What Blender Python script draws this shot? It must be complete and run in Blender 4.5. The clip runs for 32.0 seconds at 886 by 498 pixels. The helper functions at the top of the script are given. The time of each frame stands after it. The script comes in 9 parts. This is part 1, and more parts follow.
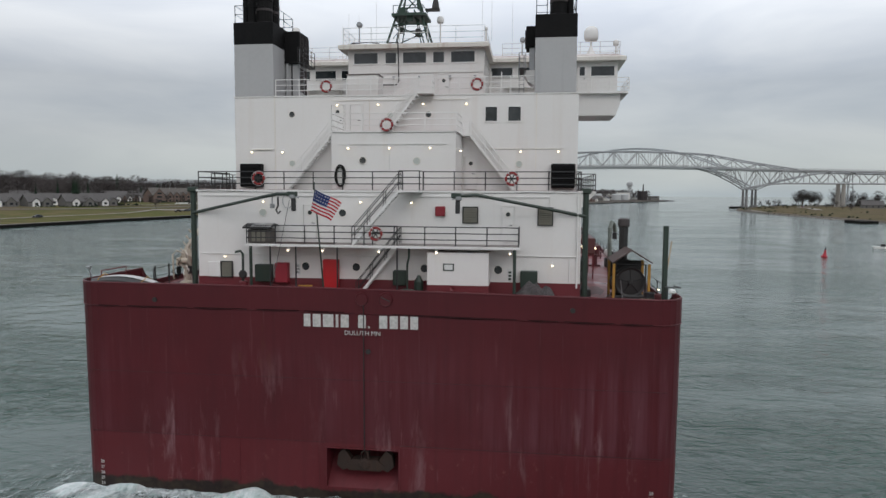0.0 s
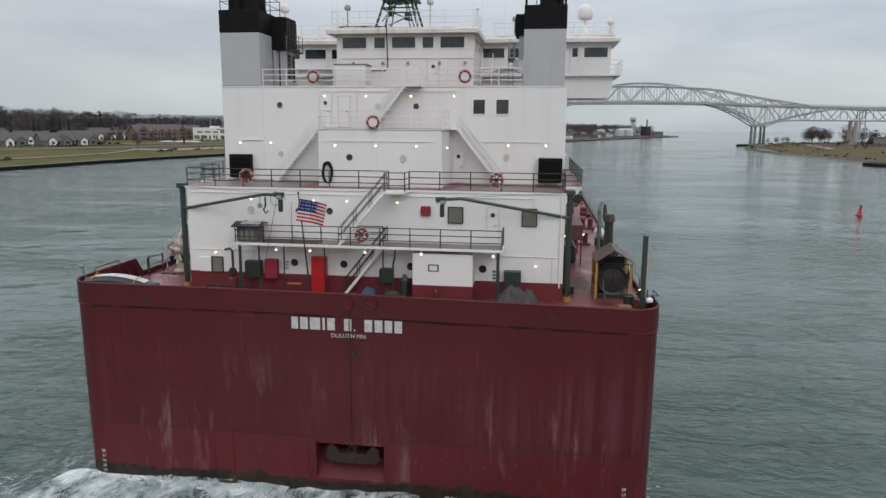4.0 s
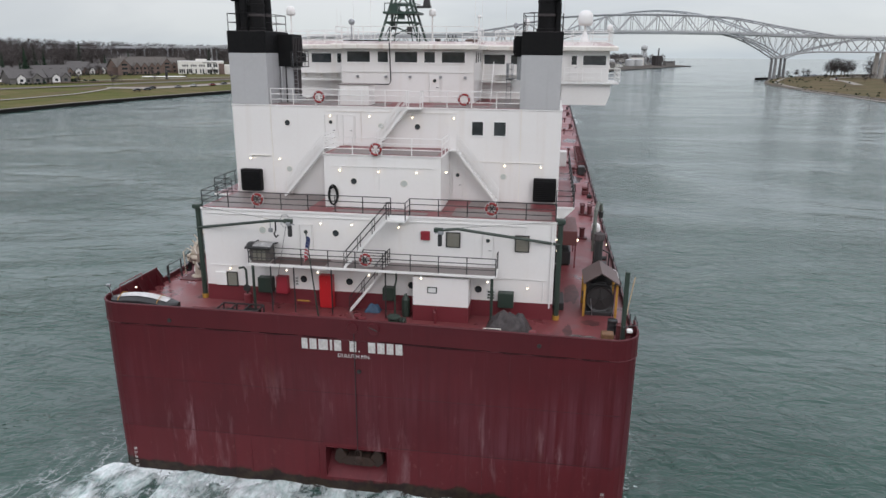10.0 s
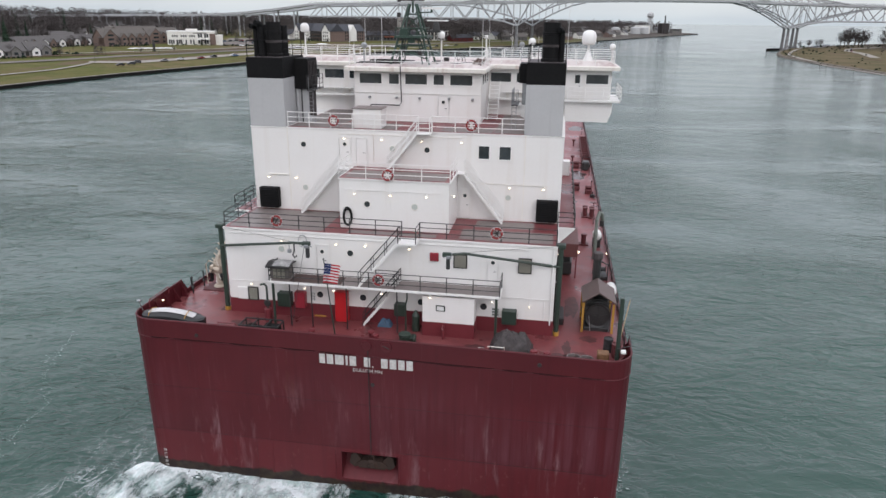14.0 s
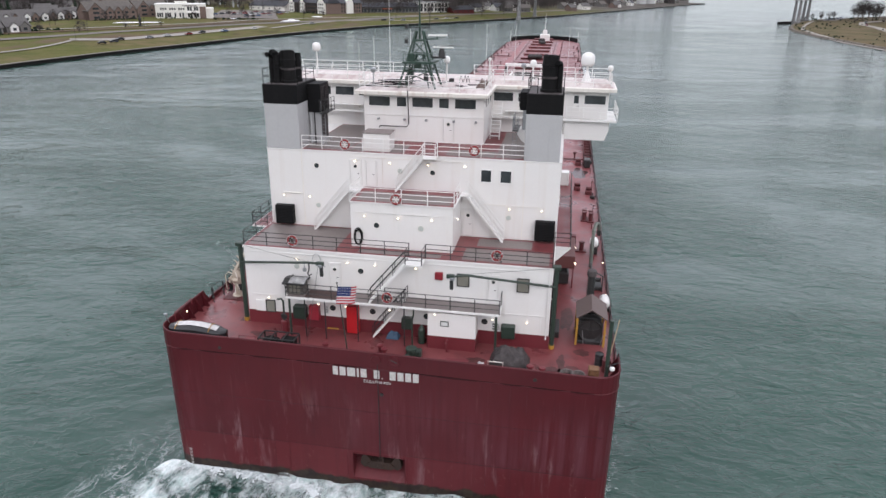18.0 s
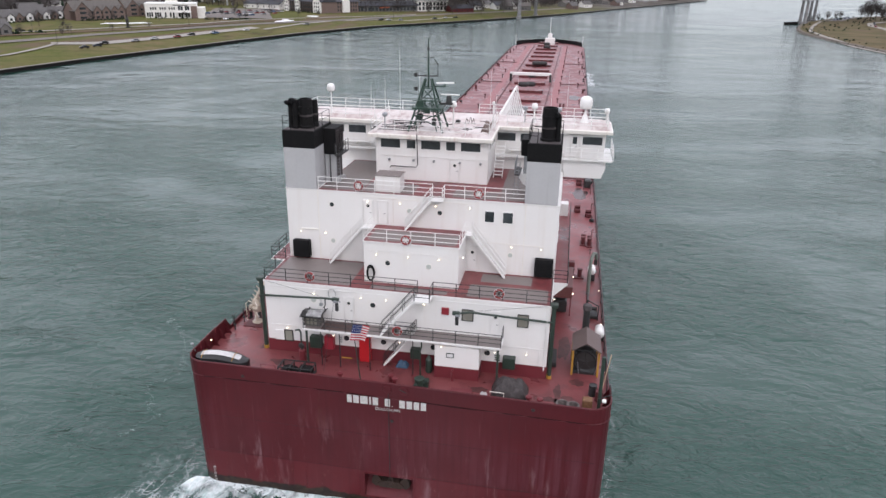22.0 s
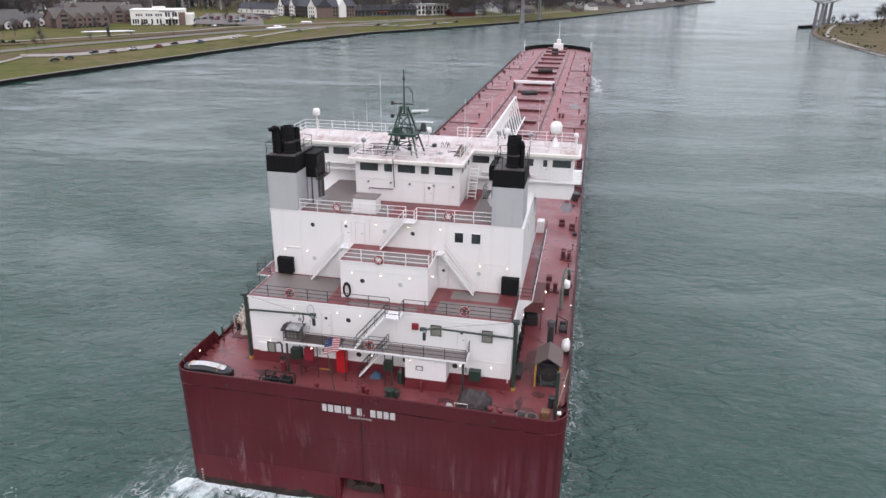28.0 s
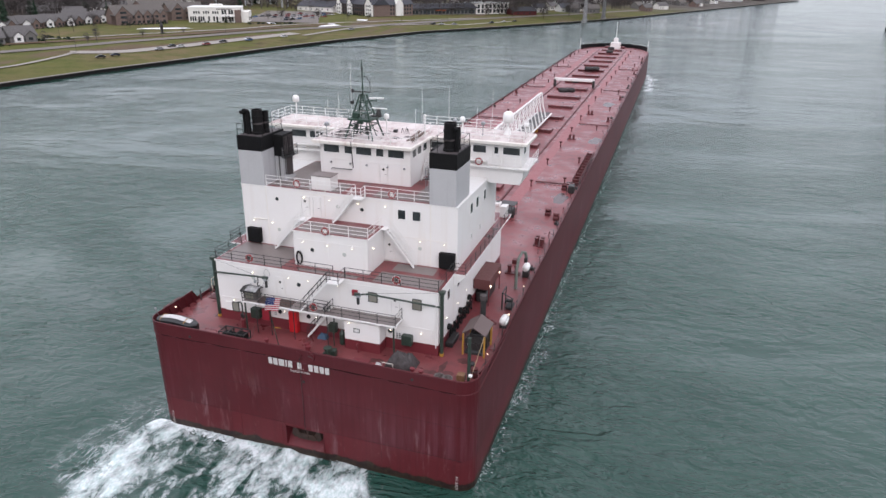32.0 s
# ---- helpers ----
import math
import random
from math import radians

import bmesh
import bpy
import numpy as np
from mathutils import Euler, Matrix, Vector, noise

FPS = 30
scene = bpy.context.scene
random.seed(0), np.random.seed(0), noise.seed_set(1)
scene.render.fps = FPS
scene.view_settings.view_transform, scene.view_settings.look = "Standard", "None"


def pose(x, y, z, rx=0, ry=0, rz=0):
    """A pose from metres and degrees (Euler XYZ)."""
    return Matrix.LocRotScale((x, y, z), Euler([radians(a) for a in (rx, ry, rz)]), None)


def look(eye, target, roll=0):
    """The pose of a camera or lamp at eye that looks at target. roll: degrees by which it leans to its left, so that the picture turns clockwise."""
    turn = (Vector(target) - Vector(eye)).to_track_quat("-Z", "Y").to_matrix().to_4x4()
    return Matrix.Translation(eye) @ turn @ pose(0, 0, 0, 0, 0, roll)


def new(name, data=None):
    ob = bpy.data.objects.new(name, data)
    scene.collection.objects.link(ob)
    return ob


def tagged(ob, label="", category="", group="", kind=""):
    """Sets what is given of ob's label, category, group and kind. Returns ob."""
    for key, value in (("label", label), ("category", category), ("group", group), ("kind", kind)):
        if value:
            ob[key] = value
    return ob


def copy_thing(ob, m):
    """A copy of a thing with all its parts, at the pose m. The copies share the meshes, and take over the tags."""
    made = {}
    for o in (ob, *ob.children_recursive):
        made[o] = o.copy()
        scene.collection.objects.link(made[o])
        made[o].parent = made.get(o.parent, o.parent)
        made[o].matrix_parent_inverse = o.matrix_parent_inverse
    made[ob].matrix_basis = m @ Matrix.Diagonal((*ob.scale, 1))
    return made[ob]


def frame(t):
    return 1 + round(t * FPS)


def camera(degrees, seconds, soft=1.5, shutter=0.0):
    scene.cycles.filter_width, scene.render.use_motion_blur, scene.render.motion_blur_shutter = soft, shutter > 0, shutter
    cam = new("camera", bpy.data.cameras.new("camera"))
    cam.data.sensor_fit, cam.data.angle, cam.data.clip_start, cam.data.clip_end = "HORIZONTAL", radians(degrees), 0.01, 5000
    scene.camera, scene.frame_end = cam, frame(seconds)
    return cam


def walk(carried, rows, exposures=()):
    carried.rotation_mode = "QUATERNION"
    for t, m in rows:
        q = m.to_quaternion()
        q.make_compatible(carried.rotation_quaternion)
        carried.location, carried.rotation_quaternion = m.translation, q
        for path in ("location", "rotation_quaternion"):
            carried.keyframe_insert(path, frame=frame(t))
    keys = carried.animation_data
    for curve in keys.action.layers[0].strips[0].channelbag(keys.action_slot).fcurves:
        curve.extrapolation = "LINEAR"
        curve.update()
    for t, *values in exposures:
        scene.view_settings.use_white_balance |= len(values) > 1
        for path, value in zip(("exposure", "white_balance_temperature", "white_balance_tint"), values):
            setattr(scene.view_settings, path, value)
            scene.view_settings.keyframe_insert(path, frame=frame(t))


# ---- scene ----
# The freighter steams up the river and bears slowly to starboard; its own axes are x to starboard, y ahead, z up from the water.
SWAY = ((0, 0.03), (10, 0.04), (17, 0.10), (25, 0.10), (28, -0.10), (30, -0.35), (32, -0.36))  # seconds, degrees off the even turn


def ship_at(t):
    return pose(-0.314 * t, 4.86 * t, 0, 0, 0, -0.122 * t + float(np.interp(t, [k[0] for k in SWAY], [k[1] for k in SWAY])))


SHIP_ROWS = [(t, ship_at(t)) for t in (*range(0, 28, 3), 28, 29, 30, 31, 32)]

cam = camera(65.6, 32.0, soft=1.5)
# seconds, place in the ship's axes, pitch, lean, turn
PATH = [
    (0, 8.581, -34.232, 16.252, 85.347, 0.299, 7.410),
    (1, 8.466, -34.208, 17.064, 84.247, 0.367, 7.273),
    (2, 9.118, -34.026, 17.892, 82.839, 0.338, 7.791),
    (3, 9.475, -34.154, 19.044, 81.156, 0.403, 7.751),
    (6, 9.964, -34.348, 21.760, 77.905, 0.427, 8.154),
    (7, 10.166, -34.680, 22.932, 76.731, 0.374, 8.404),
    (8, 10.313, -35.062, 23.951, 75.823, 0.453, 8.387),
    (9, 10.523, -35.318, 25.092, 74.791, 0.525, 8.533),
    (10, 10.657, -35.579, 25.985, 74.029, 0.459, 8.787),
    (11, 10.756, -36.010, 26.999, 73.223, 0.437, 9.056),
    (12, 10.729, -36.551, 28.055, 72.567, 0.499, 9.100),
    (13, 10.722, -36.890, 29.139, 71.868, 0.504, 9.177),
    (14, 10.765, -37.264, 30.011, 71.366, 0.572, 9.290),
    (17, 11.081, -38.764, 33.079, 69.504, 0.592, 9.668),
    (18, 11.174, -39.222, 34.328, 68.888, 0.673, 9.791),
    (19, 11.365, -39.749, 35.468, 68.763, 0.643, 10.045),
    (20, 11.434, -40.483, 36.528, 68.779, 0.784, 10.113),
    (21, 11.421, -41.078, 37.662, 68.551, 0.811, 10.199),
    (22, 11.409, -41.666, 38.737, 68.415, 0.872, 10.182),
    (23, 11.743, -42.057, 39.670, 68.432, 0.730, 10.456),
    (24, 11.630, -42.137, 40.414, 68.409, 0.939, 10.385),
    (25, 11.594, -42.232, 40.954, 68.510, 1.047, 10.327),
    (28, 15.475, -43.611, 41.531, 68.407, 0.648, 11.619),
    (29, 17.847, -44.363, 41.502, 68.471, 0.658, 12.514),
    (30, 20.872, -45.073, 41.432, 68.544, 0.572, 14.012),
    (31, 24.362, -45.452, 41.377, 68.484, 0.418, 16.244),
    (32, 28.062, -46.016, 41.742, 68.187, 0.673, 18.095),
]


def seen_from(x, y, z, pitch, lean, turn):
    return Matrix.Translation((x, y, z)) @ Matrix.Rotation(radians(turn), 4, "Z") @ Matrix.Rotation(radians(pitch), 4, "X") @ Matrix.Rotation(radians(lean), 4, "Z")


walk(cam, [(t, ship_at(t) @ seen_from(*row)) for t, *row in PATH],
     exposures=[(0, -0.60, 6560, 12), (3, -0.47, 6550, 13), (6, -0.37, 6540, 14), (9, -0.24, 6530, 15), (13, -0.09, 6520, 16), (19, 0.06, 6510, 18), (28, 0.09, 6480, 20), (32, 0.09, 6480, 20)])

# ---- light: an overcast winter day ----
world = bpy.data.worlds.new("overcast_sky")
scene.world = world
world.use_nodes = True
wn, wl = world.node_tree.nodes, world.node_tree.links
wn.clear()


def wnode(kind, **props):
    n = wn.new(kind)
    for k, v in props.items():
        n.inputs[k].default_value = v
    return n


sky = wn.new("ShaderNodeTexSky")
sky.sky_type, sky.sun_disc, sky.sun_elevation, sky.sun_rotation = "NISHITA", False, radians(32), radians(200)
sky_bg = wnode("ShaderNodeBackground", Strength=0.03)
wl.new(sky.outputs[0], sky_bg.inputs[0])
coord = wn.new("ShaderNodeTexCoord")
stretch = wn.new("ShaderNodeMapping")
stretch.inputs["Scale"].default_value = (1.6, 1.6, 7.0)
wl.new(coord.outputs["Generated"], stretch.inputs[0])
cloud = wnode("ShaderNodeTexNoise", Scale=1.7, Detail=7.0, Roughness=0.52, Distortion=0.35)
wl.new(stretch.outputs[0], cloud.inputs["Vector"])
ramp = wn.new("ShaderNodeValToRGB")
ramp.color_ramp.elements[0].position, ramp.color_ramp.elements[0].color = 0.34, (0.60, 0.632, 0.675, 1)
ramp.color_ramp.elements[1].position, ramp.color_ramp.elements[1].color = 0.62, (0.785, 0.805, 0.815, 1)
wl.new(cloud.outputs[0], ramp.inputs[0])
cloud_bg = wnode("ShaderNodeBackground", Strength=0.86)
# an overcast sky is brighter overhead than at the horizon
height = wn.new("ShaderNodeSeparateXYZ")
wl.new(coord.outputs["Generated"], height.inputs[0])
overhead = wn.new("ShaderNodeMapRange")
for k, v in zip(("From Min", "From Max", "To Min", "To Max"), (0.145, 0.28, 0.875, 1.98)):
    overhead.inputs[k].default_value = v
wl.new(height.outputs[2], overhead.inputs["Value"])
wl.new(overhead.outputs[0], cloud_bg.inputs["Strength"])
# low in the sky the cloud is bluer
tint = wn.new("ShaderNodeValToRGB")
for k, (pos, rgb) in enumerate(((0.0, (0.83, 0.945, 1.0, 1)), (0.075, (0.985, 1.0, 1.012, 1)))):
    tint.color_ramp.elements[k].position, tint.color_ramp.elements[k].color = pos, rgb
wl.new(height.outputs[2], tint.inputs[0])
tinted = wn.new("ShaderNodeMix")
tinted.data_type, tinted.blend_type = "RGBA", "MULTIPLY"
tinted.inputs[0].default_value = 1.0
wl.new(ramp.outputs[0], tinted.inputs[6])
wl.new(tint.outputs[0], tinted.inputs[7])
wl.new(tinted.outputs[2], cloud_bg.inputs[0])
both = wn.new("ShaderNodeAddShader")
wl.new(sky_bg.outputs[0], both.inputs[0])
wl.new(cloud_bg.outputs[0], both.inputs[1])
wl.new(both.outputs[0], wn.new("ShaderNodeOutputWorld").inputs[0])

sun = bpy.data.lights.new("sun", "SUN")
sun.energy, sun.angle, sun.color = 0.8, radians(25), (1.0, 0.97, 0.93)
new("sun", sun).matrix_world = look((95, -150, 140), (0, 0, 0))


# ---- mesh helpers ----
class Mesh:
    """Collects vertices and faces of one mesh."""

    def __init__(self):
        self.v, self.f = [], []

    def add(self, verts, faces):
        n = len(self.v)
        self.v += [tuple(p) for p in verts]
        self.f += [tuple(i + n for i in face) for face in faces]
        return self

    def box(self, x0, x1, y0, y1, z0, z1, c=0.0):
        """A box, its edges cut by c."""
        if c <= 0:
            v = [(x, y, z) for z in (z0, z1) for y in (y0, y1) for x in (x0, x1)]
            return self.add(v, [(0, 2, 3, 1), (4, 5, 7, 6), (0, 1, 5, 4), (2, 6, 7, 3), (0, 4, 6, 2), (1, 3, 7, 5)])
        m, h = ((x0 + x1) / 2, (y0 + y1) / 2, (z0 + z1) / 2), (abs(x1 - x0) / 2, abs(y1 - y0) / 2, abs(z1 - z0) / 2)
        c = min(c, 0.45 * min(h))
        v, at = [], {}
        for sx in (-1, 1):
            for sy in (-1, 1):
                for sz in (-1, 1):
                    for axis in range(3):
                        s = (sx, sy, sz)
                        at[s, axis] = len(v)
                        v.append(tuple(m[k] + s[k] * (h[k] - (0 if k == axis else c)) for k in range(3)))
        f = []
        for axis in range(3):
            o, p = [k for k in range(3) if k != axis]
            for s in (-1, 1):
                ring = []
                for a, b in ((-1, -1), (1, -1), (1, 1), (-1, 1)):
                    k = [0, 0, 0]
                    k[axis], k[o], k[p] = s, a, b
                    ring.append(at[tuple(k), axis])
                f.append(tuple(ring))
            for a in (-1, 1):
                for b in (-1, 1):
                    ks = []
                    for s, ax in ((-1, o), (1, o), (1, p), (-1, p)):
                        k = [0, 0, 0]
                        k[axis], k[o], k[p] = s, a, b
                        ks.append(at[tuple(k), ax])
                    f.append(tuple(ks))
        for sx in (-1, 1):
            for sy in (-1, 1):
                for sz in (-1, 1):
                    f.append(tuple(at[(sx, sy, sz), ax] for ax in range(3)))
        return self.add(v, f)

    def tube(self, points, r, n=6, r_end=None, closed=False, cap=True):
        """A round bar along points."""
        pts = [Vector(p) for p in points]
        rings = []
        for i, p in enumerate(pts):
            a = pts[i - 1] if (i or closed) else p
            b = pts[(i + 1) % len(pts)] if (i + 1 < len(pts) or closed) else p
            d = (b - a).normalized()
            side = d.cross(Vector((0, 0, 1)) if abs(d.z) < 0.95 else Vector((1, 0, 0))).normalized()
            up = side.cross(d)
            rr = r if r_end is None else r + (r_end - r) * i / max(1, len(pts) - 1)
            rings.append([p + rr * (math.cos(2 * math.pi * k / n) * side + math.sin(2 * math.pi * k / n) * up) for k in range(n)])
        v = [q for ring in rings for q in ring]
        f, m = [], len(pts)
        for i in range(m if closed else m - 1):
            j = (i + 1) % m
            f += [(i * n + k, i * n + (k + 1) % n, j * n + (k + 1) % n, j * n + k) for k in range(n)]
        if cap and not closed:
            f += [tuple(range(n)), tuple((m - 1) * n + k for k in range(n))]
        return self.add(v, f)

    def lathe(self, profile, centre=(0, 0, 0), n=16, axis="z"):
        """Turns a list of (radius, height) about an axis through centre."""
        v, f = [], []
        for r, h in profile:
            for k in range(n):
                a = 2 * math.pi * k / n
                c, s = r * math.cos(a), r * math.sin(a)
                q = (c, s, h) if axis == "z" else (c, h, s) if axis == "y" else (h, c, s)
                v.append(tuple(q[i] + centre[i] for i in range(3)))
        for i in range(len(profile) - 1):
            f += [(i * n + k, i * n + (k + 1) % n, (i + 1) * n + (k + 1) % n, (i + 1) * n + k) for k in range(n)]
        f += [tuple(range(n)), tuple((len(profile) - 1) * n + k for k in range(n))]
        return self.add(v, f)

    def prism(self, outline, z0, z1):
        """An outline in x and y, raised from z0 to z1."""
        n = len(outline)
        v = [(x, y, z) for z in (z0, z1) for x, y in outline]
        return self.add(v, [tuple(range(n)), tuple(range(n, 2 * n))] + [(k, (k + 1) % n, n + (k + 1) % n, n + k) for k in range(n)])

    def prism_x(self, outline, x0, x1):
        """An outline in y and z, drawn from x0 to x1."""
        n = len(outline)
        v = [(x, y, z) for x in (x0, x1) for y, z in outline]
        return self.add(v, [tuple(range(n)), tuple(range(n, 2 * n))] + [(k, (k + 1) % n, n + (k + 1) % n, n + k) for k in range(n)])

    def prism_y(self, outline, y0, y1):
        """An outline in x and z, drawn from y0 to y1."""
        n = len(outline)
        v = [(x, y, z) for y in (y0, y1) for x, z in outline]
        return self.add(v, [tuple(range(n)), tuple(range(n, 2 * n))] + [(k, (k + 1) % n, n + (k + 1) % n, n + k) for k in range(n)])

    def stairs(self, bottom, top, width, across, steps, tread=0.22):
        """Two stringers and the treads of a flight."""
        b, t = Vector(bottom), Vector(top)
        a = Vector(across).normalized() * width / 2
        for s in (-1, 1):
            lo, hi = b + s * a, t + s * a
            d = Vector((0, 0, 0.11))
            e = a.normalized() * 0.025
            self.add([lo - d - e, lo + d - e, hi + d - e, hi - d - e, lo - d + e, lo + d + e, hi + d + e, hi - d + e],
                     [(0, 1, 2, 3), (4, 7, 6, 5), (0, 4, 5, 1), (2, 6, 7, 3), (1, 5, 6, 2), (0, 3, 7, 4)])
        run = Vector((t.x - b.x, t.y - b.y, 0)).normalized() * tread / 2
        for k in range(1, steps):
            p = b.lerp(t, k / steps)
            w, z = a * 0.96, Vector((0, 0, 0.02))
            self.add([p + sx * w + sy * run + sz * z for sx in (-1, 1) for sy in (-1, 1) for sz in (-1, 1)],
                     [(0, 1, 3, 2), (4, 6, 7, 5), (0, 4, 5, 1), (2, 3, 7, 6), (0, 2, 6, 4), (1, 5, 7, 3)])
        return self

    def data(self, name, material, smooth=False):
        me = bpy.data.meshes.new(name)
        me.from_pydata(self.v, [], self.f)
        bm = bmesh.new()
        bm.from_mesh(me)
        bmesh.ops.recalc_face_normals(bm, faces=bm.faces)
        bm.to_mesh(me)
        bm.free()
        if smooth:
            me.polygons.foreach_set("use_smooth", [True] * len(me.polygons))
        me.materials.append(material)
        return me


def part(name, mesh, material, parent=None, label="", smooth=False):
    """One mesh object under a thing or under a part."""
    ob = new(name, mesh if isinstance(mesh, bpy.types.Mesh) else mesh.data(name, material, smooth))
    ob.parent = parent
    if label:
        ob["label"] = label
    return ob


def thing(name, label, category, mesh=None, material=None, group="", kind="", smooth=False):
    ob = part(name, mesh, material, smooth=smooth) if mesh else new(name)
    return tagged(ob, label, category, group, kind)


def bulk(name, verts, faces, material, smooth=False):
    """One mesh from arrays of vertices and of equal-sided faces, for what nobody could count."""
    me = bpy.data.meshes.new(name)
    verts, faces = np.asarray(verts, np.float32), np.asarray(faces, np.int32)
    k = faces.shape[1]
    me.vertices.add(len(verts))
    me.vertices.foreach_set("co", verts.ravel())
    me.loops.add(faces.size)
    me.loops.foreach_set("vertex_index", faces.ravel())
    me.polygons.add(len(faces))
    me.polygons.foreach_set("loop_start", np.arange(0, faces.size, k, dtype=np.int32))
    me.update(calc_edges=True)
    if smooth:
        me.polygons.foreach_set("use_smooth", [True] * len(faces))
    me.materials.append(material)
    return new(name, me)


# ---- materials ----
class Nodes:
    """A node material in the making."""

    def __init__(self, name):
        self.m = bpy.data.materials.new(name)
        self.m.use_nodes = True
        self.n, self.l = self.m.node_tree.nodes, self.m.node_tree.links
        self.out = self.n["Principled BSDF"]
        self.where = self.n.new("ShaderNodeTexCoord").outputs["Object"]

    def link(self, a, b):
        self.l.new(a, b)
        return self

    def set(self, **values):
        for k, v in values.items():
            self.out.inputs[k.replace("_", " ")].default_value = v
        return self

    def noise(self, scale, detail=4.0, rough=0.55, stretch=None, distortion=0.0, turn=0.0, at=None):
        t = self.n.new("ShaderNodeTexNoise")
        t.inputs["Scale"].default_value, t.inputs["Detail"].default_value, t.inputs["Roughness"].default_value = scale, detail, rough
        t.inputs["Distortion"].default_value = distortion
        src = at or self.where
        if stretch:
            mp = self.n.new("ShaderNodeMapping")
            mp.inputs["Scale"].default_value, mp.inputs["Rotation"].default_value = stretch, (0, 0, radians(turn))
            self.link(src, mp.inputs[0])
            src = mp.outputs[0]
        self.link(src, t.inputs["Vector"])
        return t.outputs[0]

    def span(self, value, low, high, to0=0.0, to1=1.0):
        t = self.n.new("ShaderNodeMapRange")
        for k, v in zip(("From Min", "From Max", "To Min", "To Max"), (low, high, to0, to1)):
            t.inputs[k].default_value = v
        self.link(value, t.inputs["Value"])
        return t.outputs[0]

    def times(self, a, b):
        t = self.n.new("ShaderNodeMath")
        t.operation = "MULTIPLY"
        self.link(a, t.inputs[0])
        if isinstance(b, float):
            t.inputs[1].default_value = b
        else:
            self.link(b, t.inputs[1])
        return t.outputs[0]

    def mix(self, factor, a, b):
        """Mixes two colours, each an output or three numbers."""
        t = self.n.new("ShaderNodeMix")
        t.data_type = "RGBA"
        if isinstance(factor, float):
            t.inputs[0].default_value = factor
        else:
            self.link(factor, t.inputs[0])
        for k, c in ((6, a), (7, b)):
            if isinstance(c, tuple):
                t.inputs[k].default_value = (*c, 1)
            else:
                self.link(c, t.inputs[k])
        return t.outputs[2]

    def axis(self, k):
        t = self.n.new("ShaderNodeSeparateXYZ")
        self.link(self.where, t.inputs[0])
        return t.outputs[k]

    def bump(self, height, strength, distance, under=None):
        t = self.n.new("ShaderNodeBump")
        t.inputs["Strength"].default_value, t.inputs["Distance"].default_value = strength, distance
        self.link(height, t.inputs["Height"])
        if under:
            self.link(under, t.inputs["Normal"])
        return t.outputs[0]

    def colour(self, c):
        return self.link(c, self.out.inputs["Base Color"])

    def normal(self, c):
        return self.link(c, self.out.inputs["Normal"])


def paint(name, rgb, rough=0.5, dirt=(0.12, 0.09, 0.07), wear=0.25, scale=1.0, streaks=0.25, metal=0.0, bump=0.004, spec=0.5):
    """Painted steel: blotches, fine grain, and streaks that run down."""
    m = Nodes(name).set(Roughness=rough, Metallic=metal, Specular_IOR_Level=spec)
    big = m.span(m.noise(0.35 * scale, 5), 0.35, 0.7)
    fine = m.span(m.noise(6.0 * scale, 5), 0.3, 0.75)
    run = m.span(m.noise(1.3 * scale, 5, stretch=(1, 1, 0.07)), 0.56, 0.78)
    c = m.mix(m.times(big, wear), rgb, tuple(0.72 * v + 0.28 * d for v, d in zip(rgb, dirt)))
    c = m.mix(m.times(fine, wear * 0.5), c, tuple(min(1, v * 1.18) for v in rgb))
    c = m.mix(m.times(run, streaks), c, dirt)
    m.colour(c)
    m.link(m.span(fine, 0, 1, rough - 0.08, rough + 0.12), m.out.inputs["Roughness"])
    m.normal(m.bump(m.noise(2.5 * scale, 4), 0.35, bump))
    return m.m


def plain(name, rgb, rough=0.5, metal=0.0, grain=20.0, var=0.15):
    m = Nodes(name).set(Roughness=rough, Metallic=metal, Specular_IOR_Level=0.1 if rough >= 0.75 else 0.5)
    m.colour(m.mix(m.span(m.noise(grain, 4), 0.3, 0.7), tuple(v * (1 - var) for v in rgb), tuple(min(1, v * (1 + var)) for v in rgb)))
    return m.m


def glow(name, rgb, strength):
    m = Nodes(name).set(Roughness=0.3, Emission_Strength=strength)
    m.out.inputs["Base Color"].default_value = (*rgb, 1)
    m.out.inputs["Emission Color"].default_value = (*rgb, 1)
    return m.m


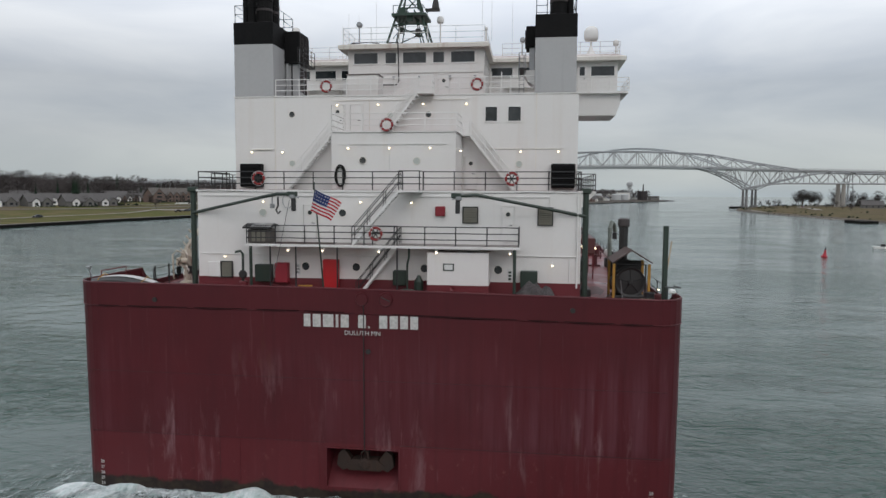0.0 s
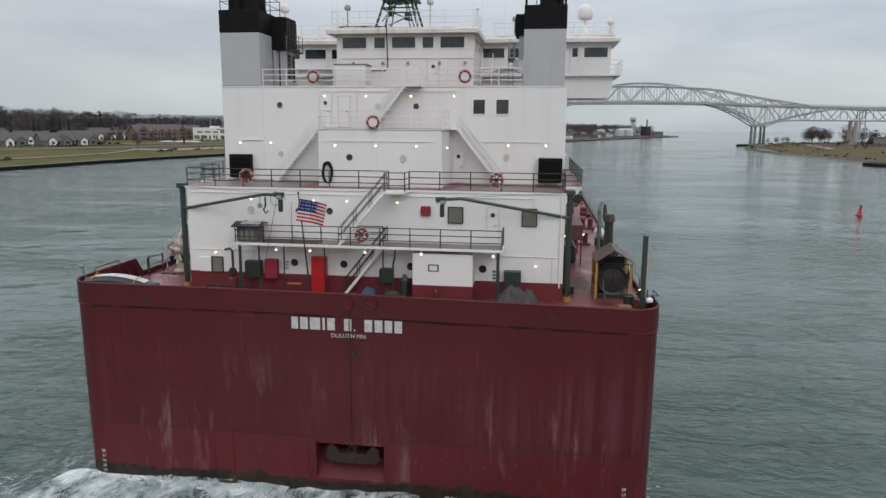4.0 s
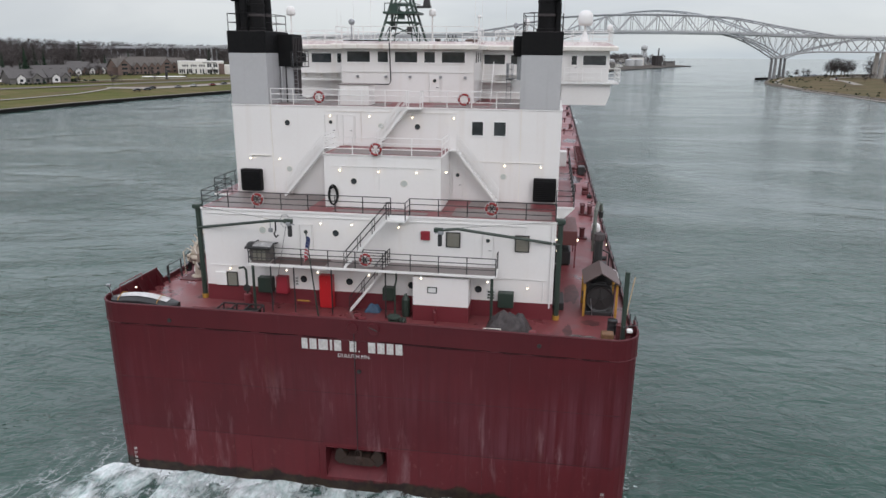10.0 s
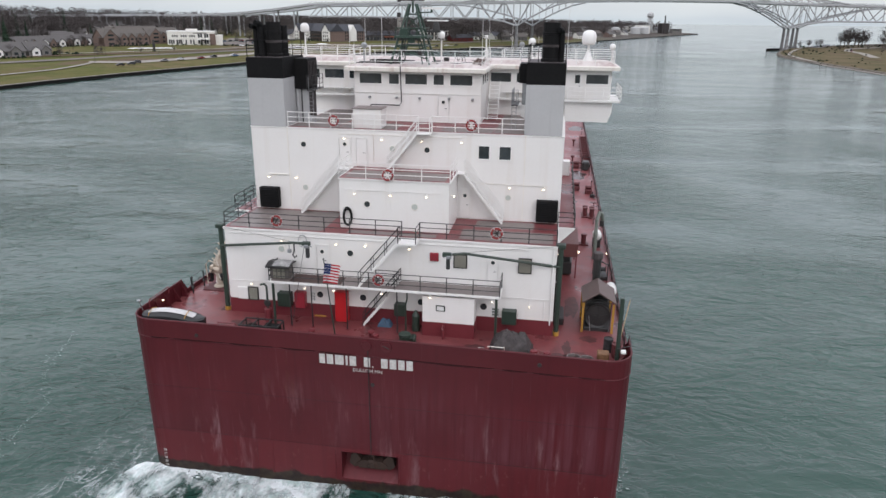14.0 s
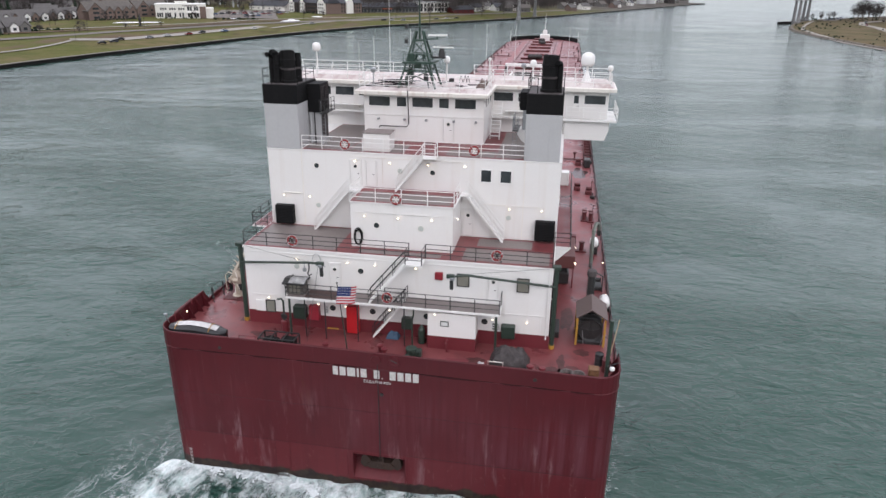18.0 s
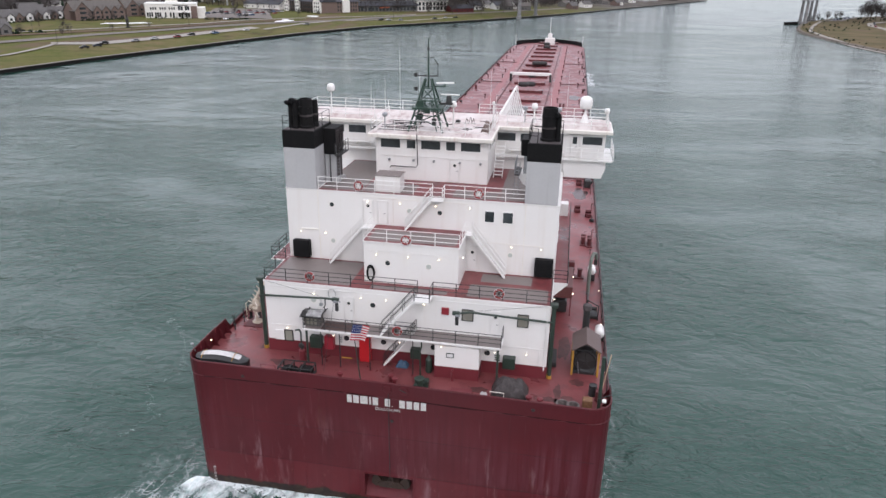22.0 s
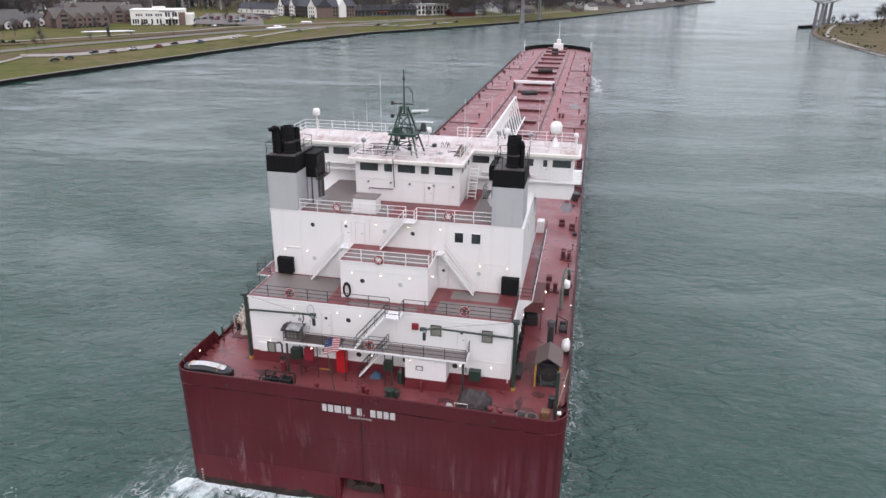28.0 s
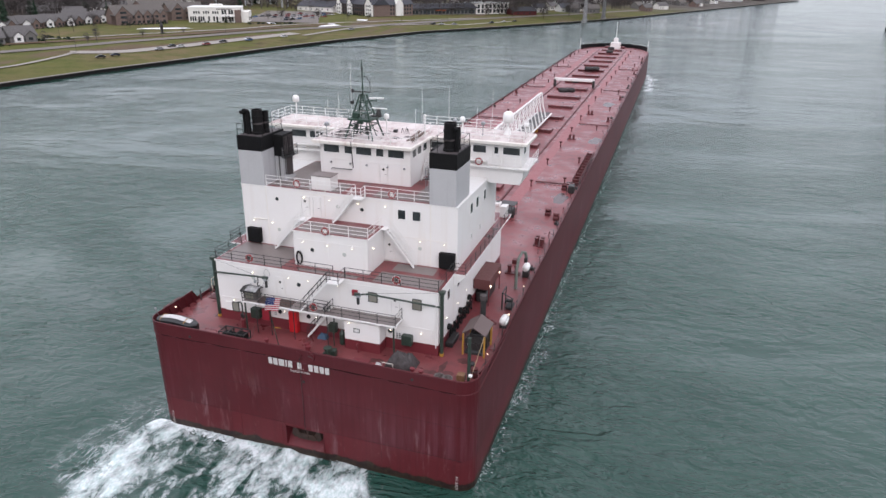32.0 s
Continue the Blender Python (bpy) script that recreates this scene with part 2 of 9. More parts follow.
def make_hull_paint():
    m = Nodes("red_oxide_hull_paint").set(Roughness=0.5, Specular_IOR_Level=0.28)
    z = m.axis(2)
    big = m.span(m.noise(0.22, 5), 0.35, 0.7)
    c = m.mix(m.times(big, 0.6), (0.081, 0.0106, 0.0148), (0.055, 0.0082, 0.0114))
    # faded, purplish area of old paint in the middle heights
    faded = m.times(m.span(m.noise(0.13, 4, 0.5, stretch=(1, 1, 0.6)), 0.42, 0.60), m.times(m.span(z, 2.6, 3.6), m.span(z, 9.2, 6.8)))
    fine = m.span(m.noise(2.6, 6, 0.62, stretch=(1, 1, 0.045)), 0.40, 0.66)
    c = m.mix(m.times(m.times(faded, fine), 0.75), c, (0.112, 0.036, 0.047))
    # rosier plates below the lower seam
    c = m.mix(m.times(m.span(z, 3.24, 3.18), 0.4), c, (0.118, 0.0175, 0.022))
    # pale runs of chalk and salt
    run = m.span(m.noise(1.1, 8, 0.66, stretch=(1, 1, 0.13), distortion=0.35), 0.56, 0.70)
    patch = m.times(m.span(m.noise(0.26, 3, stretch=(1, 1, 0.7)), 0.42, 0.56), m.span(z, 8.6, 5.2))
    c = m.mix(m.times(m.times(run, patch), 0.8), c, (0.21, 0.118, 0.128))
    hair = m.span(m.noise(7.0, 5, 0.6, stretch=(1, 1, 0.03)), 0.60, 0.72)
    c = m.mix(m.times(m.times(hair, m.span(m.noise(0.3, 3), 0.45, 0.6)), 0.3), c, (0.17, 0.09, 0.095))
    run2 = m.span(m.noise(2.2, 6, stretch=(1, 1, 0.05)), 0.5, 0.7)
    c = m.mix(m.times(run2, 0.2), c, (0.030, 0.006, 0.008))
    rust = m.times(m.span(m.noise(1.1, 7, 0.7, stretch=(1, 1, 0.16)), 0.62, 0.70), m.span(m.noise(0.16, 2), 0.5, 0.6))
    c = m.mix(m.times(rust, 0.5), c, (0.085, 0.030, 0.014))
    scuff = m.span(m.noise(1.6, 8, 0.7), 0.62, 0.72)
    low = m.span(z, 4.5, 2.0)
    c = m.mix(m.times(m.times(scuff, low), 0.4), c, (0.24, 0.13, 0.11))
    ragged = m.n.new("ShaderNodeMath")
    ragged.operation = "MULTIPLY_ADD"
    m.link(m.noise(0.5, 7, 0.66), ragged.inputs[0])
    ragged.inputs[1].default_value = -1.5
    m.link(z, ragged.inputs[2])
    weed = m.span(ragged.outputs[0], 0.10, -0.08)
    c = m.mix(m.times(weed, 0.93), c, m.mix(m.span(m.noise(2.5, 6), 0.4, 0.65), (0.010, 0.009, 0.008), (0.030, 0.026, 0.016)))
    m.colour(c)
    m.normal(m.bump(m.noise(0.8, 3), 0.5, 0.03, m.bump(m.noise(9, 4), 0.2, 0.004)))
    return m.m


def make_deck_paint():
    m = Nodes("red_deck_paint").set(Roughness=0.4, Specular_IOR_Level=0.4)
    big = m.span(m.noise(0.12, 5), 0.3, 0.7)
    c = m.mix(big, (0.150, 0.035, 0.038), (0.205, 0.060, 0.062))
    c = m.mix(m.times(m.span(m.noise(0.7, 8, 0.68), 0.50, 0.66), 0.8), c, (0.072, 0.021, 0.023))
    worn = m.span(m.noise(1.9, 9, 0.74, stretch=(1, 0.5, 1)), 0.60, 0.68)
    c = m.mix(m.times(worn, 0.6), c, (0.055, 0.022, 0.022))
    c = m.mix(m.times(m.span(m.noise(5, 6, 0.7), 0.62, 0.72), 0.35), c, (0.32, 0.15, 0.135))
    m.colour(c)
    wet = m.span(m.noise(0.35, 5), 0.45, 0.65)
    m.link(m.span(wet, 0, 1, 0.5, 0.26), m.out.inputs["Roughness"])
    m.normal(m.bump(m.noise(4, 4), 0.3, 0.006))
    return m.m


def make_water():
    m = Nodes("river_water").set(Roughness=0.09, IOR=1.39)
    c = m.mix(m.span(m.noise(0.012, 4), 0.35, 0.65), (0.007, 0.037, 0.028), (0.012, 0.050, 0.038))
    turbid = m.span(m.noise(0.10, 6, 0.62, stretch=(0.7, 1.3, 1), distortion=0.8), 0.36, 0.66)
    m.colour(m.mix(m.times(turbid, 0.5), c, (0.023, 0.066, 0.050)))

    def crest(scale, detail, stretch, warp, turn):
        """Sharp-backed wavelets: folded noise, one at the crest."""
        q = m.span(m.noise(scale, detail, 0.5, stretch=stretch, distortion=warp, turn=turn), 0.2, 0.8, -1.0, 1.0)
        fold = m.n.new("ShaderNodeMath")
        fold.operation = "ABSOLUTE"
        m.link(q, fold.inputs[0])
        return m.span(fold.outputs[0], 0.0, 1.0, 1.0, 0.0)

    # gusts leave slicks between patches of chop
    patch = m.span(m.noise(0.014, 5, 0.55, stretch=(0.7, 1.4, 1), distortion=1.5, turn=15), 0.38, 0.60, 0.22, 1.0)
    # the chop dies away up the river
    patch = m.times(patch, m.span(m.axis(1), 190.0, 430.0, 1.0, 0.7))
    swell = m.noise(0.07, 3, 0.5, stretch=(0.8, 1.3, 1), distortion=0.6, turn=-18)
    chop = m.times(m.noise(0.30, 4, 0.55, stretch=(0.75, 1.3, 1), distortion=0.9, turn=-18), patch)
    peaks = m.times(crest(0.24, 4.0, (0.7, 1.25, 1), 1.1, -25), patch)
    ripple = m.times(crest(0.95, 5.0, (0.8, 1.2, 1), 0.8, 10), patch)
    m.link(m.span(patch, 0.22, 1.0, 0.07, 0.13), m.out.inputs["Roughness"])
    a = m.bump(swell, 1.0, WAVES[0])
    b = m.bump(chop, 1.0, WAVES[1], a)
    d = m.bump(peaks, 1.0, WAVES[2], b)
    m.normal(m.bump(ripple, 1.0, WAVES[3], d))
    return m.m


WAVES = (0.85, 0.40, 0.25, 0.105)  # metres: swell, chop, crests, ripples


def make_glass():
    m = Nodes("dark_window_glass").set(Roughness=0.06, IOR=1.5)
    m.colour(m.mix(m.span(m.noise(0.7, 3), 0.35, 0.65), (0.012, 0.016, 0.018), (0.045, 0.052, 0.055)))
    return m.m


HULL, DECK, WATER, GLASS = make_hull_paint(), make_deck_paint(), make_water(), make_glass()
WHITE = paint("white_house_paint", (0.685, 0.675, 0.66), 0.42, (0.42, 0.30, 0.20), 0.28, 1.0, 0.16)
WHITE_TRIM = paint("white_trim_paint", (0.70, 0.70, 0.685), 0.45, (0.34, 0.20, 0.12), 0.3, 2.0, 0.2)
RUSTY_WHITE = paint("rust_stained_white", (0.70, 0.68, 0.63), 0.5, (0.27, 0.10, 0.05), 0.5, 1.4, 0.55)
def make_stained_roof():
    """White roof paint worn through to red oxide, with brown run-off."""
    m = Nodes("rust_stained_roof").set(Roughness=0.5)
    c = m.mix(m.span(m.noise(0.5, 6, 0.6), 0.4, 0.65), (0.56, 0.51, 0.49), (0.43, 0.35, 0.335))
    c = m.mix(m.times(m.span(m.noise(1.4, 8, 0.68, stretch=(1.0, 0.35, 1)), 0.50, 0.62), 0.5), c, (0.22, 0.12, 0.105))
    c = m.mix(m.times(m.span(m.noise(5.0, 6, 0.7), 0.62, 0.7), 0.5), c, (0.13, 0.07, 0.06))
    m.colour(c)
    return m.m


STAINED_ROOF = make_stained_roof()
GREY = paint("grey_funnel_paint", (0.385, 0.388, 0.392), 0.5, (0.20, 0.19, 0.185), 0.55, 0.8, 0.35)
BLACK = paint("sooty_black_paint", (0.0055, 0.0055, 0.006), 0.7, (0.022, 0.020, 0.018), 0.4, 1.0, 0.2, spec=0.15)
RAIL_BLACK = plain("black_rail_paint", (0.020, 0.021, 0.022), 0.5)
GREEN = paint("dark_green_paint", (0.020, 0.036, 0.027), 0.45, (0.05, 0.04, 0.03), 0.4, 2.0, 0.3)
BAND = paint("red_house_base", (0.135, 0.020, 0.026), 0.45, (0.06, 0.02, 0.02), 0.35, 1.2, 0.3)
RED = paint("bright_red_paint", (0.42, 0.012, 0.016), 0.4, (0.18, 0.02, 0.02), 0.25, 2.0, 0.15)
GREY_DECK = paint("grey_deck_paint", (0.165, 0.143, 0.135), 0.45, (0.10, 0.045, 0.04), 0.9, 1.0, 0.0)
YELLOW = paint("worn_yellow_paint", (0.36, 0.19, 0.03), 0.5, (0.12, 0.06, 0.03), 0.45, 2.0, 0.35)
STEEL = plain("galvanised_steel", (0.30, 0.31, 0.32), 0.4, 0.7)
DARK_STEEL = plain("dark_steel", (0.035, 0.034, 0.034), 0.5, 0.4)
RUBBER = plain("black_rubber", (0.014, 0.014, 0.014), 0.75)
LAMP = glow("lit_lamp", (1.0, 0.82, 0.56), 5.0)


# ---- water ----
water = Mesh().add([(-4900, -4300, 0), (4900, -4300, 0), (4900, 4950, 0), (-4900, 4950, 0)], [(0, 1, 2, 3)])
tagged(part("water", water, WATER), "grey-green choppy river water widening into a lake", "water", kind="structure")


# ---- the freighter ----
A, B, C, D = 10.2, 16.4, 19.85, 22.5  # heights of the decks
ship = tagged(new("freighter"), "red-hulled lake freighter with a stepped white deckhouse aft, under way", "cargo ship")


def rake(z):
    return -0.262 - 0.012 * z


def hull_ring(z):
    """The hull's outline at a height, from the middle of the stern round by starboard to the middle of the bow, then back by port."""
    w = 16.0 - (0.04 * (1 - z / 5) if z < 5 else 0.0)
    y0, r, half = rake(z), 1.5, []
    half += [(1.9, y0), (9.0, y0)]
    half += [(w - r + r * math.sin(a), y0 + r - r * math.cos(a)) for a in [k * math.pi / 12 for k in range(7)]]
    half += [(w, y) for y in (8.0, 30.0, 80.0, 140.0, 200.0, 250.0, 278.0)]
    half += [(w * math.cos(a) ** 0.8, 278.0 + 26.0 * math.sin(a)) for a in [k * math.pi / 16 for k in range(1, 8)]]
    half += [(0.0, 304.0)]
    return half


def build_hull():
    m = Mesh()
    levels = [-2.0, 0.0, 0.9, 3.0, 6.0, 10.05, 10.2]
    rings = [hull_ring(z) for z in levels]
    n = len(rings[0])
    for s in (-1, 1):
        v = [(s * x, y, z) for ring, z in zip(rings, levels) for x, y in ring]
        f = [(i * n + k, i * n + k + 1, (i + 1) * n + k + 1, (i + 1) * n + k) for i in range(len(levels) - 1) for k in range(n - 1)]
        m.add(v, f)
    # the middle strip of the transom, with the anchor pocket let into it
    x0, x1, z0, z1, deep = -1.9, 1.9, 0.85, 2.98, 1.7
    for a, b in ((-2.0, z0), (z1, 10.2)):
        m.add([(x0, rake(a), a), (x1, rake(a), a), (x1, rake(b), b), (x0, rake(b), b)], [(0, 1, 2, 3)])
    p = [(x0, rake(z0), z0), (x1, rake(z0), z0), (x1, rake(z1), z1), (x0, rake(z1), z1)]
    q = [(x0, 0.55, z0 + 0.75), (x1, 0.55, z0 + 0.75), (x1, deep, z1), (x0, deep, z1)]
    m.add(p + q, [(0, 1, 5, 4), (1, 2, 6, 5), (2, 3, 7, 6), (3, 0, 4, 7), (4, 5, 6, 7)])
    return part("hull", m, HULL, ship, "dark red hull with pale run-down streaks and weed at the waterline")


hull = build_hull()


def build_deck():
    ring = [(x - 0.12 if x > 0.2 else x, y + (0.12 if y < 20 else -0.12)) for x, y in hull_ring(10.2)]
    outline = ring + [(-x, y) for x, y in reversed(ring) if x > 0.01]
    return part("main_deck", Mesh().prism(outline, 9.95, A), DECK, ship, "worn red painted steel deck")


deck = build_deck()


def stern_path(z, port_y, starboard_y, inset=0.0):
    """Points along the hull's edge at a height, from port forward of the stern round to starboard."""
    side = [(x, y) for x, y in hull_ring(z) if y < 3.0]
    w = 16.0
    pts = [(-w, port_y)] + [(-x, y) for x, y in reversed(side)] + side + [(w, starboard_y)]
    out = []
    for i, (x, y) in enumerate(pts):
        a, b = pts[max(i - 1, 0)], pts[min(i + 1, len(pts) - 1)]
        dx, dy = b[0] - a[0], b[1] - a[1]
        d = math.hypot(dx, dy)
        out.append((x - dy / d * inset, y + dx / d * inset))
    return out


def dip(x):
    """The stern edge falls a little towards starboard."""
    return -0.27 * max(0.0, x + 4.0) / 20.0


# rust-flecked near-black: the shade of the open slot put into the colour
SLOT = paint("rusty_slot_shade", (0.006, 0.005, 0.005), 0.8, (0.03, 0.009, 0.010), 0.35, 2.5, 0.1, spec=0.1)


def build_bulwark():
    m, n = Mesh(), 0
    outer_lo, outer_hi = stern_path(10.24, 7.3, 3.4, -0.03), stern_path(11.36, 6.4, 2.9, -0.03)
    inner_lo, inner_hi = stern_path(10.24, 7.3, 3.4, 0.07), stern_path(11.36, 6.4, 2.9, 0.07)
    n = len(outer_lo)
    v = [(x, y, 10.2 + dip(x)) for x, y in outer_lo] + [(x, y, 11.36 + dip(x)) for x, y in outer_hi] + [(x, y, 11.36 + dip(x)) for x, y in inner_hi] + [(x, y, 10.2) for x, y in inner_lo]
    f = [(a * n + k, a * n + k + 1, b * n + k + 1, b * n + k) for a, b in ((0, 1), (1, 2), (2, 3)) for k in range(n - 1)]
    f += [(0, n, 2 * n, 3 * n), (n - 1, 2 * n - 1, 3 * n - 1, 4 * n - 1)]
    b = part("bulwark", m.add(v, f), HULL, ship, "red stern bulwark with rounded corners")
    cap = Mesh().tube([(x, y, 11.38 + dip(x)) for x, y in stern_path(11.36, 6.4, 2.9, 0.02)], 0.07, 6)
    part("cap_rail", cap, HULL, b)
    # near-black strips on the plating paint the shade inside the drain slot, in lengths
    for x0, x1 in ((-14.4, -13.2), (-12.8, -9.4), (-9.0, -6.1), (-5.6, -3.3), (-3.0, -0.9), (1.6, 7.9), (8.4, 9.9), (10.2, 12.6), (12.9, 14.4)):
        za, zb = 10.2 + dip(x0), 10.2 + dip(x1)
        part("drain_slot_shade", Mesh().prism_y([(x0, za - 0.05), (x0 + 0.25 * (x1 - x0), za - 0.09), (x0 + 0.6 * (x1 - x0), zb - 0.07), (x1, zb - 0.04), (x1, zb), (x0, za)], rake(10.2) - 0.045, rake(10.2) - 0.02), SLOT, b)
    strake = Mesh().tube([(x, y, 10.16 + dip(x) * (1 if y < 3 else 0)) for x, y in stern_path(10.16, 12.0, 12.0, -0.02)], 0.035, 4)
    part("knuckle", strake, HULL, b)
    for y in (1.6, 2.8, 4.0, 5.2, 6.2):
        for s in (-1, 1):
            if s < 0 or y < 3:
                part("bulwark_brace", Mesh().prism_y([(s * 15.93, A), (s * 15.93, 11.25 + dip(s * 16)), (s * 15.4, A)], y - 0.03, y + 0.03), HULL, b)
    for k in range(12):
        x = -13.2 + 2.4 * k
        part("bulwark_brace", Mesh().prism_x([(rake(11) + 0.08, A), (rake(11) + 0.08, 11.25 + dip(x)), (0.25, A)], x - 0.03, x + 0.03), HULL, b)
    return b


bulwark = build_bulwark()

# welded plate seams of the transom
SEAM = paint("dark_plate_seam", (0.038, 0.0075, 0.010), 0.7, (0.10, 0.05, 0.04), 0.5, 0.6, 0.3)
for x0, x1, z in ((-15.1, -2.0, 3.22), (2.0, 15.1, 3.22), (-15.2, 15.2, 6.6)):
    part("plate_seam", Mesh().box(x0, x1, rake(z) - 0.012, rake(z) + 0.02, z, z + (0.035 if z < 5 else 0.02)), SEAM, hull)
for x, z0, z1 in ((-7.8, 0.2, 3.2), (7.6, 0.2, 3.2)):
    n = 6
    for k in range(n):
        a, b = z0 + (z1 - z0) * k / n, z0 + (z1 - z0) * (k + 1) / n
        y = min(rake(a), rake(b))
        part("plate_seam", Mesh().box(x, x + 0.015, y - 0.008, y + 0.06, a, b), SEAM, hull)

# mooring pipes in the bulwark, the centreline chain and the stern anchor
for x, z, r in ((0.03, 10.86, 0.25), (1.28, 10.88, 0.27)):
    part("fairlead", Mesh().lathe([(r, -0.07), (r + 0.07, -0.09), (r + 0.1, 0), (r, 0.02), (r - 0.02, -0.03)], (x, rake(z) - 0.04, z), 20, "y"), HULL, bulwark)
    # a solid disc whose dark colour stands for the shade inside the pipe
    part("fairlead_hole", Mesh().lathe([(r, -0.045), (r, 0.0)], (x, rake(z) - 0.03, z), 20, "y"), DARK_STEEL, bulwark)
# dark discs on the plating, painting the shade of small drain openings
for x, z in ((-11.2, 10.55), (10.6, 10.55), (0.35, 8.15)):
    part("drain_hole", Mesh().lathe([(0.13, -0.05), (0.13, 0.0)], (x, rake(z) - 0.03, z), 12, "y"), DARK_STEEL, bulwark)
part("bulwark_bar", Mesh().tube([(1.05, rake(10.9) - 0.12, 10.98), (1.5, rake(10.9) - 0.12, 10.78)], 0.03, 6), DARK_STEEL, bulwark)
part("anchor_wire", Mesh().tube([(0.12, rake(10.7) - 0.06, 10.66), (0.12, rake(3) - 0.05, 2.9)], 0.025, 5), DARK_STEEL, hull)


RUSTY_IRON = paint("rusty_iron", (0.030, 0.021, 0.018), 0.75, (0.075, 0.034, 0.02), 0.7, 2.5, 0.4, spec=0.2)


def build_anchor():
    """A stockless anchor hauled up into its pocket: the crown across, a fluke to either side, the shank going up and in."""
    a = part("stern_anchor", Mesh().tube([(0.1, 0.75, 3.0), (0.1, 0.12, 2.35), (0.1, 0.05, 2.1)], 0.17, 8), RUSTY_IRON, hull, "rusty dark stern anchor in its pocket")
    part("anchor_crown", Mesh().prism_y([(-0.75, 1.78), (0.95, 1.78), (1.15, 2.05), (0.75, 2.36), (-0.55, 2.36), (-0.95, 2.05)], -0.22, 0.4).lathe([(0.2, -0.32), (0.32, -0.2), (0.3, 0.1)], (0.1, 0, 2.12), 12, "y"), RUSTY_IRON, a)
    for s in (-1, 1):
        part("anchor_fluke", Mesh().prism_y([(0.1 + s * 0.62, 1.95), (0.1 + s * 1.2, 1.72), (0.1 + s * 1.52, 2.0), (0.1 + s * 1.42, 2.62), (0.1 + s * 1.12, 2.86), (0.1 + s * 0.78, 2.4)], -0.12, 0.3), RUSTY_IRON, a)
    part("anchor_shackle", Mesh().tube([(-0.1, -0.2, 2.4), (-0.06, -0.24, 2.75), (0.1, -0.22, 2.9), (0.26, -0.24, 2.75), (0.3, -0.2, 2.4)], 0.05, 6), RUSTY_IRON, a)
    return a


build_anchor()
lip = Mesh()
for x in (-1.97, 1.9):
    lip.box(x, x + 0.07, rake(2) - 0.05, rake(2) + 0.06, 0.8, 3.0)
lip.box(-1.97, 1.97, rake(3) - 0.05, rake(3) + 0.06, 2.95, 3.03)
part("pocket_lip", lip, HULL, hull)
seams = Mesh()
for x0, x1, z in ((-15.0, -2.0, 3.22), (2.0, 15.0, 3.12)):
    seams.box(x0, x1, rake(z) - 0.02, rake(z) + 0.02, z - 0.02, z + 0.02)
for x in (-6.7, -2.35):
    seams.box(x - 0.03, x + 0.03, rake(2) - 0.03, rake(2) + 0.03, 0.7, 3.25)
part("weld_seam", seams, HULL, hull)


def text_mesh(text, size, depth=0.012):
    cu = bpy.data.curves.new("writing", "FONT")
    cu.body, cu.size, cu.extrude, cu.align_x, cu.resolution_u = text, size, depth, "CENTER", 2
    ob = bpy.data.objects.new("writing", cu)
    me = bpy.data.meshes.new_from_object(ob)
    bpy.data.objects.remove(ob)
    return me


LETTERING = plain("white_lettering", (0.46, 0.445, 0.43), 0.6, 0, 9.0, 0.25)
lean = math.degrees(math.atan(0.012))


def writing(text, x, z, size, parent, y=None, name="lettering"):
    me = text_mesh(text, size)
    me.materials.append(LETTERING)
    ob = part(name, me, LETTERING, parent)
    ob.matrix_basis = pose(x, (rake(z) - 0.02) if y is None else y, z, 90 + (lean if y is None else 0), 0, 0)
    return ob


port_name = [writing(word, 0, 8.98, 0.33, hull) for word in ("DULUTH", "MN")]
wide = [max(v.co.x for v in ob.data.vertices) - min(v.co.x for v in ob.data.vertices) for ob in port_name]
edge = 0.05 - (sum(wide) + 0.13) / 2
for ob, w in zip(port_name, wide):
    ob.matrix_basis.translation.x = edge - min(v.co.x for v in ob.data.vertices)
    edge += w + 0.13
# the ship's name as plain bars, one to a letter
bar_x = -3.05
for word, gap in (((0.36, 0.42, 0.56, 0.14, 0.42), 0.50), ((0.40, 0.08), 0.50), ((0.42, 0.42, 0.40, 0.40), 0)):
    for w in word:
        top = 10.02 if w > 0.11 else 9.46
        bar = Mesh().add([(bar_x, rake(9.36) - 0.012, 9.36), (bar_x + w, rake(9.36) - 0.012, 9.36), (bar_x + w, rake(top) - 0.012, top), (bar_x, rake(top) - 0.012, top)], [(0, 1, 2, 3)])
        part("name_bar", bar, LETTERING, hull)
        bar_x += w + 0.12
    bar_x += gap - 0.12
for x in (-14.6, 14.6):
    for k, mark in enumerate(("28", "27", "26", "25", "24")):
        writing(mark, x, 1.42 - 0.305 * k, 0.24, hull, name="draught_mark")


# ---- fittings used all over the deckhouse ----
def memo(make):
    kept = {}

    def get(*args):
        if args not in kept:
            kept[args] = make(*args)
        return kept[args]
    return get


def put(name, me, parent, x, y, z, rz=0, label=""):
    ob = part(name, me, None, parent, label)
    ob.matrix_basis = pose(x, y, z, 0, 0, rz)
    return ob


rim_mesh = memo(lambda r: Mesh().lathe([(r, 0.0), (r + 0.025, -0.01), (r + 0.03, -0.03), (r + 0.005, -0.04), (r - 0.02, -0.02)], (0, 0, 0), 18, "y").data("porthole_rim", RUSTY_WHITE, True))
dark_pane = memo(lambda r: Mesh().lathe([(r, -0.025), (r, 0.0)], (0, 0, 0), 18, "y").data("porthole_pane", GLASS))
PALE = plain("pale_blanked_port", (0.42, 0.45, 0.42), 0.35)
pale_pane = memo(lambda r: Mesh().lathe([(r, -0.025), (r, 0.0)], (0, 0, 0), 18, "y").data("porthole_pane", PALE))


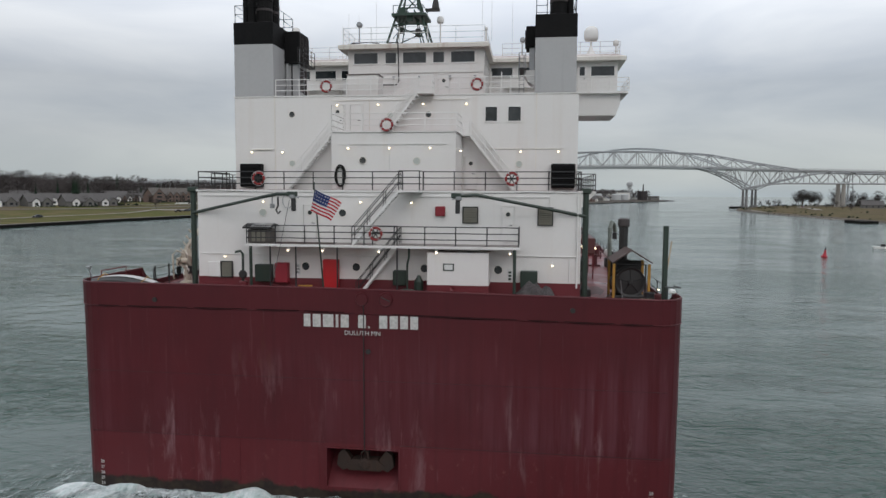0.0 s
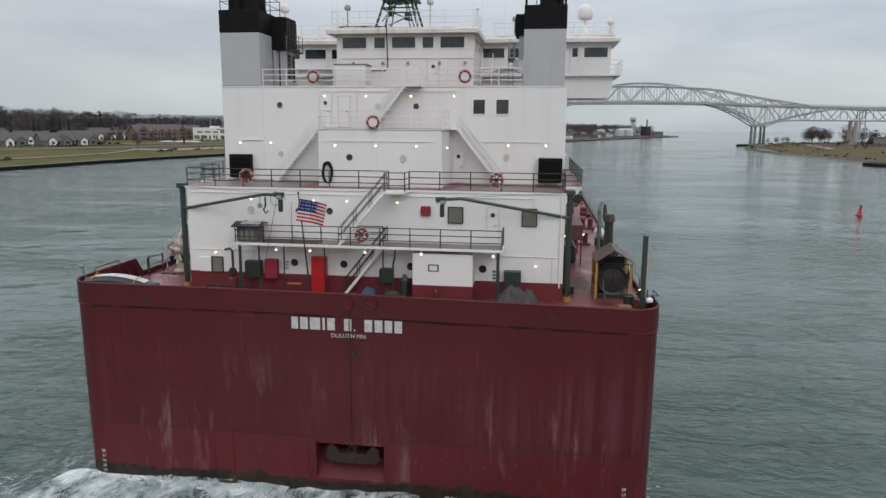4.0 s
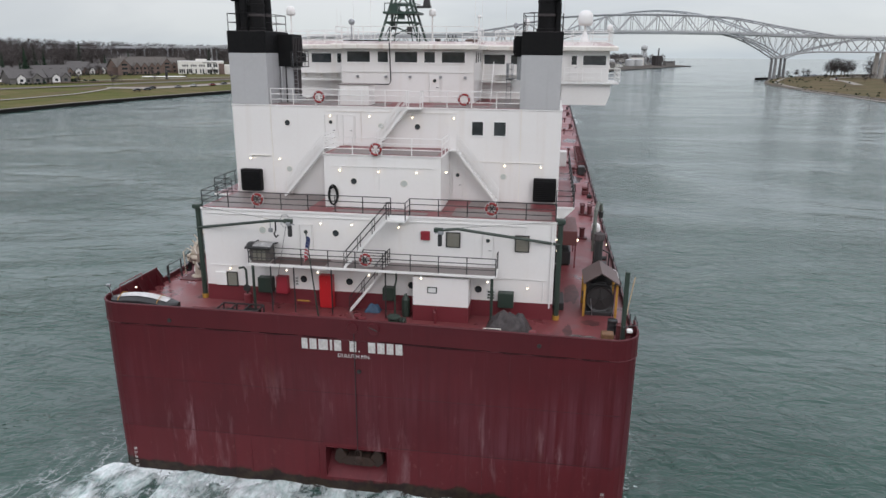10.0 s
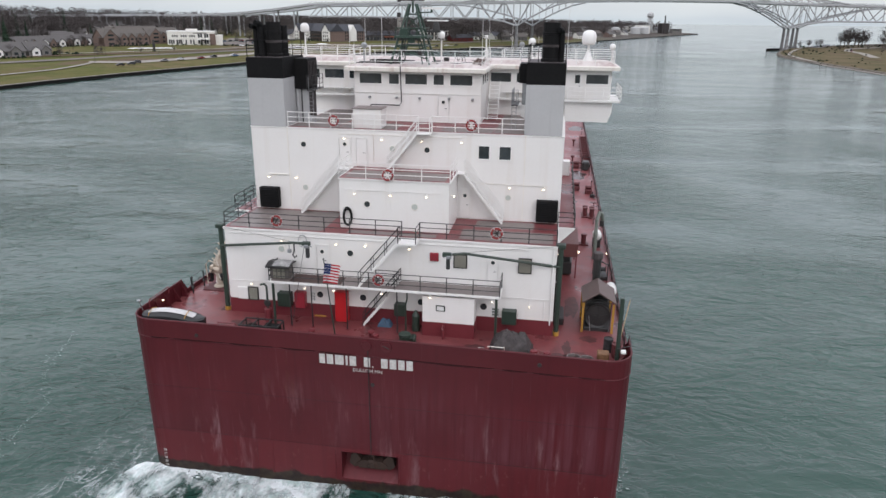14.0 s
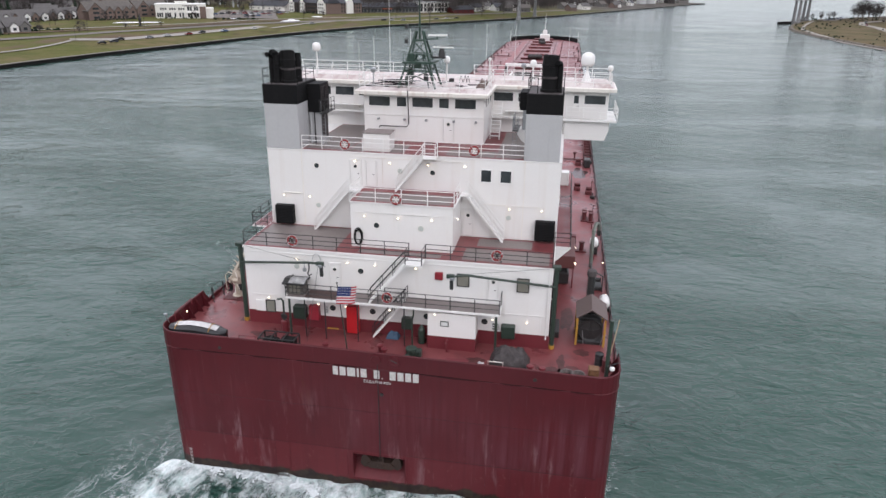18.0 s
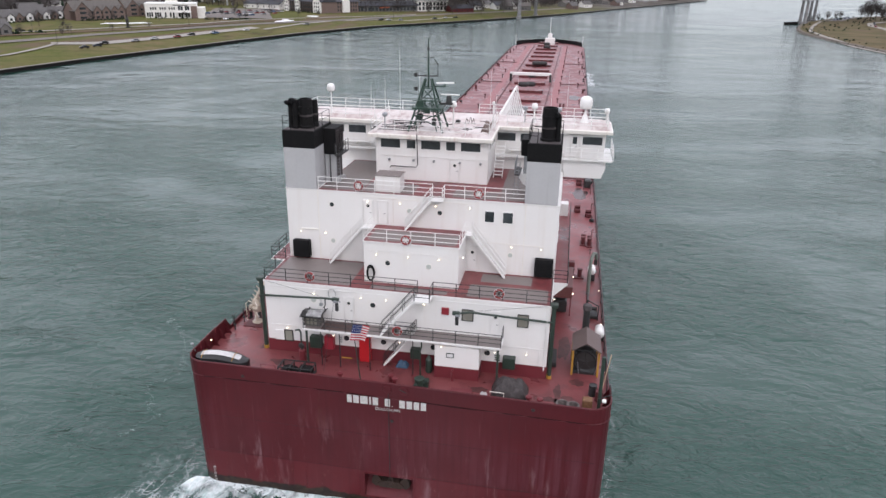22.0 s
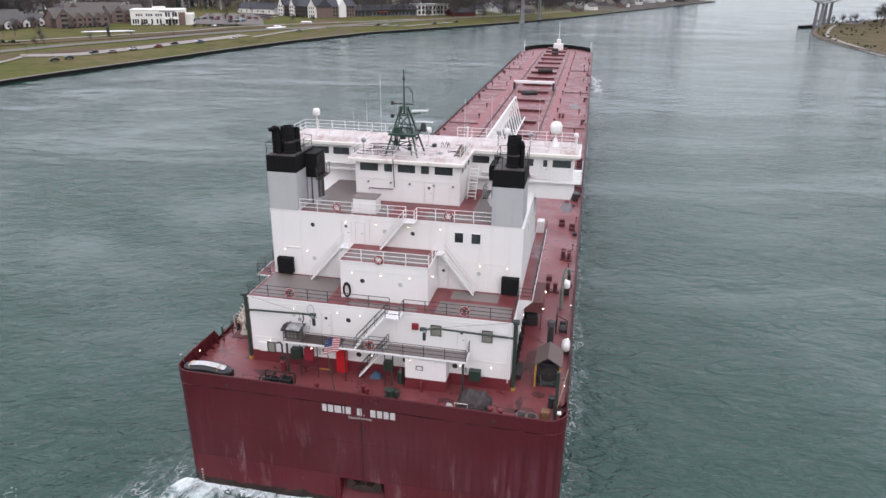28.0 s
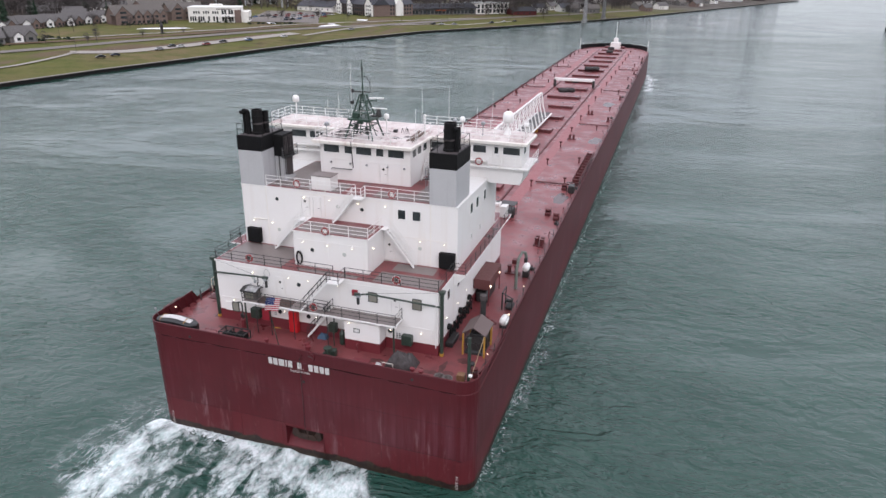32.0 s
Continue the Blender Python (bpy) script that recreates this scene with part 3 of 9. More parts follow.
def porthole(parent, x, y, z, r=0.21, pale=False):
    put("porthole_rim", rim_mesh(r), parent, x, y, z)
    put("porthole_pane", (pale_pane if pale else dark_pane)(r), parent, x, y, z)


lamp_base = Mesh().tube([(0, 0, 0), (0, -0.12, 0.02), (0, -0.2, -0.02)], 0.025, 5).box(-0.07, 0.07, -0.03, 0.0, -0.09, 0.09, 0.02).lathe([(0.05, 0.0), (0.1, -0.05), (0.09, -0.06)], (0, -0.2, 0.0), 10).data("lamp_bracket", WHITE_TRIM)
lamp_bulb = Mesh().lathe([(0.03, -0.04), (0.055, -0.07), (0.06, -0.11), (0.04, -0.14), (0.01, -0.155)], (0, -0.2, 0), 10).data("lamp_bulb", LAMP, True)


def wall_lamp(parent, x, y, z, rz=0):
    put("lamp_bracket", lamp_base, parent, x, y, z, rz)
    put("lamp_bulb", lamp_bulb, parent, x, y, z, rz)


def window(parent, x0, x1, y, z0, z1, name="window"):
    f = Mesh()
    for a, b, c, d in ((x0 - 0.07, x0, z0 - 0.07, z1 + 0.07), (x1, x1 + 0.07, z0 - 0.07, z1 + 0.07), (x0, x1, z0 - 0.07, z0), (x0, x1, z1, z1 + 0.07)):
        f.box(a, b, y - 0.05, y + 0.01, c, d)
    part(name + "_frame", f, WHITE_TRIM, parent)
    part(name + "_pane", Mesh().box(x0, x1, y - 0.02, y + 0.01, z0, z1), GLASS, parent)


def window_side(parent, x, s, y0, y1, z0, z1):
    f = Mesh()
    lo, hi = sorted((x, x + s * 0.05))
    for a, b, c, d in ((y0 - 0.06, y0, z0 - 0.06, z1 + 0.06), (y1, y1 + 0.06, z0 - 0.06, z1 + 0.06), (y0, y1, z0 - 0.06, z0), (y0, y1, z1, z1 + 0.06)):
        f.box(lo, hi, a, b, c, d)
    part("window_frame", f, WHITE_TRIM, parent)
    lo, hi = sorted((x, x + s * 0.02))
    part("window_pane", Mesh().box(lo, hi, y0, y1, z0, z1), GLASS, parent)


def steel_door(parent, x0, x1, y, z0, z1, mat, port=True):
    d = Mesh().box(x0, x1, y - 0.06, y, z0, z1, 0.03)
    for z in (z0 + 0.3, z1 - 0.3):
        d.box(x0 - 0.03, x0 + 0.12, y - 0.09, y - 0.05, z - 0.04, z + 0.04)
    part("steel_door", d, mat, parent)
    f = Mesh()
    for a, b, c, e in ((x0 - 0.08, x0 - 0.02, z0 - 0.1, z1 + 0.08), (x1 + 0.02, x1 + 0.08, z0 - 0.1, z1 + 0.08), (x0 - 0.02, x1 + 0.02, z1 + 0.02, z1 + 0.08)):
        f.box(a, b, y - 0.07, y, c, e)
    part("door_frame", f, mat, parent)
    part("door_handle", Mesh().tube([(x1 - 0.12, y - 0.07, z0 + 0.95), (x1 - 0.12, y - 0.14, z0 + 0.98), (x1 - 0.25, y - 0.14, z0 + 0.98)], 0.02, 5), DARK_STEEL, parent)
    if port:
        porthole(parent, (x0 + x1) / 2, y - 0.06, z1 - 0.42, 0.14)


post_mesh = memo(lambda h, r, mat: Mesh().tube([(0, 0, 0), (0, 0, h)], r, 5).data("post", mat))


def railing(points, mat, parent, height=1.05, rails=3, gap=1.7, r=0.028, name="railing"):
    """Bars along a path on a deck, and a post every so often."""
    m = Mesh()
    pts = [Vector(p) for p in points]
    for k in range(1, rails + 1):
        m.tube([p + Vector((0, 0, height * k / rails)) for p in pts], r, 5)
    run = part(name, m, mat, parent)
    for a, b in zip(pts, pts[1:]):
        n = max(1, round((b - a).length / gap))
        for k in range(n):
            p = a.lerp(b, k / n)
            put("post", post_mesh(height, r * 1.25, mat), run, p.x, p.y, p.z)
    put("post", post_mesh(height, r * 1.25, mat), run, *pts[-1])
    return run


def flight(bottom, top, width, across, steps, mat, parent, rail_mat, sides=(-1, 1)):
    st = part("stairs", Mesh().stairs(bottom, top, width, across, steps), mat, parent)
    a = Vector(across).normalized() * width / 2
    for s in sides:
        lo, hi = Vector(bottom) + s * a, Vector(top) + s * a
        m = Mesh()
        for h in (0.5, 0.95):
            m.tube([lo + Vector((0, 0, h)), hi + Vector((0, 0, h))], 0.024, 5)
        for k in (0, 0.33, 0.67, 1):
            p = lo.lerp(hi, k)
            m.tube([p, p + Vector((0, 0, 0.95))], 0.026, 5)
        part("handrail", m, rail_mat, st)
    return st


# ---- lower deckhouse ----
Y1, Y2, YB, YP, YW = 4.4, 9.5, 5.75, 13.9, 19.6
house = part("lower_deckhouse", Mesh().box(-11.15, 11.25, Y1, 27.0, A, B - 0.12, 0.04), WHITE, ship, "white steel deckhouse with a red base band")
band = Mesh().box(-11.154, 11.254, Y1 - 0.004, 27.004, A, A + 1.05)
part("base_band", band, BAND, house, "dark red base band")
upper_deck = Mesh().box(-11.2, 11.3, Y1 - 0.05, 27.05, B - 0.12, B)
upper_deck.box(11.3, 12.4, 8.7, 27.0, B - 0.12, B).box(-12.4, -11.2, 8.7, 27.0, B - 0.12, B)
part("boat_deck_plating", upper_deck, WHITE_TRIM, house)
part("boat_deck", Mesh().box(-11.15, 11.25, Y1 + 0.03, 27.0, B, B + 0.012), DECK, house, "red painted boat deck")
for x0, x1 in ((11.3, 12.34), (-12.34, -11.2)):
    part("side_deck", Mesh().box(x0, x1, 8.75, 26.9, B, B + 0.012), DECK, house)
for x0, x1, y0, y1 in ((-10.9, -4.3, Y1 + 0.3, 9.3), (4.9, 10.95, Y1 + 0.35, 7.0), (5.6, 9.6, 7.6, 9.2), (-2.6, 3.4, Y1 + 0.25, 5.3)):
    part("grey_tread", Mesh().box(x0, x1, y0, y1, B + 0.012, B + 0.018), GREY_DECK, house, "grey non-slip deck paint")

for x, z, pale in ((-7.1, 15.07, True), (-2.3, 15.08, False)):
    porthole(house, x, Y1, z, 0.22, pale)
steel_door(house, -4.6, -3.85, Y1, 13.5, 15.5, WHITE)
steel_door(house, 6.9, 7.55, Y1, 13.5, 15.5, WHITE)
for x in (-4.53, -1.5, 2.5, 6.7):
    porthole(house, x, Y1, 11.95, 0.24)
SHUTTER = paint("stained_shutter", (0.165, 0.16, 0.13), 0.5, (0.12, 0.09, 0.05), 0.5, 2.0, 0.4)
for x0, x1, z0, z1 in ((4.71, 5.5, 14.6, 15.45), (8.9, 9.66, 14.52, 15.45), (-9.69, -9.05, 11.25, 12.12)):
    m = Mesh().box(x0, x1, Y1 - 0.05, Y1, z0, z1)
    for k in range(9):
        z = z0 + (k + 0.5) * (z1 - z0) / 9
        m.prism_x([(Y1 - 0.05, z + 0.04), (Y1 - 0.11, z - 0.03), (Y1 - 0.09, z - 0.04), (Y1 - 0.04, z + 0.02)], x0 + 0.03, x1 - 0.03)
    part("vent_louvre", m, SHUTTER, house, "weathered louvred vent")
    for a, b, c, d in ((x0 - 0.05, x0, z0 - 0.05, z1 + 0.05), (x1, x1 + 0.05, z0 - 0.05, z1 + 0.05), (x0, x1, z0 - 0.05, z0), (x0, x1, z1, z1 + 0.05)):
        part("vent_frame", Mesh().box(a, b, Y1 - 0.1, Y1, c, d), DARK_STEEL, house)
for x in (-7.0, -3.2, -1.2, 1.75):
    wall_lamp(house, x, Y1, 15.8)
for x, z in ((-9.4, 12.55), (9.7, 12.35), (-5.0, 13.1), (-3.0, 13.1), (0.2, 13.1), (3.4, 13.1), (7.4, 13.1)):
    wall_lamp(house, x, Y1 if abs(x) > 9 else 2.95, z)
part("white_locker", Mesh().box(-10.5, -9.76, Y1 - 0.12, Y1, 11.24, 12.12, 0.02), WHITE_TRIM, house)
part("hose_box", Mesh().box(3.12, 3.68, Y1 - 0.2, Y1, 14.95, 15.5, 0.03), paint("dull_red_paint", (0.22, 0.012, 0.022), 0.5, (0.12, 0.02, 0.02), 0.3, 2.0, 0.15), house, "small red fire box")
part("green_cabinet", Mesh().box(-7.44, -6.5, Y1 - 0.55, Y1, 11.05, 12.05, 0.03), GREEN, house, "dark green cabinet")
part("green_cabinet", Mesh().box(7.95, 8.9, Y1 - 0.55, Y1, 11.0, 11.95, 0.03), GREEN, house, "dark green cabinet")
part("red_locker", Mesh().box(-6.25, -5.5, Y1 - 0.45, Y1, 11.0, 12.15, 0.03), paint("faded_red_paint", (0.27, 0.018, 0.032), 0.5, (0.15, 0.02, 0.02), 0.3, 2.0, 0.15), house, "red fire equipment locker")
part("red_door", Mesh().box(-3.36, -2.5, Y1 - 0.5, Y1, A + 0.05, 12.4, 0.03).box(-3.0, -2.86, Y1 - 0.515, Y1 - 0.49, 11.9, 12.05), RED, house, "bright red steel door")
signs = plain("white_sign", (0.62, 0.63, 0.62), 0.5)
for x0, x1, z0, z1 in ((-5.15, -4.55 - 0.3, 11.45, 12.1), (7.2, 7.8, 11.3, 12.0)):
    part("notice_board", Mesh().box(x0, x1, Y1 - 0.03, Y1, z0, z1), signs, house)
    bars = Mesh()
    for r in range(3):
        for c in range(2):
            bars.box(x0 + 0.08 + c * (x1 - x0 - 0.1) / 2, x0 + 0.05 + (c + 0.8) * (x1 - x0 - 0.1) / 2, Y1 - 0.035, Y1 - 0.028, z0 + 0.08 + r * 0.19, z0 + 0.2 + r * 0.19)
    part("notice_print", bars, GREEN, house)
pipes = Mesh()
for z in (16.05, 12.62):
    pipes.tube([(-10.8, Y1 - 0.06, z), (2.4 if z < 14 else 9.5, Y1 - 0.06, z)], 0.025, 5)
pipes.tube([(7.0, Y1 - 0.06, 12.75), (11.0, Y1 - 0.06, 12.75)], 0.025, 5).tube([(11.05, Y1 - 0.08, 11.0), (11.05, Y1 - 0.08, 16.2)], 0.05, 6)
pipes.tube([(9.5, Y1 - 0.06, 16.05), (9.5, Y1 - 0.06, 15.6)], 0.02, 5)
for x in (9.45, -8.3):
    pipes.tube([(x + 1.2, Y1 - 0.06, 12.6), (x + 1.2, Y1 - 0.1, 11.35)], 0.03, 5)
part("wall_pipe", pipes, WHITE_TRIM, house)
annexe = part("annexe", Mesh().box(2.85, 6.25, 3.0, Y1, A, 13.0, 0.03), WHITE, ship, "white deck annexe with a red base")
part("base_band", Mesh().box(2.846, 6.254, 2.996, Y1, A, A + 1.0), BAND, annexe)
part("annexe_sign", Mesh().box(3.75, 4.35, 2.97, 3.0, 12.0, 12.4), GREEN, annexe)
part("annexe_sign_print", Mesh().box(3.82, 4.28, 2.962, 2.97, 12.06, 12.34), signs, annexe)

# balcony under the lower deckhouse windows
BZ = 13.35
balcony = part("balcony", Mesh().box(-7.5, -0.3, 2.75, Y1, BZ - 0.14, BZ).box(-0.3, 1.1, 2.75, 3.36, BZ - 0.14, BZ).box(1.1, 7.9, 2.75, Y1, BZ - 0.14, BZ), WHITE_TRIM, ship, "narrow balcony across the deckhouse with a white edge")
part("balcony_tread", Mesh().box(-7.4, -0.3, 2.85, Y1, BZ, BZ + 0.01).box(-0.3, 1.1, 2.85, 3.36, BZ, BZ + 0.01).box(1.1, 7.8, 2.85, Y1, BZ, BZ + 0.01), GREY_DECK, balcony, "grey balcony floor")
railing([(-7.45, Y1, BZ), (-7.45, 2.82, BZ), (7.85, 2.82, BZ), (7.85, Y1, BZ)], RAIL_BLACK, balcony)
for x in (-7.25, -6.1, -4.6, -2.2, 1.2, 7.65):
    r = 0.09 if abs(x) > 7 else 0.045
    part("balcony_post", Mesh().tube([(x, 2.9, A), (x, 2.9, BZ - 0.14)], r, 7), GREEN if r > 0.05 else RAIL_BLACK, balcony)
    part("post_foot", Mesh().lathe([(r + 0.08, 0), (r + 0.08, 0.03), (r, 0.05)], (x, 2.9, A), 8), BAND, balcony)
flight((-1.35, 3.15, BZ), (1.25, 3.45, B), 0.6, (0, 1, 0), 15, WHITE_TRIM, ship, RAIL_BLACK)
part("stair_landing", Mesh().box(1.2, 2.4, 3.05, Y1, B - 0.12, B), WHITE_TRIM, house)
railing([(1.25, 3.1, B), (2.4, 3.1, B), (2.4, Y1, B)], RAIL_BLACK, house)
flight((-1.35, 4.0, A), (1.15, 4.0, BZ), 0.55, (0, 1, 0), 15, WHITE_TRIM, ship, RAIL_BLACK)
railing([(-0.3, 3.38, BZ), (1.1, 3.38, BZ)], RAIL_BLACK, balcony)

# rails of the boat deck
railing([(-12.35, 20.0, B), (-12.35, 8.75, B), (-11.1, 8.75, B), (-11.1, 4.5, B), (1.2, 4.5, B)], RAIL_BLACK, house)
railing([(2.4, 4.5, B), (11.2, 4.5, B), (11.2, 8.75, B), (12.35, 8.75, B), (12.35, 26.9, B)], RAIL_BLACK, house)

# ---- boom posts ----
for s, tip in ((-1, (-4.6, 2.65, 16.15)), (1, (4.6, 2.4, 16.1))):
    x = 11.5
    p = part("boom_post", Mesh().tube([(s * x, 4.6, A), (s * x, 4.6, 16.45)], 0.17, 10), GREEN, ship, "dark green boom post")
    part("post_base", Mesh().tube([(s * x, 4.6, A), (s * x, 4.6, A + 0.28)], 0.21, 10), YELLOW, p, "yellow foot")
    part("post_head", Mesh().box(s * x - 0.28, s * x + 0.28, 4.35, 4.85, 16.25, 16.55, 0.05), GREEN, p)
    hip, knee = (s * x, 4.5, 15.0), (s * 6.4, 2.9, 16.0)
    boom = part("boom", Mesh().tube([hip, knee, (s * 5.6, 2.7, 16.15), tip], 0.09, 8), GREEN, ship, "slender green davit boom")
    part("boom_wire", Mesh().tube([(s * x, 4.5, 16.4), (s * 5.8, 2.75, 16.22)], 0.012, 4), DARK_STEEL, boom)
    part("boom_block", Mesh().box(tip[0] - 0.12, tip[0] + 0.12, tip[1] - 0.1, tip[1] + 0.1, tip[2] - 0.95, tip[2] - 0.25, 0.04), RAIL_BLACK, boom, "black hook block")
    part("boom_head", Mesh().box(tip[0] - 0.35, tip[0] + 0.2, tip[1] - 0.12, tip[1] + 0.12, tip[2] - 0.12, tip[2] + 0.14, 0.03), GREEN, boom)
    part("hook_gear", Mesh().box(tip[0] + s * 0.05 - 0.16, tip[0] + s * 0.05 + 0.16, tip[1] - 0.16, tip[1] + 0.16, tip[2] - 0.26, tip[2] - 0.02, 0.05).tube([(tip[0] + s * 0.3, tip[1], tip[2] + 0.12), (tip[0] - s * 0.3, tip[1], tip[2] - 0.2)], 0.045, 5), STEEL, boom, "pale worn hook gear")
    part("boom_fall", Mesh().tube([(tip[0], tip[1], tip[2]), (tip[0], tip[1], tip[2] - 0.3)], 0.02, 4), DARK_STEEL, boom)

# ---- upper deckhouse ----
upper = part("upper_deckhouse", Mesh().box(-11.0, 11.3, Y2, 23.5, B, D - 0.08, 0.04), WHITE, ship, "white upper deckhouse with rust marks")
top_edge = Mesh().box(-11.03, 11.33, Y2 - 0.03, 23.5, D - 0.08, D)
part("bridge_deck_plating", top_edge, WHITE_TRIM, upper)
part("bridge_deck", Mesh().box(-8.2, 8.7, Y2 + 0.05, 19.6, D, D + 0.012), DECK, upper, "red bridge deck")
for x0, x1, y0, y1 in ((-8.1, -4.7, 9.9, 19.4), (6.5, 8.6, 9.9, 19.4), (-4.6, -0.4, 9.9, 12.6), (2.8, 6.4, 9.9, 11.8)):
    part("grey_tread", Mesh().box(x0, x1, y0, y1, D + 0.012, D + 0.018), GREY_DECK, upper, "grey non-slip deck paint")
for x, z, pale in ((-7.08, 21.3, False), (-0.55, 21.22, True), (1.92, 21.23, False), (-7.1, 18.14, True), (7.68, 18.1, True)):
    porthole(upper, x, Y2, z, 0.2, pale)
window(upper, 5.55, 6.27, Y2, 20.78, 21.65)
window(upper, 6.98, 7.74, Y2, 20.78, 21.65)
steel_door(upper, -4.4, -3.6, Y2, C + 0.05, C + 2.0, WHITE)
steel_door(upper, -3.15, -2.4, Y2, C + 0.05, C + 2.0, WHITE, False)
steel_door(upper, 4.3, 5.0, Y2, B + 0.1, B + 2.15, WHITE)
for x in (-4.0, -1.3, 1.6, 4.35):
    wall_lamp(upper, x, Y2, 21.95)
for x in (-9.8, -7.7, 7.77, 10.1):
    wall_lamp(upper, x, Y2, 18.95)
up = Mesh().tube([(-9.85, Y2 - 0.06, 19.05), (-8.4, Y2 - 0.06, 19.05)], 0.05, 6).tube([(5.2, Y2 - 0.05, 19.05), (10.4, Y2 - 0.05, 19.05)], 0.022, 5)
up.tube([(-4.4, Y2 - 0.05, 22.15), (4.6, Y2 - 0.05, 22.15)], 0.02, 5).tube([(-1.9, Y2 - 0.05, 22.15), (-1.9, Y2 - 0.05, 20.1)], 0.02, 5)
for x in (-8.25, 8.72):
    up.box(x - 0.03, x + 0.03, Y2 - 0.035, Y2, B, D)
part("wall_pipe", up, RUSTY_WHITE, upper)
for x0, x1 in ((-10.5, -9.05), (9.68, 11.15)):
    m = part("air_intake", Mesh().box(x0, x1, Y2 - 0.5, Y2, B + 0.2, 18.1, 0.04), BLACK, ship, "black louvred air intake")
    for k in range(10):
        z = B + 0.35 + 0.13 * k
        part("louvre", Mesh().prism_x([(Y2 - 0.5, z + 0.07), (Y2 - 0.57, z), (Y2 - 0.5, z + 0.01)], x0 + 0.1, x1 - 0.1), BLACK, m)
for s, x in ((1, 11.3), (-1, -11.0)):
    for y0 in (13.4, 15.4, 18.2):
        window_side(upper, x, s, y0, y0 + 0.85, 20.6, 21.6)
    for y0 in (14.0, 17.0):
        window_side(upper, x, s, y0, y0 + 0.25, 17.9, 18.4)

# the house that juts out between the two decks
jut = part("projecting_house", Mesh().box(-3.35, 4.1, YB, Y2, B, C - 0.06, 0.03), WHITE, ship, "white projecting house with a railed roof")
part("roof_edge", Mesh().box(-3.42, 4.2, YB - 0.06, Y2, C - 0.06, C).box(-4.3, -3.4, 8.4, Y2, C - 0.06, C).box(4.2, 4.7, 8.6, Y2, C - 0.06, C), WHITE_TRIM, jut)
part("roof_tread", Mesh().box(-3.35, 4.1, YB, Y2, C, C + 0.01), DECK, jut, "red roof paint")
part("grey_tread", Mesh().box(-3.05, 3.8, YB + 0.3, 8.3, C + 0.01, C + 0.016), GREY_DECK, jut)
porthole(jut, -1.43, YB, 18.15, 0.21)
porthole(jut, 1.8, YB, 18.12, 0.21, True)
for x in (-2.27, 0.2, 2.62):
    wall_lamp(jut, x, YB, 18.95)
wall_lamp(jut, 4.1, 6.6, 18.85, 90)
part("wall_pipe", Mesh().tube([(-2.9, YB - 0.05, 19.1), (3.6, YB - 0.05, 19.1)], 0.02, 5).tube([(0.2, YB - 0.05, 18.8), (0.2, YB - 0.05, 17.6)], 0.018, 5), WHITE_TRIM, jut)
part("hose_coil", Mesh().tube([(-2.78 + 0.3 * math.cos(a), YB - 0.1, 17.25 + 0.62 * math.sin(a)) for a in [k * math.pi / 10 for k in range(20)]], 0.06, 6, closed=True), RUBBER, jut, "hanging black hose loop")
part("hose_coil", Mesh().tube([(-2.76 + 0.24 * math.cos(a), YB - 0.16, 17.2 + 0.56 * math.sin(a)) for a in [k * math.pi / 10 for k in range(20)]], 0.05, 6, closed=True), RUBBER, jut)
railing([(-3.35, 8.3, C), (-3.35, YB, C), (4.15, YB, C), (4.15, 8.5, C)], WHITE_TRIM, jut)
flight((-7.2, 9.0, B), (-4.25, 9.0, C), 0.7, (0, 1, 0), 16, WHITE_TRIM, ship, WHITE_TRIM)
flight((7.4, 9.0, B), (4.65, 9.0, C), 0.7, (0, 1, 0), 16, WHITE_TRIM, ship, WHITE_TRIM)
flight((-0.75, 9.0, C), (1.35, 9.0, D), 0.7, (0, 1, 0), 12, WHITE_TRIM, ship, WHITE_TRIM)
part("stair_landing", Mesh().box(1.3, 2.3, 8.6, Y2, D - 0.08, D), WHITE_TRIM, upper)
railing([(1.35, 8.65, D), (2.25, 8.65, D), (2.25, Y2, D)], WHITE_TRIM, upper)
railing([(-8.2, 9.6, D), (1.3, 9.6, D)], WHITE_TRIM, upper)
railing([(2.25, 9.6, D), (8.7, 9.6, D)], WHITE_TRIM, upper)
locker = part("deck_locker", Mesh().box(-3.5, -1.45, 9.95, 11.5, D, 23.85, 0.03), WHITE, ship, "square white locker on the bridge deck")
part("locker_lid", Mesh().box(-3.56, -1.39, 9.89, 11.56, 23.85, 23.9), GREY_DECK, locker, "flat grey lid")

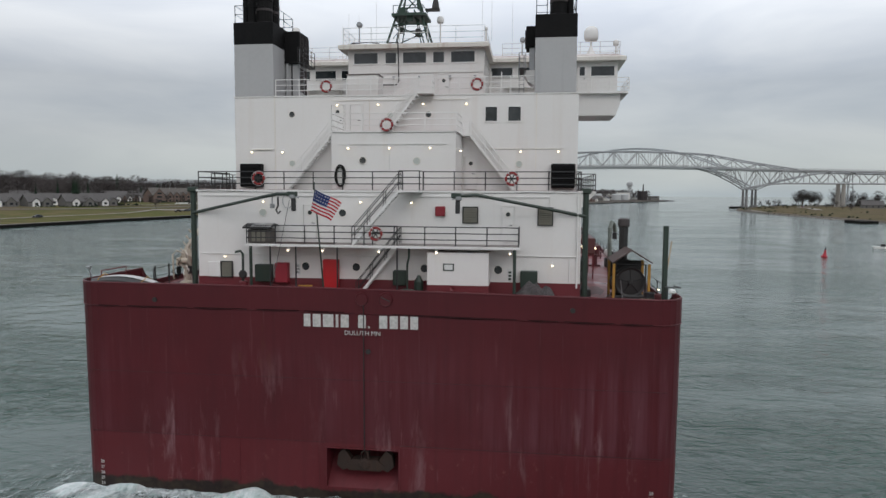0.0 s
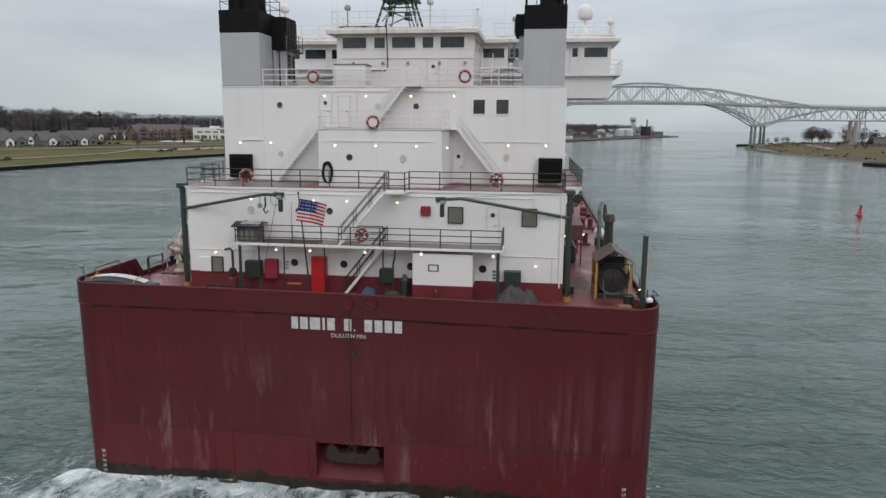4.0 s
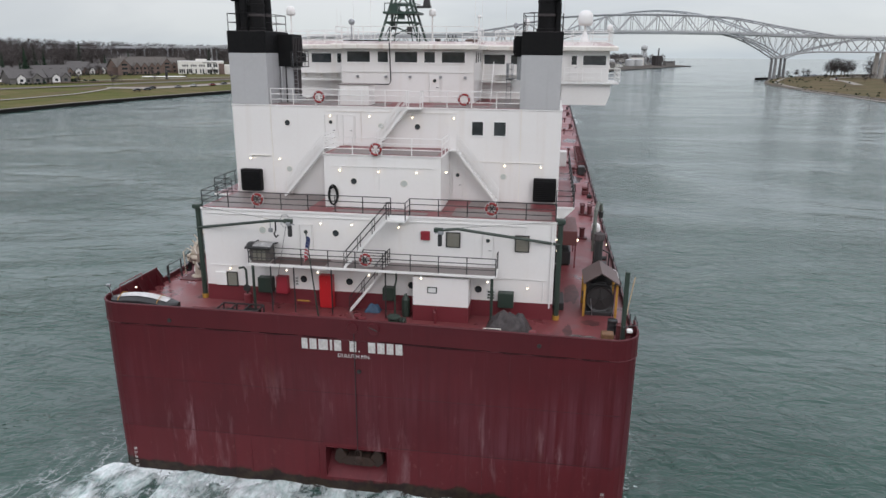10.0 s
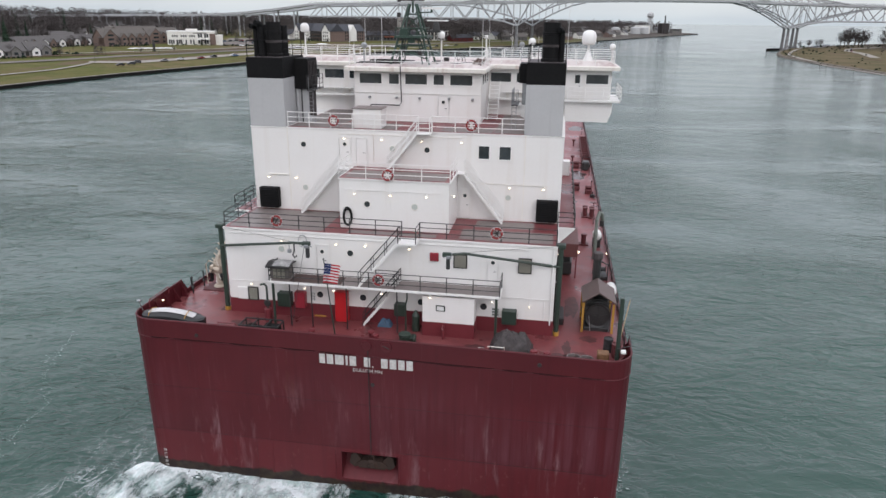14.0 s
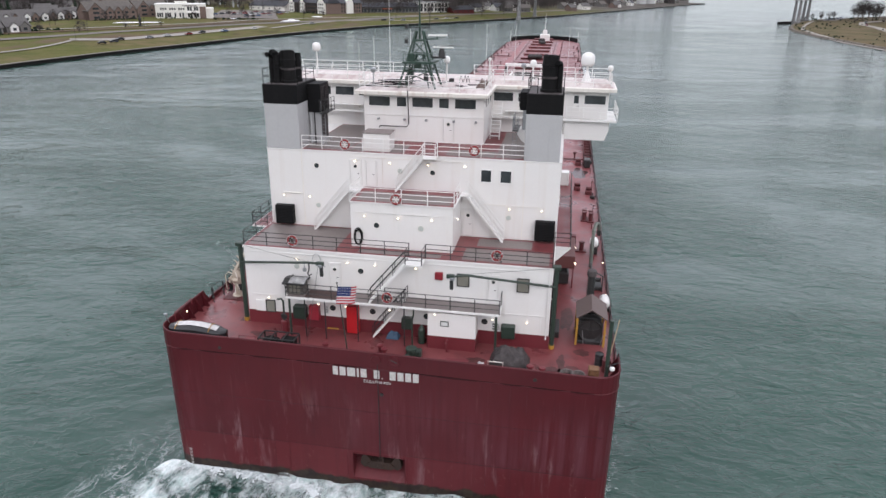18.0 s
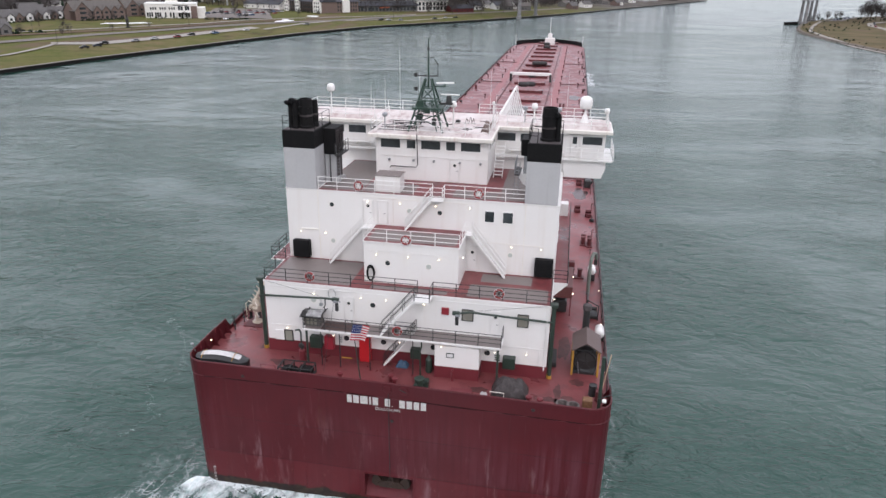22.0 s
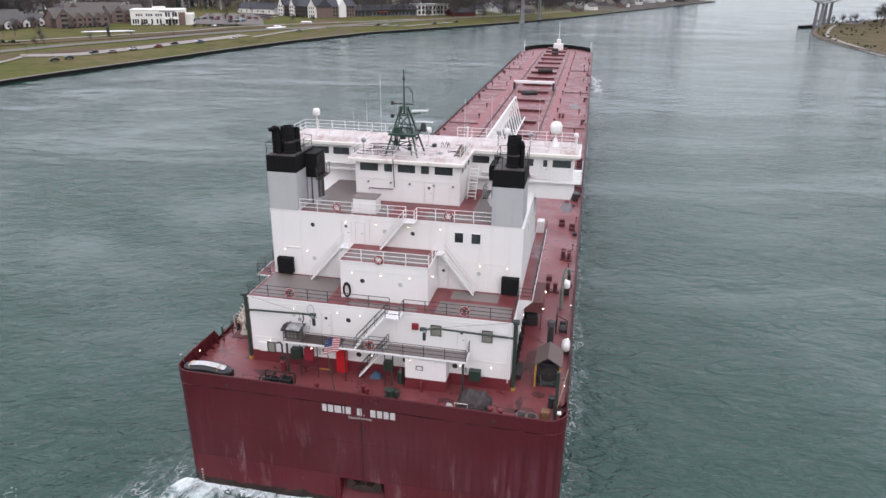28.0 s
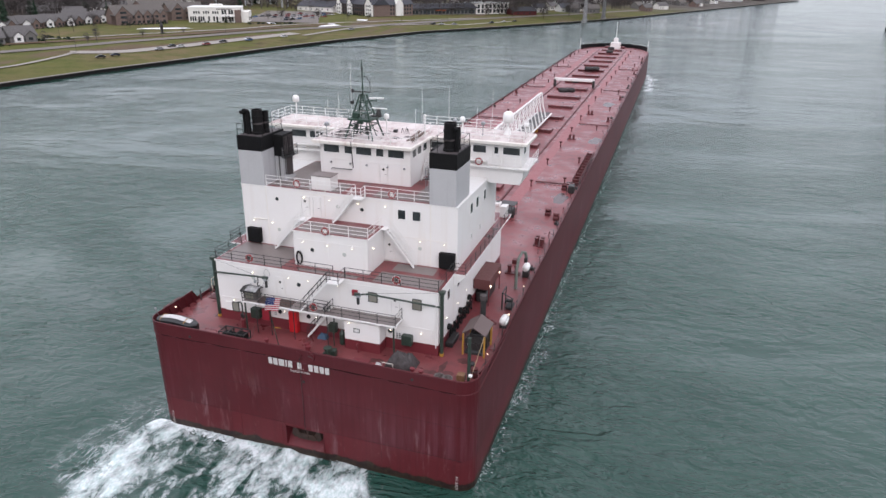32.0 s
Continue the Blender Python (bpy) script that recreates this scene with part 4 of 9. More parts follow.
# ---- funnels ----
SOOT = paint("sooty_top", (0.055, 0.045, 0.045), 0.7, (0.02, 0.018, 0.018), 0.6, 1.0, 0.2)
for s, x0, x1 in ((-1, -10.95, -8.3), (1, 8.58, 11.12)):
    fun = part("funnel", Mesh().box(x0, x1, Y2 - 0.04, 13.6, D, 25.85, 0.03), GREY, ship, "square funnel, grey below and black above")
    part("funnel_top", Mesh().box(x0 - 0.015, x1 + 0.015, Y2 - 0.055, 13.615, 25.85, 27.25, 0.03), BLACK, fun, "black funnel band")
    part("funnel_cap", Mesh().box(x0 + 0.1, x1 - 0.1, Y2 + 0.1, 13.5, 27.25, 27.27), SOOT, fun)
    xm = (x0 + x1) / 2
    stacks = ((0.2, 10.75, 0.52, 29.6), (-0.55, 10.35, 0.24, 29.3), (-1.0, 10.5, 0.2, 29.1), (-0.45, 11.4, 0.33, 29.4), (0.62, 11.5, 0.3, 29.35)) if s < 0 else ((0.1, 10.8, 0.58, 29.75), (0.78, 10.6, 0.20, 29.1), (0.55, 11.6, 0.26, 29.2))
    for dx, y, r, top in stacks:
        px = xm + 0.1 + dx
        pipe = part("exhaust_pipe", Mesh().lathe([(r * 1.12, 27.26), (r * 1.12, 27.45), (r, 27.5), (r, top - 0.75), (r * 1.08, top - 0.74), (r * 1.08, top - 0.62), (r, top - 0.6), (r * 0.97, top), (r * 0.82, top), (r * 0.8, top - 0.5)], (px, y, 0), 18), BLACK, fun, smooth=False)
        if r < 0.25:
            part("pipe_elbow", Mesh().tube([(px, y, top - 0.1), (px, y - 0.05, top + 0.1), (px - 0.12, y - 0.25, top + 0.22), (px - 0.2, y - 0.42, top + 0.2)], r * 0.9, 8), BLACK, pipe)
        else:
            part("pipe_band", Mesh().lathe([(r * 1.01, 28.2), (r * 1.05, 28.22), (r * 1.05, 28.34), (r * 1.01, 28.36)], (px, y, 0), 18), SOOT, pipe)
    part("pipe_stay", Mesh().tube([(xm + 0.55, 10.1, 28.4), (xm - 0.9, 10.1, 28.4)], 0.035, 5), BLACK, fun)
    railing([(x0 + 0.05, 13.4, 27.25), (x0 + 0.05, 9.6, 27.25), (x0 + 0.7, 9.6, 27.25)], BLACK, fun, 1.1, 2, 1.9, 0.022, "funnel_rail")
    railing([(x1 - 0.05, 9.9, 27.25), (x1 - 0.05, 13.4, 27.25), (x0 + 0.05, 13.4, 27.25)], BLACK, fun, 1.1, 2, 1.9, 0.022, "funnel_rail")
    # intake casing on the inboard side, with its service platform
    a, b = (-8.3, -7.25) if s < 0 else (7.98, 8.58)
    e = b if s < 0 else a
    low, top = (24.95, 27.1) if s < 0 else (25.75, 27.05)
    part("intake_top", Mesh().box(a, b, 11.55, 13.52, low, top, 0.03), BLACK, fun, "black intake casing")
    for y0 in (11.75, 12.68):
        part("access_panel", Mesh().box(*sorted((e, e - s * 0.03)), y0, y0 + 0.78, low + 0.2, top - 0.2, 0.01), SOOT, fun, "brown-black access panel")
        for q in range(3):
            part("panel_rib", Mesh().box(*sorted((e - s * 0.02, e - s * 0.07)), y0 + 0.08 + 0.29 * q, y0 + 0.13 + 0.29 * q, low + 0.22, top - 0.22), BLACK, fun)
    if s < 0:
        part("intake_tower", Mesh().box(a, b - 0.12, 11.75, 13.45, D, low, 0.03), GREY, fun)
        part("access_panel", Mesh().box(b - 0.12, b - 0.08, 11.9, 13.3, D + 0.3, low - 0.25, 0.01), SOOT, fun, "brown-black access panel")
        part("intake_skirt", Mesh().prism_x([(11.55, D), (13.5, D), (13.5, D + 0.25), (11.75, D + 0.55)], b - 0.12, b + 0.1), GREY, fun)
        part("vent_pipe", Mesh().tube([(a + 0.2, 11.55, D), (a + 0.2, 11.55, low)], 0.07, 7), GREY, fun)
        part("vent_pipe", Mesh().tube([(a + 0.5, 11.6, D), (a + 0.5, 11.6, low)], 0.045, 6), DARK_STEEL, fun)
        deck_z = 24.95
    else:
        part("intake_base", Mesh().prism_y([(8.58, 24.25), (7.85, 24.25), (7.9, 23.95), (8.2, 23.5), (8.58, 23.25)], 11.6, 13.3), WHITE_TRIM, fun, "white curved intake base")
        part("intake_duct", Mesh().box(8.2, 8.57, 11.8, 13.3, 24.25, 25.75, 0.03), STEEL, fun)
        deck_z = 24.3
    part("service_platform", Mesh().box(*sorted((e, e - s * 0.45)), 11.2, 13.6, deck_z - 0.06, deck_z), DARK_STEEL, fun)
    railing([(e, 11.25, deck_z), (e - s * 0.43, 11.25, deck_z), (e - s * 0.43, 13.5, deck_z)], DARK_STEEL if s < 0 else STEEL, fun, 1.0, 3, 0.8, 0.022, "platform_rail")
    rungs = Mesh().tube([(e - s * 0.1, 11.3, D), (e - s * 0.1, 11.3, deck_z + 0.9)], 0.022, 4).tube([(e - s * 0.4, 11.3, D), (e - s * 0.4, 11.3, deck_z + 0.9)], 0.022, 4)
    for q in range(9):
        rungs.tube([(e - s * 0.1, 11.3, D + 0.25 + 0.27 * q), (e - s * 0.4, 11.3, D + 0.25 + 0.27 * q)], 0.016, 4)
    part("platform_ladder", rungs, STEEL, fun)

# ---- wheelhouse and bridge wings ----
wheel = part("wheelhouse", Mesh().box(-4.5, 5.12, YP, YW, D, 26.22, 0.03), WHITE, ship, "white wheelhouse with a band of dark windows")
def drooping_roof(x0, x1, y0, y1, z0, z1, top=False):
    """A thin-edged roof slab that rises from its eaves; with top, only the skin of paint that covers it."""
    rows = ((0.0, z0), (-0.03, z0 + 0.26), (0.06, z0 + 0.32), (0.9, z1)) if not top else ((0.1, z0 + 0.338), (0.9, z1 + 0.012))
    v = [p for k, z in rows for p in ((x0 + k, y0 + k, z), (x1 - k, y0 + k, z), (x1 - k, y1 - k, z), (x0 + k, y1 - k, z))]
    n = 4 * (len(rows) - 1)
    f = [(3, 2, 1, 0), (n, n + 1, n + 2, n + 3)] + [(4 * q + i, 4 * q + (i + 1) % 4, 4 * q + 4 + (i + 1) % 4, 4 * q + 4 + i) for q in range(len(rows) - 1) for i in range(4)]
    return Mesh().add(v, f)


EAVES = (-5.05, 5.45, YP - 0.6, YW + 1.0, 26.2, 26.7)
roof = part("wheelhouse_roof", drooping_roof(*EAVES), RUSTY_WHITE, ship, "broad white overhanging roof, rust-stained on top")
part("roof_top", drooping_roof(*EAVES, True), STAINED_ROOF, roof)
for x0, x1 in ((-4.05, -2.37), (-1.8, -1.05), (-0.55, 1.07), (1.58, 2.33), (2.82, 4.45)):
    window(wheel, x0, x1, YP, 25.28, 26.0)
for y0 in (14.4, 15.8, 17.4):
    window_side(wheel, 5.12, 1, y0, y0 + 1.0, 25.28, 26.0)
    window_side(wheel, -4.5, -1, y0, y0 + 1.0, 25.28, 26.0)
steel_door(wheel, 1.95, 2.7, YP, D + 0.1, D + 1.95, WHITE, True)
wp = Mesh().tube([(-4.4, YP - 0.04, 24.6), (5.0, YP - 0.04, 24.6)], 0.025, 5)
part("wall_rib", wp, WHITE_TRIM, wheel)
part("dark_pipe", Mesh().tube([(-0.8, YP - 0.64, 26.6), (-0.8, YP - 0.3, 24.0), (-0.95, YP - 0.3, 23.75), (-3.1, YP - 0.3, 23.75), (-3.2, YP - 0.25, 23.6)], 0.045, 6), DARK_STEEL, wheel, "dark vent pipe down the wheelhouse front")
for x in (-3.3, -1.2, 0.55, 2.75, 4.5):
    part("flood_lamp", Mesh().box(x - 0.09, x + 0.09, YP - 0.2, YP, 24.2, 24.36, 0.02), STEEL, wheel)
wing = part("bridge_wing", Mesh().box(-13.0, 14.75, YW, 23.2, 23.9, 26.18, 0.03).box(-11.0, 11.3, YW + 0.1, 23.4, D, 23.8), WHITE, ship, "white bridge wings reaching out over the ship's sides")
part("wing_roof", drooping_roof(-13.5, 15.3, YW - 0.6, 23.8, 26.18, 26.8), RUSTY_WHITE, wing)
part("wing_roof_top", drooping_roof(-13.5, 15.3, YW - 0.6, 23.8, 26.18, 26.8, True), STAINED_ROOF, wing)
part("wing_floor", Mesh().box(-13.8, 15.5, YW - 0.55, 24.0, 23.75, 23.9), WHITE_TRIM, wing)
for s, tip in ((-1, 13.0), (1, 14.75)):
    part("wing_bracket", Mesh().prism_y([(s * 11.3, 22.15), (s * (tip - 0.1), 22.15), (s * (tip + 0.2), 23.0), (s * (tip + 0.2), 23.75), (s * 11.3, 23.75)], YW - 0.2, 23.4), WHITE, wing)
    for x0, x1 in ((5.25, 6.87), (7.32, 8.2), (9.7, 11.03), (12.8, 14.5)) if s > 0 else ((5.1, 6.57), (7.05, 8.7), (9.15, 10.9)):
        window(wing, *sorted((s * x0, s * x1)), YW, 25.13, 25.83)
    steel_door(wing, *sorted((s * 11.8, s * 12.45)), YW, 23.95, 25.95, WHITE, False)
    window(wing, *sorted((s * 11.93, s * 12.32)), YW - 0.06, 25.15, 25.8)
    window_side(wing, s * tip, s, 20.2, 21.2, 25.13, 25.83)
    part("wing_shelf", Mesh().box(*sorted((s * 6.3, s * 11.2)), YW - 0.45, YW - 0.02, 24.32, 24.37), WHITE_TRIM, wing)
    for x in (6.6, 7.9, 9.2, 10.6):
        part("shelf_bracket", Mesh().prism_x([(YW - 0.42, 24.32), (YW - 0.01, 24.32), (YW - 0.01, 23.98)], s * x - 0.03, s * x + 0.03), RUSTY_WHITE, wing)
    railing([(s * 11.4, YW - 0.5, 23.9), (s * (tip + 0.8), YW - 0.5, 23.9), (s * (tip + 0.8), 23.9, 23.9)], WHITE_TRIM, wing, 1.0, 3, 1.3, 0.025)
    railing([(s * 6.1, YW - 0.25, 26.55), (s * (tip + 0.1), YW - 0.25, 26.55), (s * (tip + 0.1), 23.5, 26.55), (s * 3, 23.5, 26.55)], WHITE_TRIM, wing, 1.05, 3, 1.5, 0.025)
railing([(-4.75, YP - 0.25, 26.5), (-4.75, YW, 26.5)], WHITE_TRIM, roof, 1.2, 3, 1.5, 0.025)
railing([(-4.75, YP - 0.25, 26.5), (5.15, YP - 0.25, 26.5), (5.15, YW, 26.5)], WHITE_TRIM, roof, 1.2, 3, 2.0, 0.022)
ladder = Mesh().stairs((5.75, 16.2, D), (5.75, 18.2, 25.2), 0.75, (1, 0, 0), 10)
part("bridge_ladder", ladder, WHITE_TRIM, ship, "steep white ladder beside the wheelhouse")


# ---- mast, domes and aerials on the roofs ----
MAST = paint("green_mast_paint", (0.018, 0.046, 0.032), 0.5, (0.03, 0.03, 0.03), 0.4, 2.0, 0.2)
mast = part("mast", Mesh().tube([(0.45, 15.2, 30.3), (0.45, 15.1, 34.1)], 0.09, 7, 0.04), MAST, ship, "green lattice radar mast")
legs = Mesh()
apex = [(0.2, 15.0, 30.9), (0.7, 15.0, 30.9), (0.7, 15.4, 30.9), (0.2, 15.4, 30.9)]
feet = [(-1.0, 13.9, 26.7), (1.9, 13.9, 26.7), (1.9, 16.6, 26.7), (-1.0, 16.6, 26.7)]
for a, f in zip(apex, feet):
    legs.tube([f, a], 0.085, 6)
    legs.tube([(f[0] * 0.62 + 0.17, f[1] * 0.7 + 4.55, 26.7), (a[0], a[1], 29.2)], 0.05, 5)
part("mast_leg", legs, MAST, mast)
mast.matrix_basis = pose(-0.68, 0, 0)
for z in (28.0, 29.2, 30.2):
    u = (z - 26.7) / 4.2
    ring = [Vector(f).lerp(Vector(a), u) for f, a in zip(feet, apex)]
    for p, q in zip(ring, ring[1:] + ring[:1]):
        part("mast_brace", Mesh().tube([p, q], 0.05, 5), MAST, mast)
        part("mast_brace", Mesh().tube([p, q - Vector((0, 0, 0.9))], 0.045, 4), MAST, mast)
part("radar_platform", Mesh().box(-0.7, 1.75, 13.9, 16.3, 28.55, 28.7).tube([(-0.6, 14.0, 29.25), (1.5, 14.0, 29.25), (1.5, 16.2, 29.25)], 0.03, 5).tube([(-0.6, 14.0, 28.7), (-0.6, 14.0, 29.27)], 0.03, 5).tube([(1.5, 14.0, 28.7), (1.5, 14.0, 29.27)], 0.03, 5).box(-0.3, 0.2, 14.3, 14.8, 28.7, 29.2).box(0.3, 0.75, 14.2, 14.5, 28.2, 28.55), MAST, mast)
part("radar_pedestal", Mesh().lathe([(0.28, 29.1), (0.22, 29.5), (0.16, 29.7)], (2.3, 14.6, 0), 10).box(1.6, 2.6, 14.4, 14.8, 28.95, 29.1), DARK_STEEL, mast)
part("radar_scanner", Mesh().box(1.6, 3.2, 14.5, 14.63, 29.72, 29.82, 0.03), WHITE_TRIM, mast, "white radar scanner bar")
part("radar_scanner", Mesh().prism([(1.15, 15.0), (1.2, 14.85), (2.6, 15.3), (2.55, 15.45)], 30.55, 30.68), WHITE_TRIM, mast, "white radar scanner bar")
part("scanner_bracket", Mesh().tube([(0.65, 15.1, 30.3), (1.9, 15.15, 30.35)], 0.05, 5).tube([(1.85, 15.15, 30.33), (1.85, 15.15, 30.56)], 0.08, 6), MAST, mast)
part("mast_box", Mesh().box(-0.35, 0.0, 14.6, 14.9, 27.5, 28.1, 0.03), DARK_STEEL, mast)
part("mast_box", Mesh().box(0.9, 1.25, 14.4, 14.75, 27.2, 27.75, 0.03), DARK_STEEL, mast)
part("yard_arm", Mesh().tube([(-0.5, 15.1, 31.15), (1.3, 15.1, 31.15)], 0.05, 6).box(-0.7, -0.45, 15.0, 15.2, 31.05, 31.35).tube([(1.25, 15.1, 31.15), (1.25, 15.1, 32.2)], 0.03, 5).tube([(1.25, 15.1, 32.1), (0.95, 15.1, 32.5)], 0.03, 5), DARK_STEEL, mast)
part("yard_arm", Mesh().tube([(0.05, 15.1, 32.6), (0.85, 15.1, 32.6)], 0.03, 5).box(-0.6, -0.35, 14.5, 14.8, 30.0, 30.3), DARK_STEEL, mast)
part("mast_lamp", Mesh().lathe([(0.1, 0), (0.13, 0.15), (0.05, 0.3)], (0.45, 15.1, 33.2), 8), DARK_STEEL, mast)


def dome(x, y, z, r, foot, legs=False):
    d = part("radar_dome", Mesh().lathe([(r * 0.8, -r), (r, -r * 0.6), (r, r * 0.2), (r * 0.85, r * 0.65), (r * 0.5, r * 0.92), (0.02, r)], (x, y, z), 20), WHITE_TRIM, ship, "white radar dome on a pedestal", smooth=True)
    part("dome_pedestal", Mesh().tube([(x, y, foot), (x, y, z - r)], max(0.07, r * 0.16), 8).lathe([(r * 0.75, 0), (r * 0.2, 0.8)], (x, y, foot), 10) if legs else Mesh().tube([(x, y, foot), (x, y, z - r)], 0.06, 7), WHITE_TRIM, d)


dome(12.85, 21.07, 28.6, 0.56, 26.8, True)
dome(8.4, 20.0, 28.25, 0.27, 26.8, True)
dome(-10.5, 20.2, 29.1, 0.36, 26.8)
dome(14.75, 21.2, 27.9, 0.23, 26.8)
dome(4.9, 18.6, 28.6, 0.13, 26.7)
dome(1.75, 16.2, 28.75, 0.26, 26.7)
for x, y, z, h in ((-5.2, 19.8, 26.8, 3.4), (-3.9, 20.2, 26.8, 6.2), (-6.6, 20.0, 26.8, 2.6), (-1.6, 18.0, 26.7, 4.2), (4.6, 18.6, 26.7, 4.6), (5.6, 14.0, 26.7, 3.4), (6.8, 20.5, 26.8, 4.5), (11.2, 21.0, 26.8, 4.4), (9.8, 20.4, 26.8, 2.6), (-4.4, 13.8, 26.7, 2.0)):
    part("whip_aerial", Mesh().tube([(x, y, z), (x, y, z + h * 0.25), (x, y, z + h)], 0.025, 5, 0.009), WHITE_TRIM, ship)
for x, y in ((-3.7, 14.0), (7.6, 20.0), (10.6, 19.8)):
    part("searchlight", Mesh().tube([(x, y, 26.75), (x, y, 27.9)], 0.05, 6).lathe([(0.12, -0.18), (0.2, -0.1), (0.22, 0.12), (0.1, 0.2)], (x, y, 28.0), 12, "y"), STEEL, ship, "searchlight on a short post")
random.seed(3)
for k in range(12):
    y = 14.0 + 0.36 * k
    part("roof_cable", Mesh().tube([(-4.5 + random.uniform(0, 0.8), y, 26.75), (-3.2, y + random.uniform(-0.4, 0.4), 26.78), (-2.1, y + random.uniform(-0.4, 0.4), 26.76), (random.uniform(-1.6, -0.6), y + random.uniform(-0.4, 0.4), 26.75)], 0.025, 4), RUBBER, roof, "black cable strewn on the roof")
part("roof_ladder", Mesh().stairs((4.6, 15.0, 26.72), (4.6, 18.6, 26.95), 0.55, (1, 0, 0), 9), paint("rusty_brown_steel", (0.12, 0.075, 0.06), 0.7, (0.05, 0.03, 0.02), 0.5, 2.0, 0.2), roof, "rusty ladder lying on the roof")
part("roof_vent_box", Mesh().box(1.6, 2.0, 18.2, 18.6, 26.71, 27.0, 0.04), DARK_STEEL, roof)
for x, y in ((2.6, 18.3), (2.9, 18.6), (3.2, 18.2)):
    part("roof_tripod", Mesh().tube([(x - 0.15, y, 26.7), (x, y, 27.25)], 0.022, 4).tube([(x + 0.15, y, 26.7), (x, y, 27.25)], 0.022, 4), DARK_STEEL, roof)
for k in range(9):
    x, y = random.uniform(0.6, 4.2), random.uniform(14.3, 19.5)
    q = random.uniform(0, 3.1)
    part("loose_bar", Mesh().tube([(x, y, 26.735), (x + 0.8 * math.cos(q), y + 0.8 * math.sin(q), 26.735)], 0.025, 4), RUBBER if k % 2 else DARK_STEEL, roof)

# ---- flagstaff ----
STAR = plain("flag_white", (0.46, 0.45, 0.45), 0.9)
FLAG_RED = plain("flag_red", (0.33, 0.02, 0.03), 0.9)
FLAG_BLUE = plain("flag_blue", (0.018, 0.03, 0.10), 0.9)
staff = part("flagstaff", Mesh().tube([(-2.05, 0.15, A), (-2.1, -1.4, 16.65)], 0.05, 7, 0.03), GREEN, ship, "raked green flagstaff at the stern")
part("staff_truck", Mesh().lathe([(0.03, 0), (0.07, 0.06), (0.03, 0.12)], (-2.1, -1.4, 16.63), 8), GREEN, staff)


def flag_strip(k, n, name):
    """One upright strip of the flag: stripes, and the blue field near the staff, hinged at its own left edge."""
    w, h = 1.6 / n, 1.12
    e = new(name)
    for i in range(13):
        z = -h * i / 13
        blue = k < n * 0.42 and i < 7
        m = Mesh().box(0, w * 1.02, -0.006, 0.006, z - h / 13, z)
        part("stripe", m, FLAG_BLUE if blue else FLAG_RED if i % 2 == 0 else STAR, e)
    if k < n * 0.42:
        for i in range(3):
            m = Mesh()
            for j in range(2):
                m.box(w * (0.2 + 0.45 * j), w * (0.33 + 0.45 * j), -0.009, 0.009, -0.17 * i - 0.14, -0.17 * i - 0.08)
            part("star", m, STAR, e)
    return e


FLAG = []
for k in range(5):
    strip = flag_strip(k, 5, "flag")
    FLAG.append(strip)
tagged(FLAG[0], "striped national flag streaming from the raked stern staff", "flag", "flag cloth")
for f in FLAG[1:]:
    tagged(f, "strip of the striped flag cloth beyond the staff", "flag", "flag cloth")

# ---- the long foredeck ----
COAMING = paint("dark_red_coaming", (0.085, 0.016, 0.018), 0.6, (0.03, 0.012, 0.012), 0.4, 1.0, 0.3)
coam_me = {w: Mesh().box(-w, w, -1.6, 1.6, 0, 0.55, 0.03).data("hatch", COAMING) for w in (4.4, 3.0)}
cover_me = {w: Mesh().box(-w - 0.1, w + 0.1, -1.7, 1.7, 0.55, 0.66, 0.03).data("hatch_cover", DECK) for w in (4.4, 3.0)}
for y in [41.5 + 15.15 * k for k in range(18)]:
    w = 3.0 if y < 140 else 4.4
    x = 1.2 if y < 140 else -0.4
    h = put("hatch", coam_me[w], ship, x, y, A, 0)
    put("hatch_cover", cover_me[w], h, 0, 0, 0)
for x in (-6.4, 5.6):
    part("crane_rail", Mesh().box(x - 0.12, x + 0.12, 30, 288, A, A + 0.22), COAMING, ship)
LANE = paint("darker_deck_lane", (0.225, 0.058, 0.062), 0.5, (0.09, 0.03, 0.03), 0.5, 0.5, 0.0)
part("deck_lane", Mesh().box(6.6, 8.4, 30, 286, A, A + 0.012), LANE, ship, "darker red walkway lane")
part("deck_lane", Mesh().box(-9.4, -7.6, 30, 286, A, A + 0.012), LANE, ship, "darker red walkway lane")
for y in (62.0, 112.0, 164.0, 216.0):
    part("cross_pipe", Mesh().tube([(8.6, y, A + 0.18), (15.2, y, A + 0.18)], 0.12, 6), COAMING, ship)
    part("cross_pipe", Mesh().tube([(-15.2, y, A + 0.18), (-8.6, y, A + 0.18)], 0.12, 6), COAMING, ship)
# hatch crane
crane = part("hatch_crane", Mesh().box(-6.6, 5.4, 166.8, 167.8, 12.1, 12.9, 0.08), WHITE_TRIM, ship, "white hatch crane spanning the deck")
for x in (-6.4, 5.2):
    part("crane_leg", Mesh().box(x - 0.3, x + 0.3, 166.4, 168.4, A + 0.2, 12.5, 0.08), DARK_STEEL, crane)
part("crane_hoist", Mesh().box(-1.2, 0.8, 167.0, 167.6, 11.5, 12.1, 0.1), DARK_STEEL, crane)
for x, y in ((-1.6, 153.5), (0.2, 154.3), (-1.0, 205.5), (1.2, 206.3), (0, 268), (-0.8, 283.0)):
    part("deck_winch", Mesh().box(x - 1.4, x + 1.4, y - 0.6, y + 0.6, A + 0.66, A + 1.7, 0.12).lathe([(0.7, -1.0), (0.7, 1.0)], (x, y - 0.2, A + 1.2), 12, "x"), DARK_STEEL, ship, "dark deck winch")
